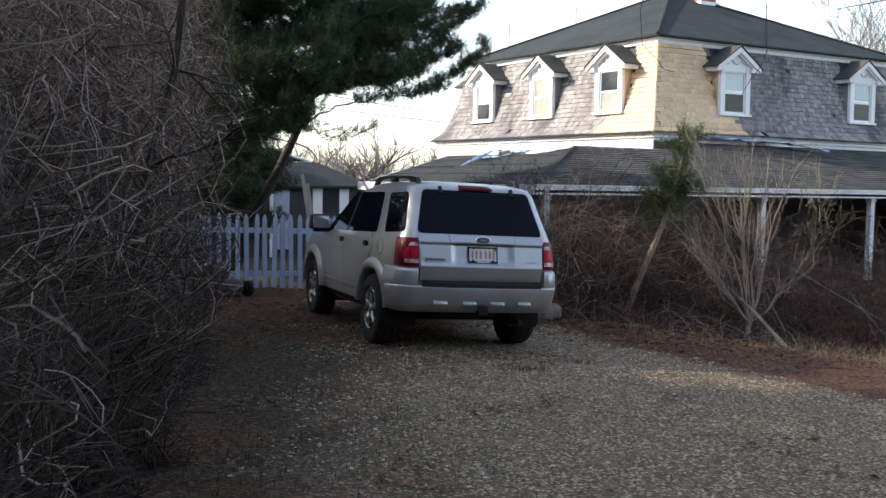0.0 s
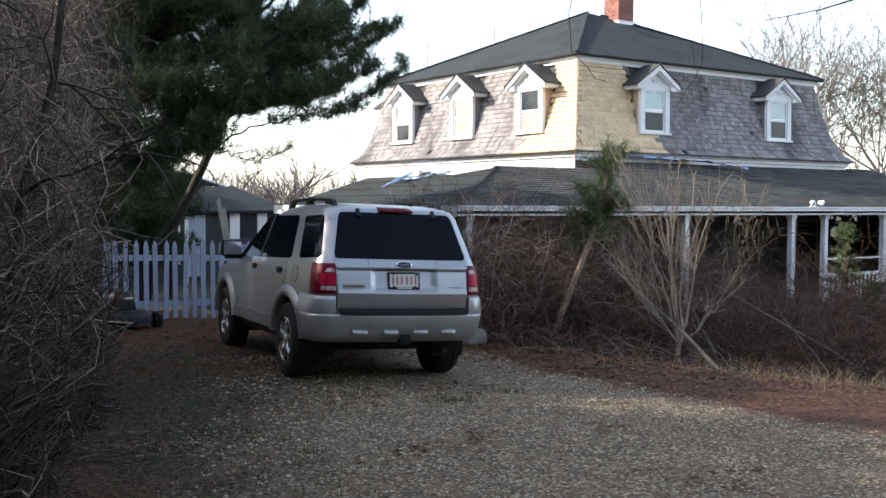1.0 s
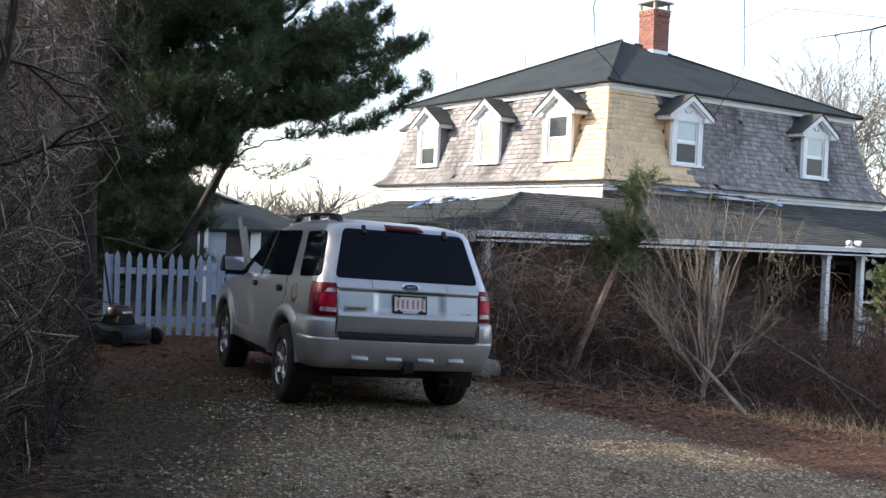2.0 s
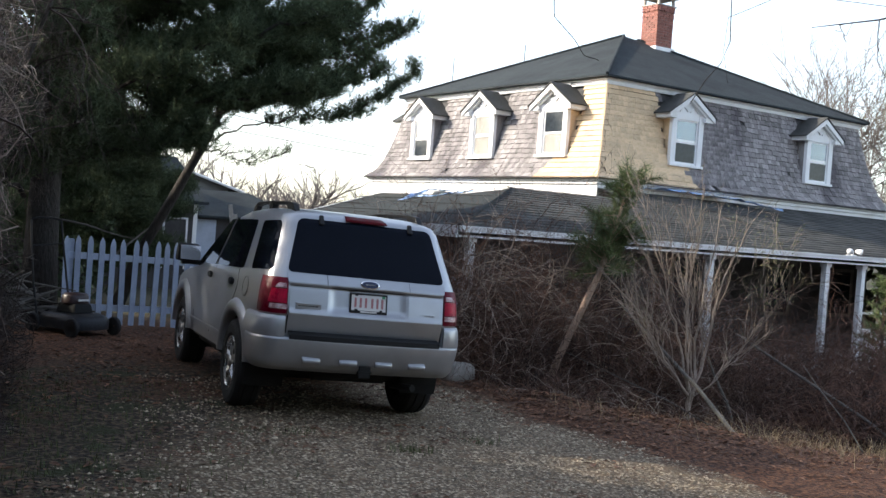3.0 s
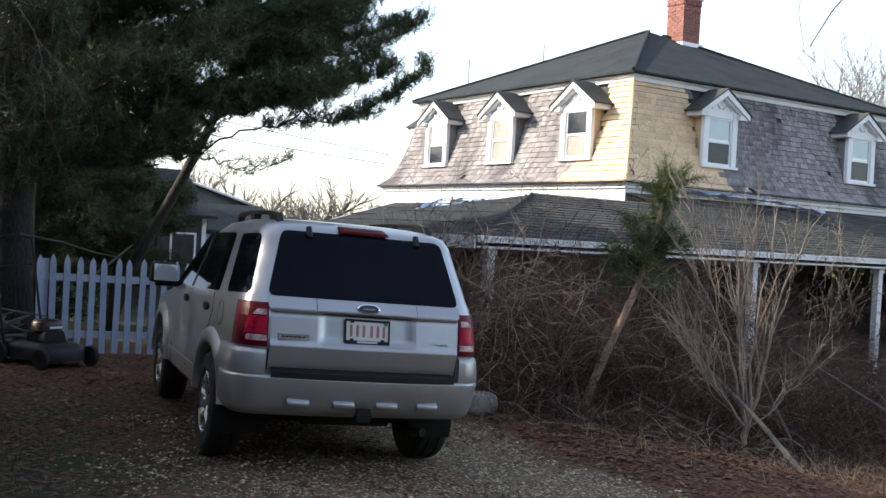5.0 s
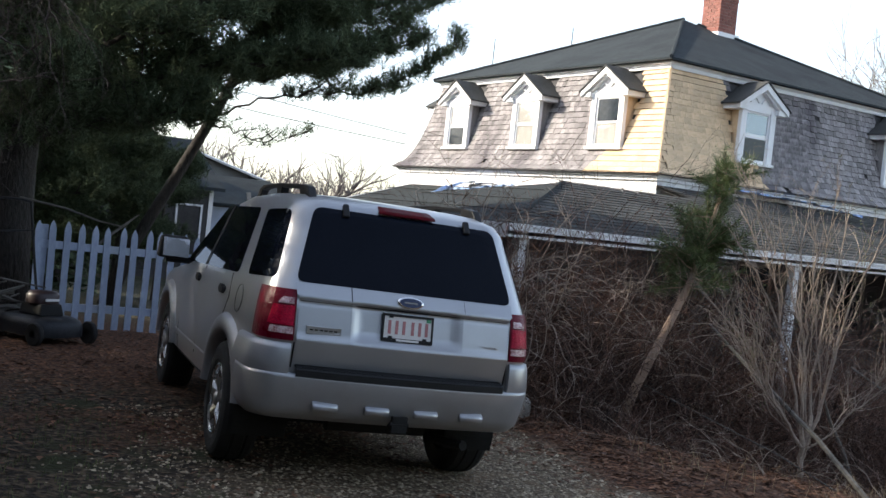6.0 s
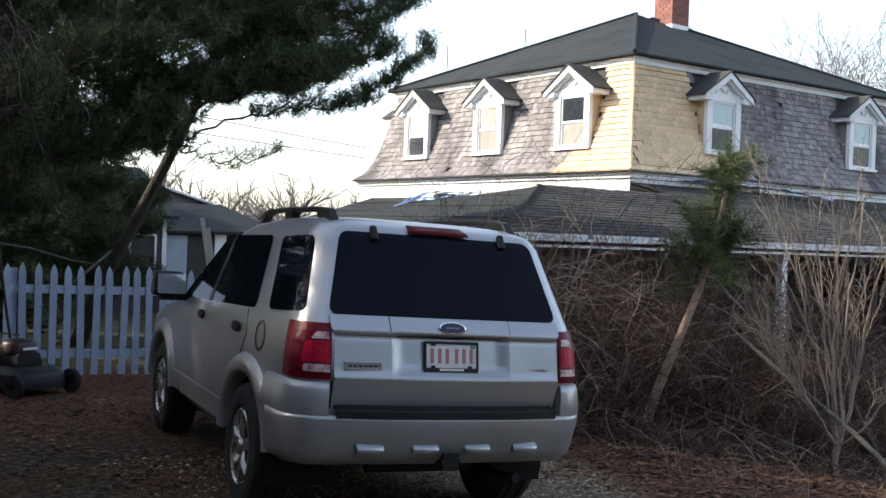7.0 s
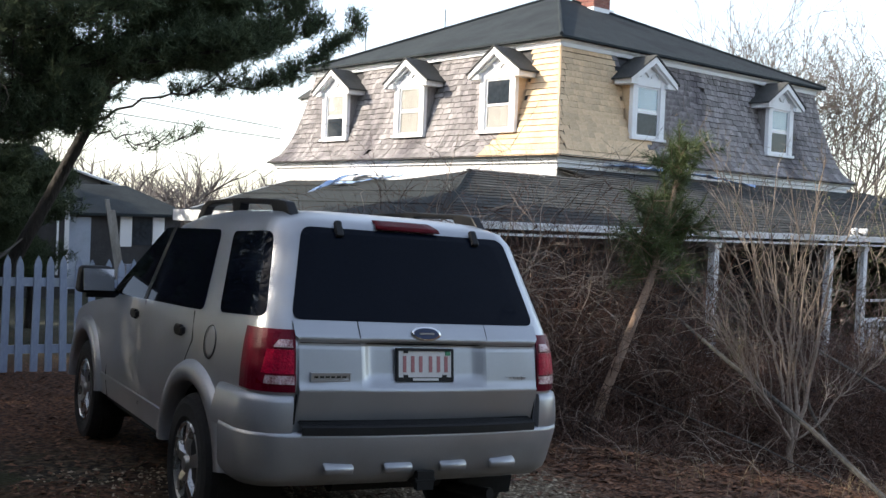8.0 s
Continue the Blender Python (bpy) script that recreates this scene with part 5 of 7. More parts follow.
def build_shed():
    s = thing("shed", "low dark shed with pale blue door and white shutters", "shed", SH)
    part("wall", Mesh().box(-2.2, 0.0, -1.2, 3.0, 0.15, 1.50).box(2.9, 0.15, -1.2, 3.05, 4.5, 1.5), M_DARKWALL, s)
    r = Mesh().add([(-2.3, -0.3, 1.48), (3.3, -0.3, 1.55), (3.3, 4.6, 1.55), (-2.3, 4.6, 1.48), (-2.3, 2.1, 2.44), (2.0, 2.1, 2.46)], [(0, 1, 5, 4), (1, 2, 5), (2, 3, 4, 5)])
    r.add([(-2.3, -0.3, 1.40), (3.3, -0.3, 1.46), (3.3, -0.3, 1.55), (-2.3, -0.3, 1.48)], [(0, 1, 2, 3)])
    part("roof", r, M_ROOF, s)
    part("door", Mesh().box(-0.86, -0.05, -0.9, -0.10, 0.0, 1.36), M_SHEDDOOR, s, "pale blue plank door")
    for x in (0.87, 2.0):
        part("shutter", Mesh().box(x, -0.05, 0.45, x + 0.40, 0.0, 1.42), M_WHITE, s)
    part("window", Mesh().box(1.29, -0.03, 0.5, 1.98, 0.0, 1.42), M_PANE, s)
    wing = thing("garage", "dark shingled garage wall with white corner board beside the shed", "garage", SH @ Matrix.Translation((-1.80, -2.5, 0)))
    part("wall", Mesh().box(-5.2, 0.0, -1.2, 0.0, 0.2, 1.95).box(-0.2, 0.2, -1.2, 0.0, 4.0, 1.95), M_DARKWALL, wing)
    part("corner_board", Mesh().box(-0.10, -0.03, -1.2, 0.03, 0.02, 1.90), M_WHITE, wing)
    part("roof", Mesh().add([(-5.6, -0.4, 1.85), (0.25, -0.4, 1.85), (0.25, 3.0, 3.4), (-5.6, 3.0, 3.4), (-5.6, -0.4, 1.95), (0.25, -0.4, 1.95), (0.25, 3.0, 3.5), (-5.6, 3.0, 3.5)],
                            [(0, 1, 2, 3), (4, 5, 6, 7), (0, 1, 5, 4), (1, 2, 6, 5)]), M_ROOF, wing)
    fr = part("window_frame", Mesh().box(-1.12, -0.05, 1.33, -0.28, 0.0, 1.39).box(-1.12, -0.05, -0.3, -1.06, 0.0, 1.33).box(-0.34, -0.05, -0.3, -0.28, 0.0, 1.33), M_WHITE, wing)
    for k in range(7):
        part("louvre", Mesh().box(-1.05, -0.04, 0.05 + 0.17 * k, -0.35, -0.01, 0.10 + 0.17 * k), M_DARKWALL, fr)
    far = thing("neighbour_house", "grey house with pale gable trim far behind the shed", "house", SH @ Matrix.Translation((-0.2, 9.0, 0)))
    part("wall", Mesh().box(-3.5, 0, -1.5, 4.2, 0.2, 2.72).prism([(-3.5, 2.72), (4.2, 2.72), (0.3, 3.78)], "y", 0, 0.2), M_GREYWALL, far)
    part("roof", Mesh().add([(-3.9, -0.4, 2.62), (0.3, -0.4, 3.88), (4.8, -0.4, 2.62), (-3.9, 6, 2.62), (0.3, 6, 3.88), (4.8, 6, 2.62)], [(0, 1, 4, 3), (1, 2, 5, 4)]), M_ROOF, far)
    part("rake_trim", Mesh().tube([(0.3, -0.45, 3.85), (4.8, -0.45, 2.59)], 0.06, 4).tube([(0.3, -0.45, 3.85), (-3.9, -0.45, 2.59)], 0.06, 4), M_WHITE, far)
    for k, (x, z) in enumerate(((-0.14, 1.99), (0.06, 1.66))):
        b = part("leaning_board", Mesh().box(-0.07, -0.02, 0, 0.07, 0.02, 3.0), M_WOODGREY, None, m=SH @ Matrix.Translation((x + 0.65, -1.0, z - 3.0)) @ Matrix.Rotation(radians(-10), 4, "Y"))
        tagged(b, "grey weathered board leaning by the shed door", "board", group="leaning boards")


build_shed()
build_fence("picket_fence", "small white picket fence far off before the shed", (4.6, 24.5), (9.5, 25.8), 0.9, 0.15, (0.0, 2.4, 4.8))
fa, fb = HOUSE @ Vector((3.6, -5.0, 0)), HOUSE @ Vector((9.5, -5.0, 0))
build_fence("picket_fence", "sunlit white picket fence before the porch", (fa.x, fa.y), (fb.x, fb.y), 1.0, 0.15, (0.0, 2.0, 4.0, 5.8))

# ---- plants ----
def wander(r, p, d, length, steps, jitter, pull=0.0):
    """Points of a stem that starts at p along d, wanders, and bends down (pull > 0) or up."""
    pts, d, p = [Vector(p)], Vector(d).normalized(), Vector(p)
    for i in range(steps):
        d = (d + Vector((r.gauss(0, jitter), r.gauss(0, jitter), r.gauss(0, jitter) - pull * (i + 1) / steps))).normalized()
        p = p + d * (length / steps)
        pts.append(p.copy())
    return pts


def stem(mesh, r, p, d, length, rad, steps=6, jitter=0.18, pull=0.2, twigs=3, sides=3, twig_len=0.35, keep=None):
    pts = wander(r, p, d, length, steps, jitter, pull)
    if keep:
        pts = [keep(q) for q in pts]
    mesh.tube(pts, [rad * (1 - 0.75 * i / steps) for i in range(steps + 1)], sides, cap=False)
    for _ in range(twigs):
        k = r.randint(2, steps)
        dd = (pts[k] - pts[k - 1]).normalized() + Vector((r.gauss(0, 0.7), r.gauss(0, 0.7), r.gauss(0, 0.6)))
        tp = wander(r, pts[k], dd, twig_len * length * r.uniform(0.4, 1.0), 3, 0.25, 0.1)
        if keep:
            tp = [keep(q) for q in tp]
        mesh.tube(tp, [rad * 0.5, rad * 0.42, rad * 0.3, rad * 0.15], 3, cap=False)
    return pts


def left_edge(y):
    return lerp([(-8.5, -4.3), (-7.0, -3.75), (-3.0, -2.85), (-0.5, -2.6), (1.0, -2.85), (2.5, -3.4), (5.0, -4.2)], y)


def keep_left(q):
    """Stems that would lean over the drive bend back into the thicket."""
    edge = left_edge(q.y) + 0.02 + 0.60 * noise.noise((q.y * 0.7, q.z * 0.8, 3.3)) + 0.28 * noise.noise((q.y * 2.6, q.z * 2.9, 8.1)) - 0.05 * max(q.z - 2.0, 0)
    over = q.x - edge
    x = q.x if over <= 0 else edge - over * (0.2 + 2.2 * abs(noise.noise((q.y * 5, q.z * 5, q.x * 5))))
    return Vector((x, max(q.y, -8.3), max(q.z, height(x, q.y) + 0.01)))


def left_thicket():
    r = random.Random(101)
    brown, vines = Mesh(), Mesh()
    for k in range(3800):
        y = r.uniform(-8.0, 4.2)
        depth = abs(r.gauss(0, 1.0)) if k % 3 else r.uniform(0, 4.0)
        x = left_edge(y) - 0.15 - depth
        d = Vector((r.gauss(0.15, 0.35), r.gauss(-0.05, 0.35), 1.0))
        ln = r.uniform(1.0, 3.0) * (1.0 if depth < 0.8 else 1.5)
        near = smooth(-8.0, -5.0, y)
        ln *= 0.55 + 0.45 * near
        stem(brown, r, (x, y, height(x, y) - 0.02), d, ln, r.uniform(0.003, 0.008), 7, 0.30, 0.32, 5, keep=keep_left)
    # old vines that climb the trees and hang in curtains
    for k in range(2600):
        y = r.uniform(-6.5, 2.2)
        x = left_edge(y) - abs(r.gauss(0.1, 0.9)) - 0.1
        z = r.uniform(1.4, 6.8)
        d = Vector((r.gauss(0.1, 0.5), r.gauss(0, 0.5), r.uniform(-1.2, 0.4)))
        stem(vines, r, (x, y, z), d, r.uniform(0.6, 1.9), r.uniform(0.003, 0.007), 7, 0.32, 0.30, 4, keep=keep_left)
    tagged(part("hanging_vines", vines, M_VINE_LIT), "tangled leafless grey-brown vines hanging over the thicket, coloured lighter as if sunlit", "vines", kind="stuff")
    vines = Mesh()
    # vines that hang from the pine beyond the thicket, in a darker tone for its shade
    for k in range(1100):
        p = (r.uniform(-4.6, -2.0), r.uniform(2.2, 6.0), r.uniform(2.5, 6.6))
        stem(vines, r, p, (r.gauss(0, 0.5), r.gauss(-0.1, 0.4), r.uniform(-1.4, 0.3)), r.uniform(0.5, 1.7), r.uniform(0.0025, 0.006), 7, 0.30, 0.30, 3)
    # the same curtain further up the drive
    for k in range(1000):
        y = r.uniform(2.0, 4.6)
        x = left_edge(y) - abs(r.gauss(0.1, 0.9)) - 0.1
        stem(vines, r, (x, y, r.uniform(1.2, 6.4)), (r.gauss(0.1, 0.5), r.gauss(0, 0.5), r.uniform(-1.2, 0.4)), r.uniform(0.6, 1.9), r.uniform(0.003, 0.007), 7, 0.32, 0.30, 4, keep=keep_left)
    # low tangles towards the drive
    for k in range(700):
        y = r.uniform(-7.8, 3.0)
        x = left_edge(y) + r.uniform(-0.5, 0.25)
        d = Vector((r.gauss(0.5, 0.6), r.gauss(-0.2, 0.6), r.uniform(0.1, 0.8)))
        stem(vines, r, (x, y, height(x, y)), d, r.uniform(0.4, 1.2), r.uniform(0.003, 0.006), 5, 0.25, 0.6, 2, keep=keep_left)
    tagged(part("bramble_thicket", brown, M_BRAMBLE), "dense dark leafless bramble thicket beside the drive", "thicket", kind="stuff")
    tagged(part("low_vines", vines, M_BRAMBLE), "tangled leafless brown vines low along the drive and under the pine", "vines", kind="stuff")
    # a few pale, thick bent vines that stand out
    pale = Mesh()
    for k in range(240):
        y = r.uniform(-7.4, 3.6)
        x = left_edge(y) + r.uniform(-0.35, 0.1)
        z = r.uniform(0.1, 4.2)
        stem(pale, r, (x, y, z), (r.gauss(0.3, 0.6), r.gauss(-0.3, 0.5), r.gauss(0.2, 0.5)), r.uniform(0.5, 1.9), r.uniform(0.0025, 0.008), 10, 0.36, 0.2, 3, 3, 0.35, keep=keep_left)
    tagged(part("bent_vines", pale, M_STEM), "pale grey bent vines among the brambles", "vines", kind="stuff")
    # saplings that carry the vines
    for k, (x, y, h) in enumerate(((-3.7, -4.6, 5.5), (-3.2, -1.5, 6.5), (-3.9, 0.5, 7.0), (-3.1, 2.3, 6.5), (-4.6, -2.8, 7.0), (-5.2, 3.2, 7.5))):
        t = thing("vine_covered_sapling", "slim dark leafless sapling overgrown with vines", "tree", Matrix.Translation((x, y, height(x, y))), "saplings")
        tr = Mesh()
        pts = wander(r, (0, 0, -0.1), (r.gauss(0.05, 0.1), r.gauss(0, 0.1), 1), h, 9, 0.08, 0)
        tr.tube(pts, [0.030 * (1 - 0.07 * i) for i in range(10)], 7, cap=False)
        part("trunk", tr, M_BARK, t)
        br = Mesh()
        for i in range(3, 10):
            for _ in range(3):
                stem(br, r, pts[i], (r.gauss(0.2, 0.7), r.gauss(0, 0.7), r.uniform(-0.2, 0.8)), r.uniform(0.6, 1.4), 0.012, 5, 0.2, 0.1, 4)
        ob = part("branch_mass", br, M_BRAMBLE, t)
        ob["kind"] = "stuff"


left_thicket()


def needles(mesh, r, p, d, n, length, width=0.007):
    """A brush of needles at the end of a shoot."""
    d = Vector(d).normalized()
    verts, faces = [], []
    for _ in range(n):
        a = (d * r.uniform(0.1, 1.0) + Vector((r.gauss(0, 0.6), r.gauss(0, 0.6), r.gauss(0, 0.6)))).normalized()
        s = a.cross(Vector((r.gauss(0, 1), r.gauss(0, 1), r.gauss(0, 1)))).normalized() * width
        b = Vector(p) + d * r.uniform(-0.12, 0.06)
        q = b + a * length * r.uniform(0.6, 1.1)
        k = len(verts)
        verts += [tuple(b - s), tuple(b + s), tuple(q)]
        faces.append((k, k + 1, k + 2))
    mesh.add(verts, faces)


def pine_limb(wood, leaf, r, pts, rad, density, spread=0.8, n=26, ln=0.16, wid=0.0046, bare=0.2, puff=0.11):
    """A limb along given points, with side shoots that carry needle brushes."""
    pts = [Vector(p) for p in pts]
    fine = []
    for a, b in zip(pts, pts[1:]):
        for t in (0, 0.25, 0.5, 0.75):
            fine.append(a.lerp(b, t) + Vector((r.gauss(0, 0.03), r.gauss(0, 0.03), r.gauss(0, 0.03))))
    fine.append(pts[-1])
    m = len(fine)
    wood.tube(fine, [max(rad * (1 - 0.85 * i / m), 0.006) for i in range(m)], 6, cap=False)
    for i in range(int(m * bare), m):
        d = (fine[min(i + 1, m - 1)] - fine[i - 1]).normalized()
        t = i / m
        for _ in range(density):
            dd = d * r.uniform(0.3, 1.0) + Vector((r.gauss(0, 0.6), r.gauss(0, 0.6), r.gauss(0.22, 0.28)))
            L = spread * r.uniform(0.4, 1.0) * (1.15 - 0.6 * t)
            sp = wander(r, fine[i], dd, L, 4, 0.15, -0.1)
            wood.tube(sp, [0.012, 0.010, 0.008, 0.006, 0.004], 3, cap=False)
            for j in range(1, 5):
                for _ in range(3):
                    q = sp[j] + Vector((r.gauss(0, puff), r.gauss(0, puff), r.gauss(0.02, puff * 0.5)))
                    needles(leaf, r, q, (sp[j] - sp[j - 1]) + Vector((r.gauss(0, .05), r.gauss(0, .05), 0.06)), n, ln, wid)


def big_pine():
    r = random.Random(55)
    tree = thing("pine_tree", "large dark pine with a leaning trunk and long drooping limbs", "tree")
    trunk, lean, wood, leaf = Mesh(), Mesh(), Mesh(), Mesh()
    g = height(-2.35, 6.35)
    tp = [(-2.38, 6.35, g - 0.2), (-2.36, 6.38, 0.8), (-2.36, 6.5, 1.8), (-2.3, 6.75, 3.0), (-2.2, 6.9, 4.5), (-2.1, 7.0, 6.5), (-2.0, 7.0, 8.6)]
    trunk.tube(tp, [0.30, 0.23, 0.20, 0.165, 0.14, 0.11, 0.04], 12)
    part("trunk", trunk, M_BARK, tree, smooth=True)
    lp = [(-1.2, 8.8, height(-1.2, 8.8) - 0.2), (-0.85, 8.65, 0.9), (-0.42, 8.5, 1.8), (-0.1, 8.42, 2.5), (0.1, 8.40, 2.95), (0.45, 8.3, 3.8), (0.75, 8.2, 5.2), (0.8, 8.2, 7.4)]
    lean.tube(lp, [0.12, 0.09, 0.078, 0.072, 0.068, 0.062, 0.05, 0.03], 10)
    part("leaning_trunk", lean, M_BARK, tree, smooth=True)
    limbs = [
        ([(-2.2, 6.9, 4.2), (-1.6, 7.4, 4.6), (-1.0, 7.8, 4.8), (-0.3, 8.0, 4.9)], 0.045, 3),
        ([(-2.2, 6.9, 4.3), (-1.6, 6.4, 4.4), (-1.0, 6.0, 4.5), (-0.4, 5.7, 4.6)], 0.045, 3),
        ([(-2.2, 6.9, 5.0), (-1.5, 7.3, 5.3), (-0.8, 7.6, 5.5), (0.0, 7.8, 5.7)], 0.045, 3),
        ([(-2.2, 6.9, 3.6), (-1.7, 7.5, 4.0), (-1.1, 8.0, 4.2), (-0.4, 8.3, 4.3)], 0.045, 3),
        ([(-2.2, 6.9, 4.8), (-2.0, 6.2, 5.0), (-1.6, 5.4, 5.2), (-1.2, 4.8, 5.3)], 0.045, 3),
        ([(-2.2, 6.9, 4.1), (-1.4, 7.0, 4.3), (-0.7, 7.0, 4.42), (0.1, 7.0, 4.55)], 0.04, 3),
        ([(-2.2, 6.9, 4.6), (-1.3, 6.7, 4.7), (-0.6, 6.6, 4.8), (0.1, 6.6, 4.85)], 0.04, 3),
        ([(0.6, 8.2, 4.5), (0.0, 7.7, 4.9), (-0.7, 7.3, 5.0), (-1.3, 7.0, 5.0)], 0.04, 3),
        ([(0.7, 8.2, 5.2), (0.2, 7.5, 5.3), (-0.4, 7.0, 5.4)], 0.04, 3),
        ([(0.5, 8.3, 4.2), (0.9, 7.4, 4.5), (1.1, 6.6, 4.7)], 0.04, 3),
        ([(-2.5, 6.7, 1.95), (-1.6, 7.0, 2.35), (-0.9, 7.2, 2.5), (-0.3, 7.3, 2.62)], 0.04, 3),
        ([(-2.5, 6.7, 2.1), (-1.7, 6.2, 2.3), (-1.0, 5.9, 2.45), (-0.5, 5.7, 2.75)], 0.04, 3),
        ([(-2.5, 6.6, 1.9), (-2.4, 5.8, 2.2), (-2.2, 5.0, 2.5), (-1.9, 4.4, 2.8)], 0.04, 3),
        ([(0.7, 8.2, 5.4), (1.4, 7.6, 6.2), (2.2, 7.2, 6.8)], 0.04, 3),
        ([(0.5, 8.3, 4.0), (0.2, 7.2, 4.1), (-0.1, 6.2, 4.0), (-0.2, 5.2, 3.9)], 0.05, 3),
        ([(0.3, 8.3, 3.4), (0.6, 7.4, 3.5), (1.0, 6.5, 3.45), (1.3, 5.8, 3.5)], 0.045, 3),
        ([(0.1, 8.4, 3.0), (-0.6, 7.9, 3.3), (-1.3, 7.2, 3.4), (-1.8, 6.4, 3.35)], 0.045, 3),
        ([(-2.45, 6.7, 2.2), (-1.6, 6.5, 2.75), (-0.7, 6.2, 3.1), (0.2, 5.9, 3.25), (0.9, 5.6, 3.4)], 0.06, 3),
        ([(-2.3, 6.75, 3.0), (-1.5, 6.2, 3.5), (-0.6, 5.7, 3.8), (0.4, 5.3, 4.2), (1.2, 5.0, 4.4)], 0.06, 3),
        ([(-2.25, 6.8, 3.8), (-1.4, 6.3, 4.5), (-0.5, 5.9, 4.9), (0.5, 5.6, 5.3)], 0.055, 3),
        ([(-2.2, 6.9, 4.6), (-1.3, 6.4, 5.4), (-0.3, 6.0, 5.9), (0.7, 5.7, 6.4)], 0.05, 3),
        ([(-2.3, 6.8, 2.8), (-2.4, 5.6, 3.2), (-2.3, 4.6, 3.5), (-2.1, 3.8, 3.7)], 0.05, 3),
        ([(-2.3, 6.8, 3.6), (-1.9, 5.6, 4.2), (-1.5, 4.6, 4.6), (-1.1, 3.8, 4.9)], 0.05, 3),
        ([(-2.2, 6.9, 4.4), (-2.8, 5.6, 4.9), (-3.2, 4.4, 5.2), (-3.4, 3.4, 5.3)], 0.05, 3),
        ([(-2.2, 6.9, 5.2), (-1.7, 5.5, 5.8), (-1.2, 4.3, 6.3)], 0.045, 3),
        ([(-2.3, 6.8, 3.2), (-3.3, 6.5, 3.7), (-4.3, 6.2, 4.1), (-5.2, 5.8, 4.4)], 0.05, 3),
        ([(-2.1, 7.0, 6.0), (-1.0, 6.5, 6.8), (0.1, 6.2, 7.3)], 0.045, 3),
        ([(-2.0, 7.0, 6.8), (-2.6, 5.8, 7.5), (-3.0, 5.0, 8.0)], 0.04, 3),
        ([(-2.0, 7.0, 7.4), (-1.4, 7.6, 8.2), (-0.8, 8.0, 8.8)], 0.04, 3),
        ([(-2.2, 6.9, 4.0), (-3.2, 7.6, 4.6), (-4.2, 8.2, 5.0)], 0.045, 2),
        ([(-2.5, 6.7, 2.4), (-1.7, 7.1, 2.7), (-0.9, 7.3, 2.95), (-0.2, 7.4, 3.1)], 0.045, 3),
        ([(-2.4, 6.7, 2.6), (-1.9, 5.9, 3.0), (-1.2, 5.2, 3.3), (-0.5, 4.6, 3.5)], 0.045, 3),
        ([(-2.3, 6.8, 3.4), (-1.6, 6.8, 3.7), (-0.8, 6.7, 3.9), (0.1, 6.6, 4.1), (0.9, 6.5, 4.2)], 0.05, 3),
        ([(-2.3, 6.8, 3.9), (-1.6, 7.2, 4.4), (-0.8, 7.5, 4.7), (0.2, 7.6, 5.0)], 0.05, 3),
        ([(-2.2, 6.9, 4.7), (-1.5, 6.9, 5.0), (-0.6, 6.9, 5.3), (0.5, 6.9, 5.6), (1.2, 6.9, 5.9)], 0.05, 3),
        ([(-2.2, 6.9, 5.5), (-1.4, 6.0, 5.9), (-0.4, 5.2, 6.2), (0.5, 4.6, 6.5)], 0.05, 3),
        ([(0.2, 8.4, 3.1), (-0.4, 8.0, 3.5), (-1.0, 7.8, 3.9), (-1.7, 7.7, 4.2)], 0.045, 3),
        ([(0.6, 8.3, 4.3), (0.3, 7.5, 4.7), (0.0, 6.7, 5.0), (-0.3, 6.0, 5.1)], 0.045, 3),
        ([(0.7, 8.2, 5.0), (0.6, 7.3, 5.4), (0.7, 6.4, 5.7), (0.9, 5.7, 5.9)], 0.045, 3),
        ([(-2.6, 6.6, 1.7), (-3.0, 5.8, 2.0), (-3.2, 5.0, 2.4), (-3.2, 4.2, 2.7)], 0.04, 3),
        ([(-2.6, 6.6, 2.0), (-3.4, 6.6, 2.3), (-4.2, 6.6, 2.6)], 0.04, 3),
    ]
    for pts, rad, dens in limbs:
        pine_limb(wood, leaf, r, pts, rad, dens, 0.75)
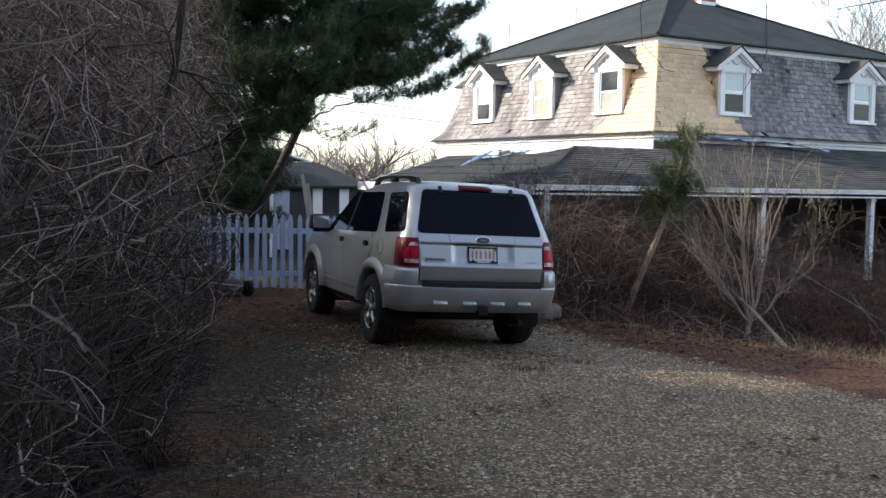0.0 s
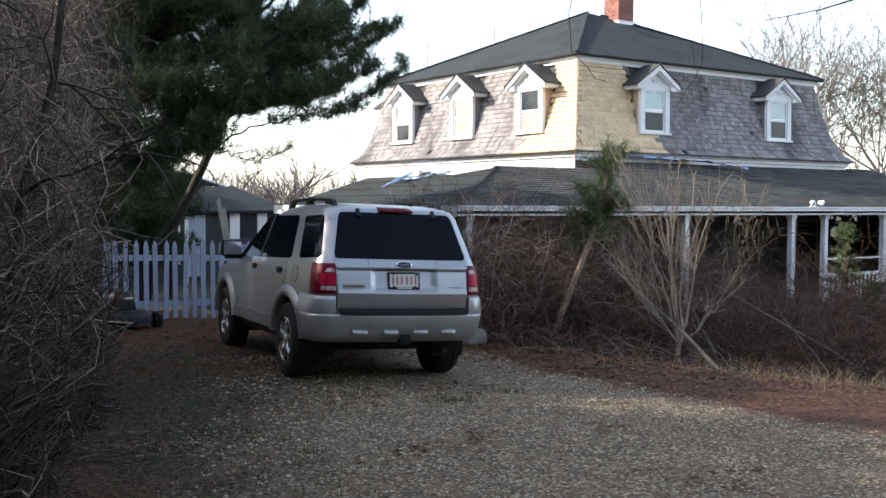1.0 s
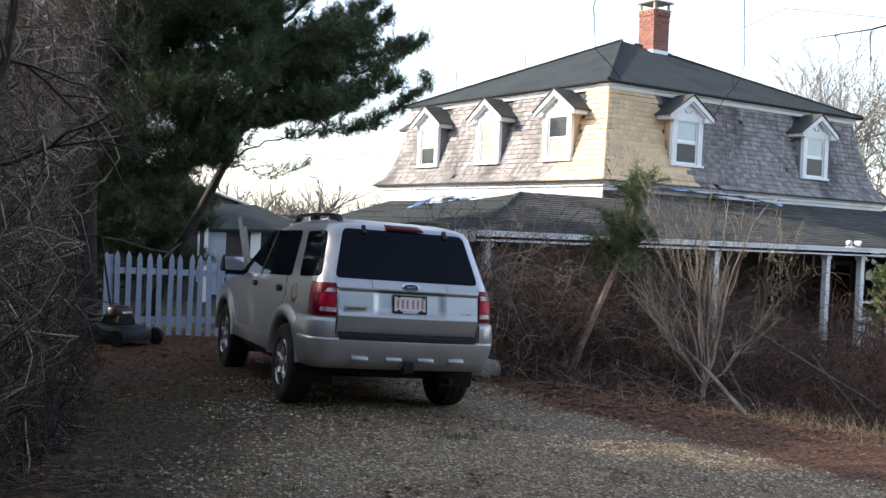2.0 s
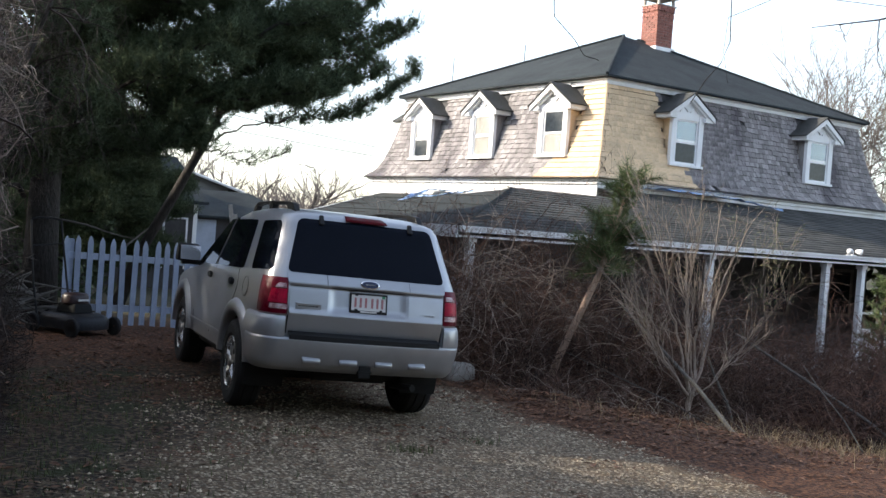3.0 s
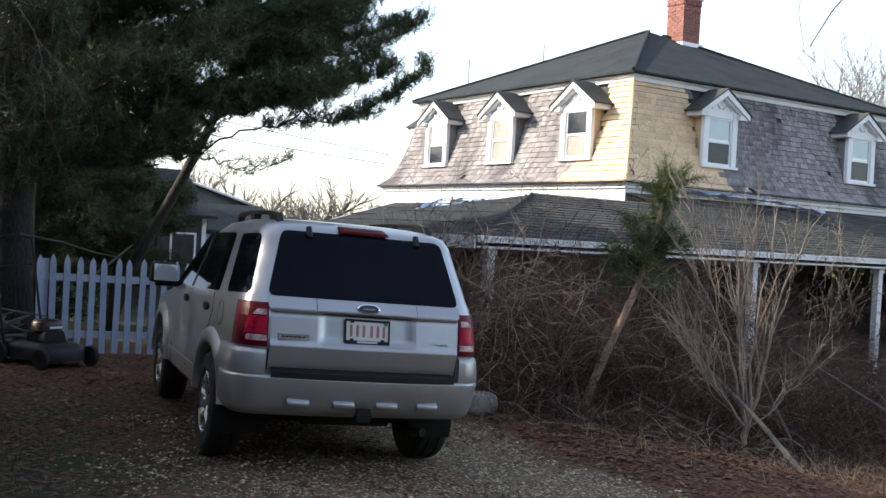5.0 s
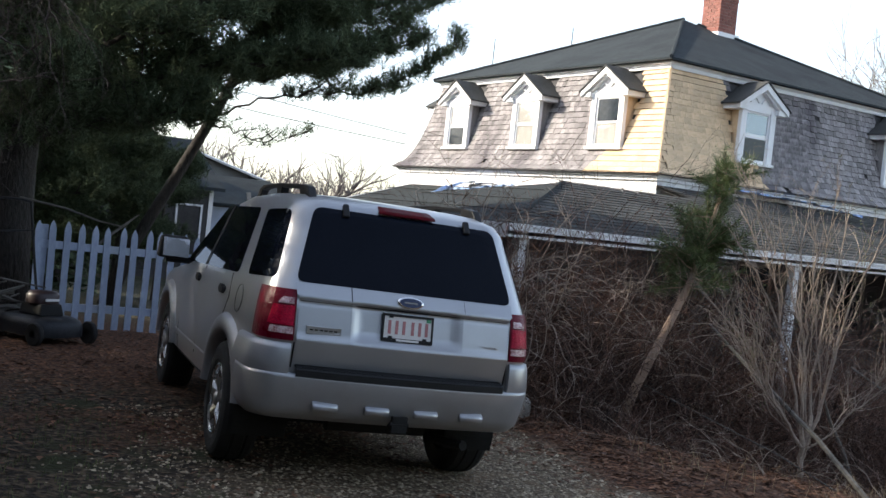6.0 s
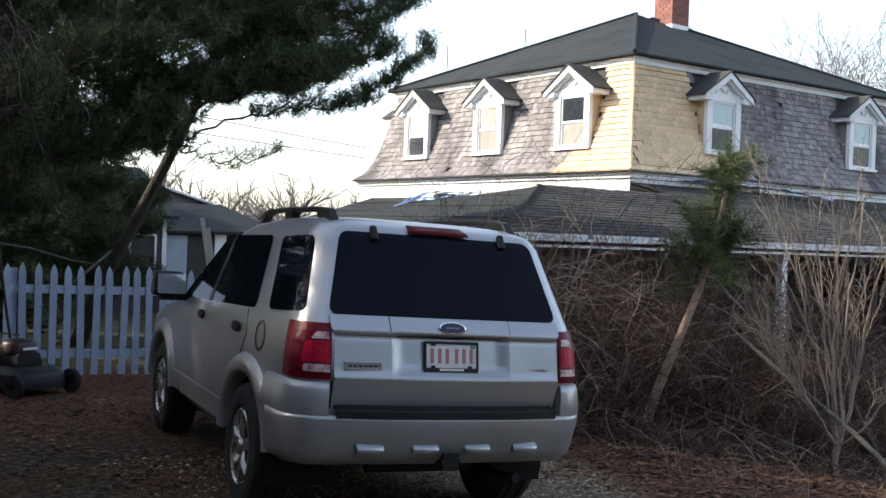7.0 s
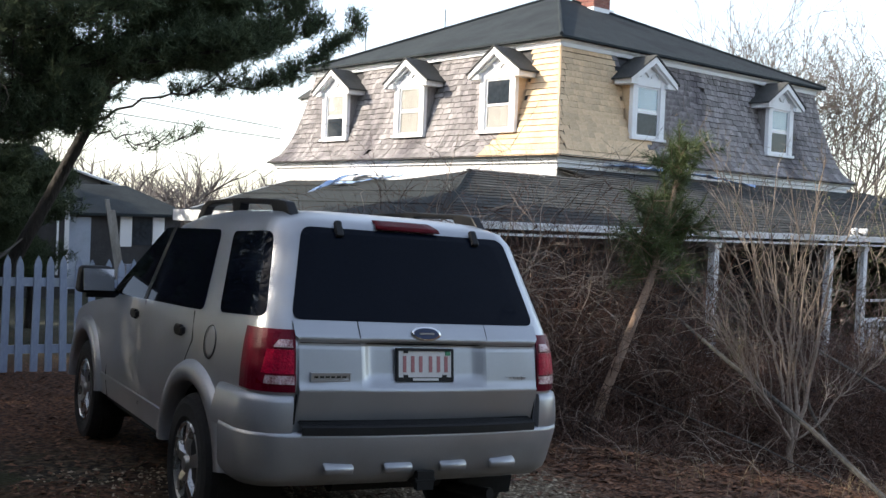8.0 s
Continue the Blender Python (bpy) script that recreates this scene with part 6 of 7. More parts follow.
    # the long open limbs that reach out over the yard
    reach = [
        ([(0.02, 8.2, 2.72), (0.53, 7.8, 3.03), (1.18, 7.5, 3.19), (1.85, 7.5, 3.25), (2.27, 7.5, 3.45), (2.69, 7.5, 3.78), (3.1, 7.5, 4.2)], 0.017, 2, 0.24),
        ([(0.2, 8.2, 3.3), (0.8, 7.8, 3.45), (1.5, 7.5, 3.6), (2.1, 7.4, 3.85), (2.55, 7.4, 4.1)], 0.035, 3, 0.2),
        ([(0.3, 8.2, 3.6), (1.13, 7.6, 4.04), (1.88, 7.5, 4.24), (2.47, 7.5, 4.51), (3.05, 7.5, 4.85)], 0.035, 2, 0.2),
        ([(0.4, 8.2, 3.9), (1.0, 7.8, 4.3), (1.6, 7.6, 4.55), (2.05, 7.5, 4.75)], 0.035, 3, 0.15),
        ([(0.6, 8.2, 4.4), (1.2, 7.8, 4.9), (1.7, 7.5, 5.1), (2.1, 7.4, 5.35)], 0.035, 3, 0.2),
        ([(0.7, 8.2, 5.0), (1.4, 7.8, 5.6), (2.0, 7.5, 5.9), (2.6, 7.3, 6.2)], 0.035, 3, 0.2),
        ([(0.3, 8.2, 3.4), (1.0, 7.8, 3.75), (1.7, 7.5, 3.95), (2.3, 7.4, 4.25)], 0.03, 3, 0.1),
        ([(0.2, 8.2, 3.2), (0.7, 7.9, 3.42), (1.2, 7.7, 3.52), (1.7, 7.6, 3.66)], 0.03, 3, 0.1),
        ([(-0.2, 8.2, 3.5), (0.3, 7.6, 3.75), (0.9, 7.2, 3.95), (1.4, 7.0, 4.15)], 0.03, 3, 0.05),
        ([(0.4, 8.2, 3.9), (1.1, 7.8, 4.25), (1.9, 7.5, 4.45), (2.6, 7.4, 4.75)], 0.03, 3, 0.1),
        ([(0.5, 8.2, 4.2), (1.2, 7.9, 4.65), (1.9, 7.7, 4.9), (2.4, 7.6, 5.2)], 0.03, 3, 0.1),
        ([(-0.6, 7.9, 3.1), (-0.1, 7.4, 3.3), (0.5, 7.0, 3.45), (1.0, 6.8, 3.6)], 0.03, 3, 0.05),
        ([(0.02, 8.3, 2.66), (0.4, 8.3, 2.55), (0.75, 8.3, 2.5), (1.05, 8.3, 2.58), (1.36, 8.3, 2.75)], 0.014, 1, 0.15),
    ]
    for pts, rad, dens, bare in reach:
        pine_limb(wood, leaf, r, pts, rad, dens, 0.46 if rad > 0.015 else 0.36, 22 if rad > 0.015 else 8, 0.125 if rad > 0.015 else 0.09, 0.0042, bare, 0.06)
    ob = part("limb_mass", wood, M_BARK, tree, "dark knotty limbs")
    ob["kind"] = "stuff"
    ob = part("needle_mass", leaf, M_NEEDLE, tree, "dark green needles in tufts")
    ob["kind"] = "stuff"


big_pine()


def bushy_cedar(pos, h, w, mat, label, seed, n=60):
    r = random.Random(seed)
    t = thing("young_evergreen", label, "tree", Matrix.Translation((pos[0], pos[1], height(*pos))), "young evergreens")
    part("trunk", Mesh().tube([(0, 0, -0.1), (0.03, 0, h * 0.5), (0, 0.02, h)], [0.05, 0.03, 0.008], 6), M_BARK, t)
    wood, leaf = Mesh(), Mesh()
    for k in range(n):
        z = h * (0.12 + 0.86 * r.random() ** 0.8)
        a = r.uniform(0, 2 * math.pi)
        L = w * (1.05 - z / h) * r.uniform(0.6, 1.1) + 0.06
        p = Vector((0, 0, z))
        q = p + Vector((math.cos(a) * L, math.sin(a) * L, L * 0.35))
        wood.tube([p, p.lerp(q, 0.5) - Vector((0, 0, 0.03)), q], [0.012, 0.008, 0.004], 3, cap=False)
        for j in range(4):
            needles(leaf, r, p.lerp(q, 0.35 + 0.65 * j / 3), (q - p), 18, 0.11)
    part("branch_mass", wood, M_BARK, t)
    part("needles", leaf, mat, t)
    return t




def young_pine(pos, h, limbs, mat, label, seed):
    """An uneven young pine with long side limbs."""
    r = random.Random(seed)
    t = thing("young_pine", label, "tree", Matrix.Translation((pos[0], pos[1], height(*pos))), "young pines")
    part("trunk", Mesh().tube([(0, 0, -0.1), (0.05, 0, h * 0.5), (0, 0.05, h)], [0.06, 0.045, 0.012], 7), M_BARK, t)
    wood, leaf = Mesh(), Mesh()
    for k in range(limbs):
        z = h * r.uniform(0.25, 1.0)
        a = r.uniform(0, 2 * math.pi)
        L = r.uniform(0.6, 1.35) * (1.15 - 0.6 * z / h)
        d = Vector((math.cos(a), math.sin(a), 0.15))
        pts = [Vector((0, 0, z)) + d * L * q + Vector((0, 0, 0.12 * q * q)) for q in (0, 0.5, 1)]
        pine_limb(wood, leaf, r, pts, 0.02, 2, 0.45, 22, 0.13)
    ob = part("limb_wood", wood, M_BARK, t)
    ob["kind"] = "stuff"
    ob = part("needle_mass", leaf, mat, t)
    ob["kind"] = "stuff"
    return t


young_pine((-1.0, 10.2), 2.5, 13, M_NEEDLE, "uneven green young pine behind the picket fence", 3)
young_pine((-2.4, 9.0), 2.6, 13, M_NEEDLE, "dark green young pine behind the picket fence", 4)
young_pine((-0.2, 12.0), 2.2, 9, M_NEEDLE, "dark young pine in the back yard", 14)
bushy_cedar((6.6, 26.5), 2.6, 1.3, M_NEEDLE, "dark evergreen shrub beside the shed", 5, 70)
bushy_cedar((11.1, 5.2), 2.3, 0.55, M_NEEDLE_LIGHT, "light green young pine before the porch railing", 6, 60)
bushy_cedar((10.2, 3.6), 1.3, 0.8, M_NEEDLE, "low dark evergreen in the brush", 8, 50)


def leaning_pine():
    r = random.Random(77)
    t = thing("leaning_young_pine", "young pine with bare tan trunk leaning out of the brush", "tree")
    pts = [(3.22, 2.12, -0.15), (3.36, 2.10, 0.28), (3.565, 2.10, 0.73), (3.79, 2.10, 1.23), (3.92, 2.12, 1.6), (4.05, 2.15, 2.0), (4.14, 2.15, 2.42)]
    part("trunk", Mesh().tube(pts, [0.048, 0.045, 0.041, 0.036, 0.030, 0.021, 0.008], 8), M_BARK_TAN, t, smooth=True)
    wood, leaf = Mesh(), Mesh()
    for k in range(100):
        u = r.uniform(0.50, 1.0) if k > 30 else r.uniform(0.50, 0.72)
        i = min(int(u * 6), 5)
        p = Vector(pts[i]).lerp(Vector(pts[i + 1]), u * 6 - i)
        d = Vector((r.gauss(0.0, 0.75), r.gauss(0, 0.6), r.uniform(-0.25, 0.75)))
        L = r.uniform(0.22, 0.55) * (1.3 - 0.65 * u)
        sp = wander(r, p, d, L, 4, 0.14, -0.15)
        wood.tube(sp, [0.010, 0.008, 0.007, 0.005, 0.003], 4, cap=False)
        for j in range(2, 5):
            needles(leaf, r, sp[j], sp[j] - sp[j - 1], 46, 0.15, 0.0030)
    part("branch_mass", wood, M_BARK_TAN, t)
    part("needles", leaf, M_NEEDLE_LIGHT, t, "long green needles in tufts")


leaning_pine()


def multi_stem_shrub():
    r = random.Random(21)
    t = thing("leafless_shrub", "large leafless many-stemmed shrub with pale tan bark", "shrub", Matrix.Translation((4.37, 0.92, -0.32)))
    foot = Mesh()
    foot.tube([(0.0, 0, -0.10), (0.03, 0.0, 0.10), (0.01, 0.02, 0.24), (0.03, 0.01, 0.34), (-0.02, 0.0, 0.50)], [0.030, 0.024, 0.026, 0.023, 0.015], 8)
    foot.tube([(0.05, 0.03, -0.05), (0.045, 0.03, 0.2), (0.07, 0.0, 0.40), (0.075, 0.0, 0.62)], [0.018, 0.017, 0.018, 0.014], 7)
    part("foot", foot, M_STEM, t, "thick pale stem foot", smooth=True)
    twigs, buds = Mesh(), Mesh()
    # each main stem: lean at its start and at its tip in degrees, length, how far it leans in depth, thickness
    main = ((-44, -30, 1.45, -0.2, 0.017), (-30, -42, 1.65, 0.2, 0.017), (-20, -44, 1.95, 0.1, 0.016), (-12, -20, 2.05, -0.3, 0.014), (-5, -22, 1.95, 0.25, 0.013),
            (2, 26, 2.05, -0.1, 0.020), (6, 14, 2.10, 0.2, 0.016), (48, 34, 1.15, -0.25, 0.010), (-2, 6, 2.15, 0.35, 0.014))
    runs = []
    for k in range(38):
        st = Mesh()
        a0, a1, length, dy, rad = main[k % 9]
        if k >= 9:
            a0, a1, length, dy, rad = a0 + r.gauss(0, 16), a1 * 0.6 + r.gauss(0, 20), length * r.uniform(0.4, 0.8), r.uniform(-0.5, 0.6), r.uniform(0.004, 0.0075)
        n = 15
        p, pts = Vector((0.05 if a1 > 0 else -0.005, 0.0, r.uniform(0.30, 0.52))), []
        if k >= 9:
            p = runs[k % 9][r.randint(1, 8)].copy()
        for i in range(n + 1):
            pts.append(p.copy())
            a = radians(a0 + (a1 - a0) * i / n + r.gauss(0, 9))
            p += Vector((math.sin(a), dy / length + r.gauss(0, 0.10), math.cos(a))) * (length / n)
        runs.append(pts)
        st.tube(pts, [max(rad * (1 - 0.78 * i / n), 0.003) for i in range(n + 1)], 5, cap=False)
        part("stem", st, M_STEM, t, smooth=True)
        for i in range(5, n + 1):
            for _ in range(1 if i % 2 or i > n * 0.45 else 0):
                dd = (pts[i] - pts[i - 1]).normalized() + Vector((r.gauss(0, 0.42), r.gauss(0, 0.42), r.gauss(0.12, 0.3)))
                tp = stem(twigs, r, pts[i], dd, r.uniform(0.2, 0.55), 0.0034, 4, 0.14, -0.08, 1, 3, 0.5)
                for q in tp[1:]:
                    if r.random() < 0.3:
                        needles(buds, r, q, (0, 0, 1), 3, 0.024, 0.004)
    for k in range(46):
        p = Vector((r.uniform(0.6, 1.25), r.uniform(-0.3, 0.5), r.uniform(1.3, 2.1)))
        tp = stem(twigs, r, p, (r.gauss(0.1, 0.5), r.gauss(0, 0.4), 0.8), r.uniform(0.3, 0.6), 0.003, 4, 0.18, 0.0, 2, 3, 0.5)
        for q in tp[1:]:
            needles(buds, r, q, (0, 0, 1), 5, 0.030, 0.005)
    for nm, ms, mt in (("twig_mass", twigs, M_STEM), ("bud_mass", buds, M_BUD)):
        ob = part(nm, ms, mt, t)
        ob["kind"] = "stuff"


multi_stem_shrub()


def right_front(x):
    """Front edge of the brush beyond the drive: y by x."""
    return lerp([(1.9, 3.2), (2.3, 2.0), (2.8, 1.3), (3.6, 0.8), (5.0, 0.6), (7.0, 0.6), (14.0, 2.0)], x)


def low_ground(x, y):
    """The strip before the leaning pine and the shrub, where the brush stays knee-high."""
    return 1.9 < x < 4.4 and y < 2.25 or x < 6.2 and y < 1.5


def right_brush():
    r = random.Random(202)
    m1, m2, m3, m4 = Mesh(), Mesh(), Mesh(), Mesh()
    made = 0
    while made < 7500:
        x = r.uniform(2.0, 12.5)
        y = right_front(x) + abs(r.gauss(0, 1.9)) + r.uniform(0, 0.4)
        lp = HOUSE_INV @ Vector((x, y, 0))
        if lp.y > PY0 - 0.15 and lp.x > PX0 - 0.2:
            continue
        if abs(x) < 1.9:
            continue
        made += 1
        edge = y - right_front(x)
        top = lerp([(1.8, 1.95), (4.5, 1.75), (5.5, 1.25), (8.0, 0.85), (12.0, 0.8)], x) * (0.22 + 0.78 * smooth(0.9, 2.5, edge + 1.2 * smooth(3.0, 2.0, x)))
        z = height(x, y)
        if low_ground(x, y):
            top = min(top, z + 0.22 + 0.16 * smooth(1.2, 2.2, y))
        d = Vector((r.gauss(0, 0.45), r.gauss(-0.1, 0.45), 1.0))
        stem(m1, r, (x, y, z - 0.02), d, max(0.2, (top - z) * r.uniform(0.75, 1.45)), r.uniform(0.003, 0.008), 6, 0.22, 0.42, 4)
    for k in range(1500):
        x = r.uniform(2.1, 9.0)
        y = right_front(x) + r.uniform(-0.75, 2.0)
        if (HOUSE_INV @ Vector((x, y, 0))).y > PY0 - 0.15:
            continue
        low = low_ground(x, y)
        stem(m2, r, (x, y, height(x, y) + (0.0 if low else r.uniform(0, 0.35))), (r.gauss(-0.2, 0.8), r.gauss(-0.3, 0.8), r.uniform(0, 0.4 if low else 0.7)), r.uniform(0.2, 0.5) if low else r.uniform(0.5, 1.4), r.uniform(0.003, 0.006), 6, 0.24, 0.5, 2)
    # larger pale arching canes
    for k in range(520):
        x = r.uniform(2.0, 6.4)
        y = right_front(x) + r.uniform(0.1, 2.4)
        low = low_ground(x, y)
        if low and k % 2:
            continue
        stem(m3, r, (x, y, height(x, y) + (r.uniform(0.2, 1.2) if k % 3 == 0 and not low else 0)), (r.gauss(-0.35, 0.8), r.gauss(-0.3, 0.45), r.uniform(0.1, 0.5 if low else 1.2)), r.uniform(0.5, 0.9) if low else r.uniform(0.8, 2.4), r.uniform(0.0025, 0.0062), 9, 0.26, 0.38, 4, 3, 0.35)
    # stout bent branches that stand out before the dark brush
    for k in range(90):
        x = r.uniform(1.95, 5.6)
        y = right_front(x) + r.uniform(0.0, 1.6)
        if low_ground(x, y):
            continue
        z = height(x, y) + (0.0 if k % 2 else r.uniform(0.2, 1.1))
        stem(m3, r, (x, y, z), (r.gauss(-0.25, 0.7), r.gauss(-0.2, 0.4), r.uniform(0.1, 1.3)), r.uniform(1.0, 2.3), r.uniform(0.0045, 0.0085), 10, 0.20, 0.26, 6, 4, 0.35)
    # paler bark than the canes, so the colour reads as sky light on them
    for k in range(110):
        x, y = r.uniform(1.85, 4.7), r.uniform(2.15, 2.75)
        stem(m4, r, (x, y, height(x, y) + r.uniform(0.0, 1.5)), (r.gauss(-0.2, 0.9), r.gauss(-0.15, 0.25), r.uniform(-0.1, 1.0)), r.uniform(0.6, 1.7), r.uniform(0.0035, 0.0075), 10, 0.22, 0.24, 6, 4, 0.4)
    for k in range(150):
        x = r.uniform(2.0, 5.2)
        y = right_front(x) + r.uniform(0.0, 1.8)
        if not low_ground(x, y):
            continue
        stem(m4, r, (x, y, height(x, y)), (r.gauss(-0.1, 0.9), r.gauss(-0.2, 0.5), r.uniform(0.1, 0.6)), r.uniform(0.4, 1.1), r.uniform(0.003, 0.0055), 8, 0.2, 0.35, 3, 3, 0.4)
    # tall thin shoots whose tops show before the porch roof
    for k in range(150):
        x = r.uniform(2.3, 5.0)
        y = max(min(right_front(x) + r.uniform(0.9, 3.2), 4.4 + 0.2 * (x - 3)), 2.4)
        stem(m1, r, (x, y, height(x, y)), (r.gauss(-0.05, 0.25), r.gauss(0, 0.2), 1.0), r.uniform(1.7, 2.75), r.uniform(0.003, 0.006), 8, 0.13, 0.10, 7, 3, 0.28)
    tagged(part("brush_thicket", m1, M_BRUSH), "dense leafless red-brown brush between drive and porch", "thicket", kind="stuff")
    tagged(part("low_brush", m2, M_BRUSH), "low tangled brown brush along the drive's edge", "thicket", kind="stuff")
    tagged(part("arching_canes", m3, M_CANE), "long pale arching canes in the brush", "canes", kind="stuff")
    tagged(part("bare_branches", m4, M_STEM), "bare twisted branches before the dark brush, coloured pale as if lit", "branches", kind="stuff")
    # fallen poles
    for a, b, rad in (((4.17, -0.22, 0.02), (4.16, 2.19, 0.93), 0.031), ((7.22, 0.39, 0.03), (5.76, 2.01, 0.62), 0.029), ((5.18, 1.14, 0.0), (4.84, 1.27, 0.42), 0.026), ((4.36, 0.40, 0.04), (3.41, 2.04, 0.32), 0.009), ((5.87, -0.17, 0.02), (5.70, 0.67, 0.42), 0.011)):
        a, b = Vector(a), Vector(b)
        a.z += height(a.x, a.y)
        ob = part("fallen_pole", Mesh().tube([a, a.lerp(b, 0.3) + Vector((0.02, 0.01, 0.03)), a.lerp(b, 0.7) + Vector((-0.01, 0.02, 0.02)), b], [rad * 0.75, rad * 0.7, rad * 0.62, rad * 0.4], 7), M_STICK)
        tagged(ob, "grey fallen branch leaning in the brush", "branch", group="fallen branches")


right_brush()


def bare_tree(mesh, r, p, d, length, rad, level, leaf=None):
    pts = wander(r, p, d, length, 5, 0.10, -0.04)
    mesh.tube(pts, [rad * (1 - 0.55 * i / 5) for i in range(6)], 5 if level > 2 else 3, cap=False)
    if level == 0:
        if leaf is not None:
            for q in pts[2:]:
                needles(leaf, r, q, (0, 0, 1), 1, 0.08, 0.012)
        return
    for k in range(r.randint(4, 5)):
        i = r.randint(2, 5)
        dd = (pts[i] - pts[i - 1]).normalized() + Vector((r.gauss(0, 0.55), r.gauss(0, 0.55), r.gauss(0.1, 0.35)))
        bare_tree(mesh, r, pts[i], dd, length * r.uniform(0.55, 0.8), rad * 0.6, level - 1, leaf)


def build_bare_trees():
    r = random.Random(404)
    spots = [(22.3, 21.5, 9.8, 1), (24.2, 22.4, 10.6, 1), (26.3, 22.5, 10.8, 0), (24.6, 18.4, 9.3, 1), (27.5, 20.5, 11.0, 0), (29.5, 18.6, 11.0, 1), (31.0, 23.0, 11.5, 1)]
    for x, y, h, leafy in spots:
        t = thing("bare_tree", "tall grey leafless tree behind the house, faint spring buds" if leafy else "tall grey leafless tree behind the house", "tree", Matrix.Translation((x, y, height(x, y))), "trees behind the house")
        tr, br, lf = Mesh(), Mesh(), Mesh()
        pts = wander(r, (0, 0, -0.2), (r.gauss(0, 0.06), r.gauss(0, 0.06), 1), h * 0.45, 5, 0.05, 0)
        tr.tube(pts, [0.17, 0.15, 0.135, 0.12, 0.11, 0.10], 8)
        part("trunk", tr, M_BARETREE, t)
        for i in (2, 3, 4, 5, 5, 5):
            bare_tree(br, r, pts[i], (r.gauss(0, 0.45), r.gauss(0, 0.45), 1.0), h * r.uniform(0.26, 0.36), 0.045, 3, lf if leafy else None)
        part("crown", br, M_BARETREE, t)
        if leafy:
            part("bud_mass", lf, M_BUD, t)
    far = Mesh()
    for k in range(120):
        a = r.uniform(-0.25, 0.62)
        dist = r.uniform(50, 68)
        x, y = -2.4 + math.sin(a) * dist, -8 + math.cos(a) * dist
        z = height(x, y)
        h = r.uniform(6.0, 8.6)
        bare_tree(far, r, (x, y, z - 0.3), (r.gauss(0, 0.1), r.gauss(0, 0.1), 1), h * 0.36, 0.12, 3)
    tagged(part("far_woods", far, M_BARETREE), "hazy line of leafless trees in the distance", "woods", kind="stuff")


build_bare_trees()


def woods_and_sun_blockers():
    """The dark wood that closes the place behind and beside the drive. Its unseen trees are added to block sun and sky.
    """
    r = random.Random(640)
    wood, leaf = Mesh(), Mesh()
    # these two belts stand out of view, added to cut sky light and sun
    spots = [(r.uniform(-20, 26), r.uniform(-24, -15.0), r.uniform(6.0, 9.5)) for _ in range(100)]
    spots += [(r.uniform(-13.5, -9.5), r.uniform(-15, 13), r.uniform(7.0, 8.4)) for _ in range(66)]
    low = [(r.uniform(17, 27), r.uniform(3.5, 13), r.uniform(2.4, 3.2)) for _ in range(30)]
    for x, y, h in low:
        g = height(x, y)
        for k in range(260):
            a, w = r.uniform(0, 6.28), 1.3 * math.sqrt(r.random())
            c = Vector((x + w * math.cos(a), y + w * math.sin(a), g + r.random() * h))
            leaf.add([tuple(c + Vector((r.gauss(0, 0.2), r.gauss(0, 0.2), r.gauss(0, 0.15)))) for _ in range(3)], [(0, 1, 2)])
    for x, y, h in spots:
        g = height(x, y)
        wood.tube([(x, y, g - 0.2), (x + r.gauss(0, 0.2), y, g + h * 0.6), (x, y + r.gauss(0, 0.2), g + h)], [0.16, 0.11, 0.03], 6)
        for k in range(210):
            z = r.uniform(0.06, 1.0)
            a, w = r.uniform(0, 6.28), (0.5 + 1.5 * math.sin(math.pi * min(z + 0.15, 1.0))) * math.sqrt(r.random())
            c = Vector((x + w * math.cos(a), y + w * math.sin(a), g + z * h))
            leaf.add([tuple(c + Vector((r.gauss(0, 0.3), r.gauss(0, 0.3), r.gauss(0, 0.2)))) for _ in range(3)], [(0, 1, 2)])
    for _ in range(16):
        x, y = r.uniform(-8.5, -2.0), r.uniform(12.5, 19.0)
        h = r.uniform(2.6, 4.2) if x > -3.4 else r.uniform(4.5, 7.0)
        g = height(x, y)
        for k in range(900):
            a, w, z = r.uniform(0, 6.28), 1.5 * math.sqrt(r.random()), r.random()
            c = Vector((x + w * math.cos(a), y + w * math.sin(a), g + z * h))
            leaf.add([tuple(c + Vector((r.gauss(0, 0.09), r.gauss(0, 0.09), r.gauss(0, 0.07)))) for _ in range(3)], [(0, 1, 2)])
    for _ in range(18):
        x, y, h = r.uniform(-6.0, -1.7), r.uniform(14.0, 18.5), r.uniform(6.0, 7.8)
        g = height(x, y)
        wood.tube([(x, y, g - 0.2), (x, y, g + h)], [0.13, 0.03], 5)
        for k in range(1500):
            z = r.uniform(0.25, 1.0)
            a, w = r.uniform(0, 6.28), (0.3 + 1.1 * math.sin(math.pi * min(z + 0.1, 1.0))) * math.sqrt(r.random())
            c = Vector((x + w * math.cos(a), y + w * math.sin(a), g + z * h))
            leaf.add([tuple(c + Vector((r.gauss(0, 0.09), r.gauss(0, 0.09), r.gauss(0, 0.07)))) for _ in range(3)], [(0, 1, 2)])
    for _ in range(34):
        x, y, h = r.uniform(-15, 0.5), r.uniform(23, 35), r.uniform(5.0, 8.5)
        g = height(x, y)
        wood.tube([(x, y, g - 0.2), (x, y, g + h)], [0.14, 0.03], 5)
        for k in range(1300):
            z = r.uniform(0.03, 1.0)
            a, w = r.uniform(0, 6.28), (0.4 + 1.5 * math.sin(math.pi * min(z + 0.2, 1.0))) * math.sqrt(r.random())
            c = Vector((x + w * math.cos(a), y + w * math.sin(a), g + z * h))
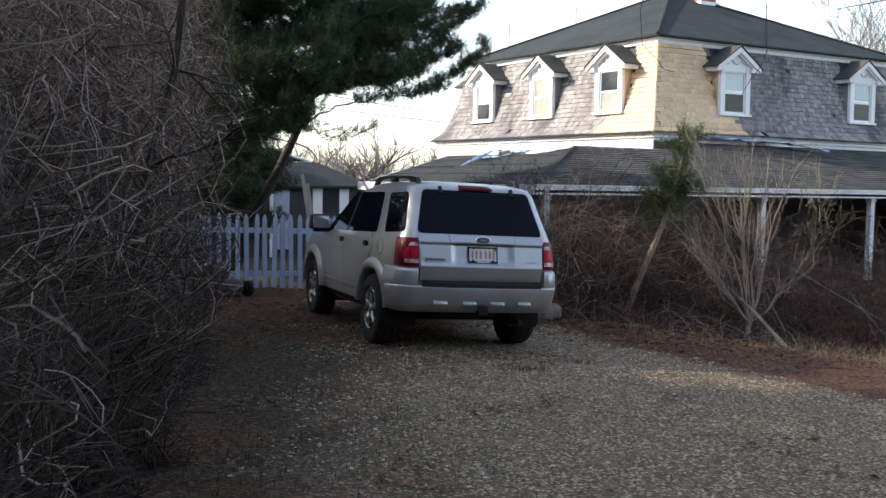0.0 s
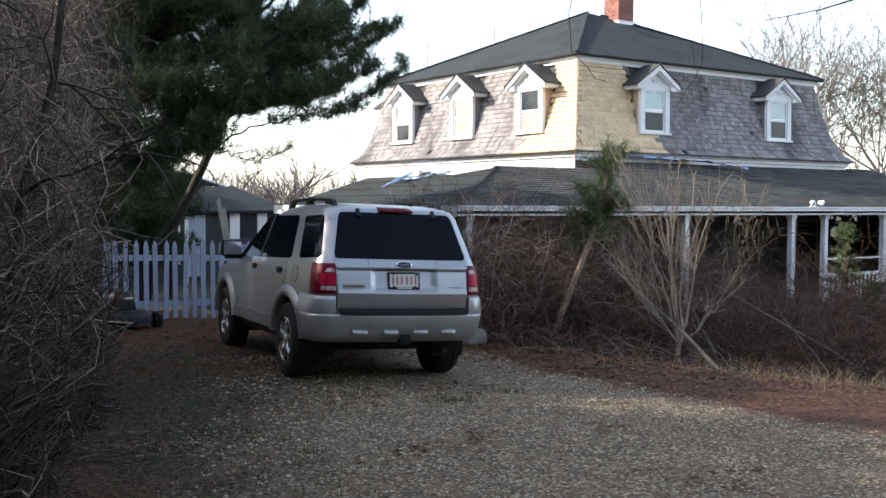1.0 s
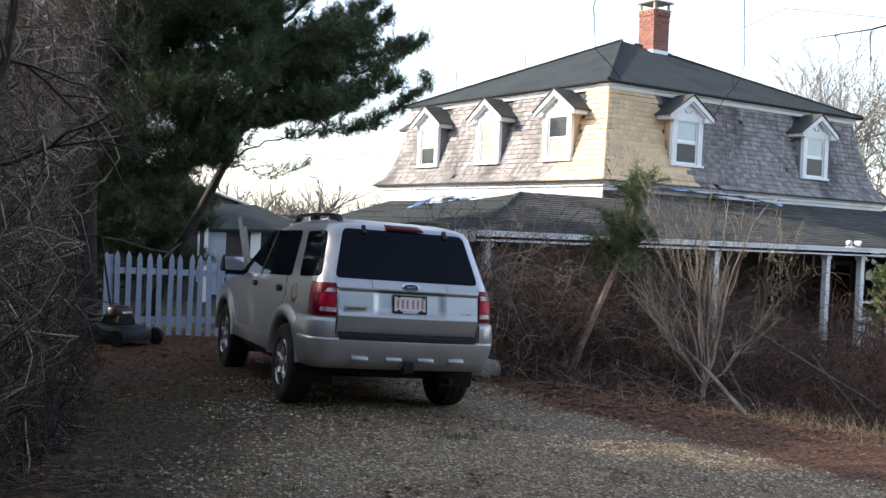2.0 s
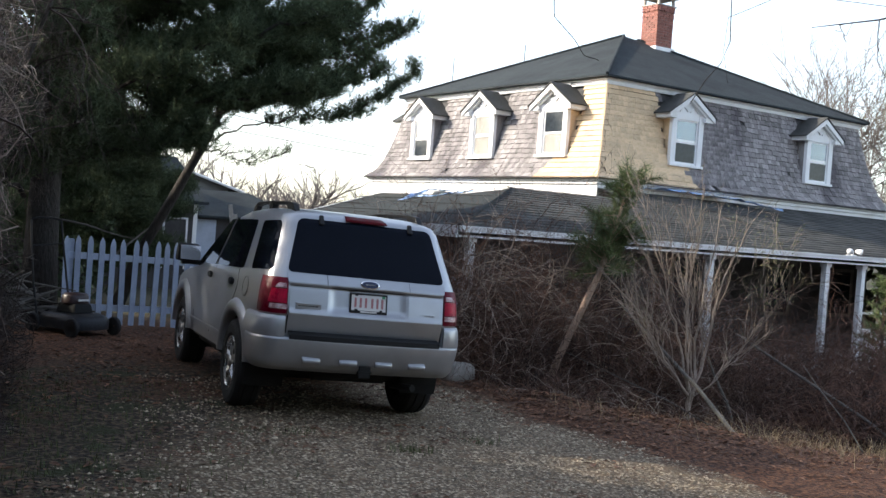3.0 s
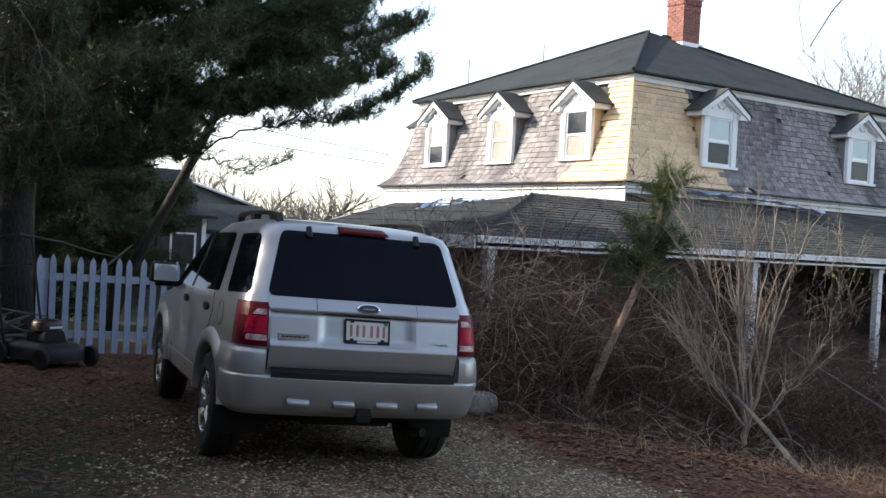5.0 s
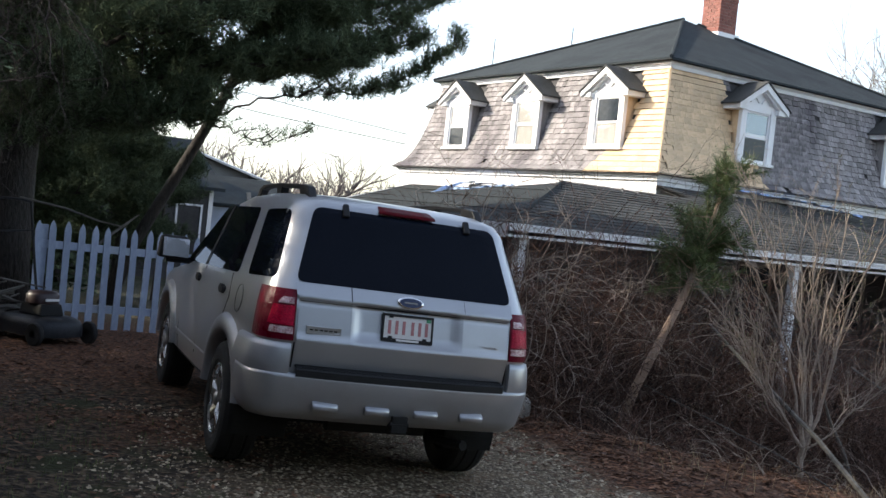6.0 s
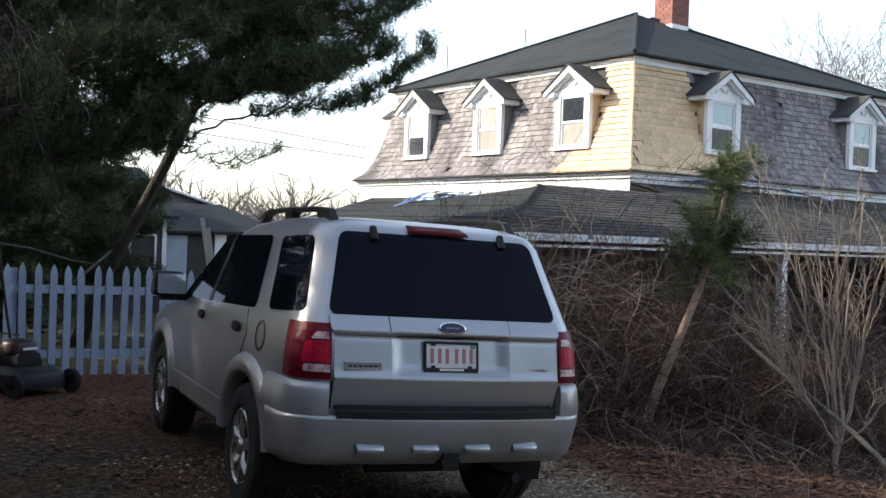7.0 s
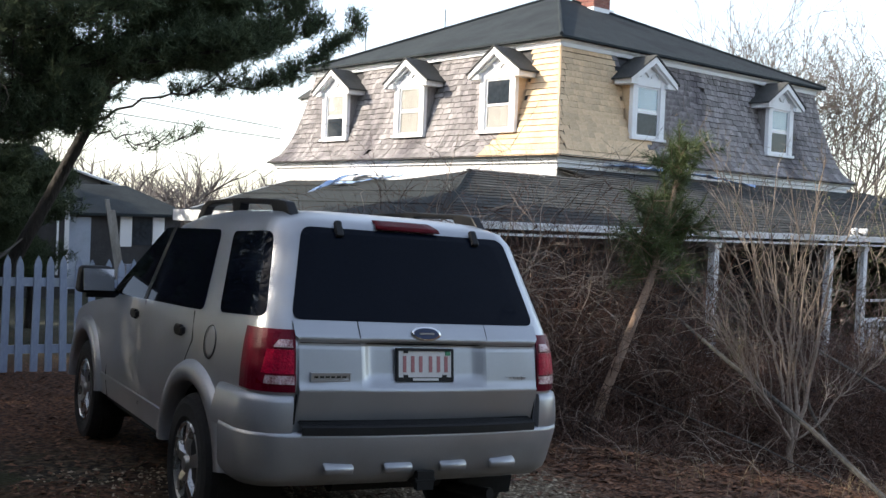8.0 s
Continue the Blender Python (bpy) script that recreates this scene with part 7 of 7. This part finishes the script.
            leaf.add([tuple(c + Vector((r.gauss(0, 0.12), r.gauss(0, 0.12), r.gauss(0, 0.09)))) for _ in range(3)], [(0, 1, 2)])
    tagged(part("surround_and_shade_trunks", wood, M_BARK), "dark tree trunks of the wood round the drive, many unseen and added for shade", "woods", kind="stuff")
    tagged(part("surrounding_woods", leaf, M_NEEDLE), "dark evergreen wood round the drive, with unseen trees added for shade", "woods", kind="stuff")


woods_and_sun_blockers()


def roadside_tree():
    """A leafless tree beside the drive whose thin twigs hang over it."""
    r = random.Random(31)
    t = thing("overhanging_tree", "leafless tree whose thin dark twigs hang over the drive", "tree")
    g = height(8.5, -6.0)
    part("trunk", Mesh().tube([(8.5, -6.0, g - 0.2), (8.4, -5.9, 2.0), (8.0, -5.7, 3.6), (7.4, -5.4, 5.0)], [0.16, 0.13, 0.11, 0.08], 9), M_BARK, t, smooth=True)
    wood = Mesh()
    wood.tube([(8.0, -5.7, 3.6), (6.2, -4.4, 4.1), (4.6, -3.2, 3.9), (3.4, -2.6, 3.5), (2.85, -2.5, 3.38)], [0.06, 0.04, 0.018, 0.007, 0.003], 6)
    wood.tube([(7.4, -5.4, 5.0), (5.0, -5.3, 5.2), (2.4, -5.2, 4.6), (0.4, -5.2, 3.7), (-0.6, -5.2, 3.2)], [0.06, 0.045, 0.03, 0.016, 0.006], 6)
    for pts in (((-0.55, -5.2, 3.2), (-0.66, -5.2, 2.75), (-0.64, -5.2, 2.55), (-0.54, -5.2, 2.47), (-0.49, -5.2, 2.41), (-0.42, -5.2, 2.40)),
                ((0.4, -5.2, 3.7), (0.18, -5.2, 3.1), (0.21, -5.2, 2.76), (0.22, -5.2, 2.56), (0.18, -5.2, 2.46), (0.11, -5.2, 2.38), (0.04, -5.2, 2.27)),
                ((3.5, -2.65, 3.6), (2.6, -2.5, 3.6), (2.1, -2.5, 3.35), (2.08, -2.5, 3.1), (2.14, -2.5, 2.87))):
        k = len(pts)
        wood.tube(pts, [0.0032 - 0.0018 * i / k for i in range(k)], 4)
    for p in ((3.4, -2.6, 3.5), (3.1, -2.55, 3.43), (4.2, -3.0, 3.8), (3.8, -2.8, 3.65)):
        stem(wood, r, p, (r.gauss(-0.1, 0.4), r.gauss(0.1, 0.3), r.uniform(-0.5, 0.2)), r.uniform(0.5, 0.9), 0.006, 6, 0.14, 0.05, 4, 3, 0.4)
    ob = part("branch_mass", wood, M_BARK, t)
    ob["kind"] = "stuff"


roadside_tree()


def cables():
    a = HOUSE @ Vector((0.0, 9.1, 3.5))
    for k, (z, dz) in enumerate(((7.2, 0.0), (8.0, 0.25))):
        b = Vector((-16.0, 22.0, z))
        pts = [a.lerp(b, t) + Vector((0, 0, dz - 4 * 0.5 * t * (1 - t))) for t in np.linspace(0, 1, 14)]
        tagged(part("power_cable", Mesh().tube(pts, 0.011, 4), M_WIRE), "thin black power cable running to the house", "cable", group="cables")


cables()


def scatter():
    r = random.Random(909)
    peb, lv, gr, st = Mesh(), Mesh(), Mesh(), Mesh()
    for k in range(42000):
        y = -9.0 + 10.5 * r.random() ** 0.9
        x = r.uniform(-4.2, 3.2)
        right = 1.95 - 0.24 * min(y, 0) + 0.4 * noise.noise((x, y * 0.9, 1.0))
        left = -1.35 + 0.22 * min(y, 0) + 1.0 * noise.noise((x * 0.8, y * 0.8, 7.0))
        if x > right or r.random() > smooth(left - 0.7, left + 0.9, x):
            continue
        s = 0.005 + 0.014 * r.random() ** 2
        z = height(x, y) + s * 0.25
        a, b, c = s * r.uniform(0.7, 1.4), s * r.uniform(0.7, 1.4), s * r.uniform(0.45, 0.8)
        t = r.uniform(0, 6.28)
        u, v = (math.cos(t), math.sin(t)), (-math.sin(t), math.cos(t))
        peb.add([(x + u[0] * a, y + u[1] * a, z), (x + v[0] * b, y + v[1] * b, z + c * 0.2), (x - u[0] * a, y - u[1] * a, z), (x - v[0] * b, y - v[1] * b, z - c * 0.1), (x + u[0] * a * 0.2, y, z + c)],
                [(0, 1, 4), (1, 2, 4), (2, 3, 4), (3, 0, 4)])
    for k in range(26000):
        q = r.random()
        if q < 0.5:
            x = r.uniform(1.7, 8.0)
            y = right_front(x) - abs(r.gauss(0, 1.5)) + 0.5
        elif q < 0.75:
            x, y = r.uniform(-3.0, 1.8), r.uniform(0.5, 5.8)
            if r.random() < 0.5:
                continue
        else:
            x, y = r.uniform(-4.5, 2.6), r.uniform(-8.5, 1.0)
            clump = noise.noise((x * 1.3, y * 1.3, 2.7))
            if clump < (0.12 if x > -1.9 else -0.05) + 0.2 * r.random():
                continue
        z = height(x, y) + r.uniform(0.004, 0.02)
        L, W, t, bend = r.uniform(0.014, 0.05), r.uniform(0.008, 0.024), r.uniform(0, 6.28), r.uniform(0.0, 0.010)
        u, v = Vector((math.cos(t), math.sin(t), r.uniform(-0.2, 0.2))), Vector((-math.sin(t), math.cos(t), r.uniform(-0.2, 0.2)))
        p = Vector((x, y, z))
        lv.add([tuple(p - u * L), tuple(p + v * W + Vector((0, 0, bend))), tuple(p + u * L), tuple(p - v * W + Vector((0, 0, bend)))], [(0, 1, 2), (0, 2, 3)])

    def blade(mesh, x, y, h, w, leanmax):
        t = r.uniform(0, 6.28)
        z = height(x, y) - 0.005
        l = r.uniform(0, leanmax)
        dx, dy = math.cos(t) * l, math.sin(t) * l
        sx, sy = -math.sin(t) * w, math.cos(t) * w
        mesh.add([(x - sx, y - sy, z), (x + sx, y + sy, z), (x + dx * 0.4 + sx * 0.6, y + dy * 0.4 + sy * 0.6, z + h * 0.6), (x + dx * 0.4 - sx * 0.6, y + dy * 0.4 - sy * 0.6, z + h * 0.6), (x + dx, y + dy, z + h)], [(0, 1, 2, 3), (3, 2, 4)])

    for k in range(1500):
        y = r.uniform(-9, 1.5)
        x = left_edge(y) + abs(r.gauss(0.2, 0.9))
        if x > -0.6 and r.random() < 0.75:
            continue
        for _ in range(3):
            blade(gr, x + r.gauss(0, 0.03), y + r.gauss(0, 0.03), r.uniform(0.02, 0.07), 0.003, 0.05)
    for cx, cy in ((0.15, -1.75), (0.2, -1.7), (-0.6, -1.2), (0.9, -1.3)):
        for _ in range(60):
            blade(gr, cx + r.gauss(0, 0.10), cy + r.gauss(0, 0.06), r.uniform(0.03, 0.08), 0.003, 0.06)
    for k in range(1700):
        x = r.uniform(2.2, 9.0)
        y = right_front(x) - 0.35 - abs(r.gauss(0.2, 0.9))
        if x < 4.0 and r.random() < 0.8:
            continue
        blade(st, x, y, r.uniform(0.05, 0.26), 0.0024, 0.42)
    tagged(part("gravel_stones", peb, M_PEBBLE), "loose grey gravel stones on the drive", "gravel", kind="stuff")
    tagged(part("fallen_leaves", lv, M_LEAF), "dry brown fallen leaves on the ground", "leaves", kind="stuff")
    tagged(part("grass_tufts", gr, M_GRASS), "thin green grass tufts in the drive", "grass", kind="stuff")
    tagged(part("dry_grass", st, M_STRAW), "dry straw-coloured grass before the brush", "grass", kind="stuff")


scatter()

lay_bricks()
lay_shingles()
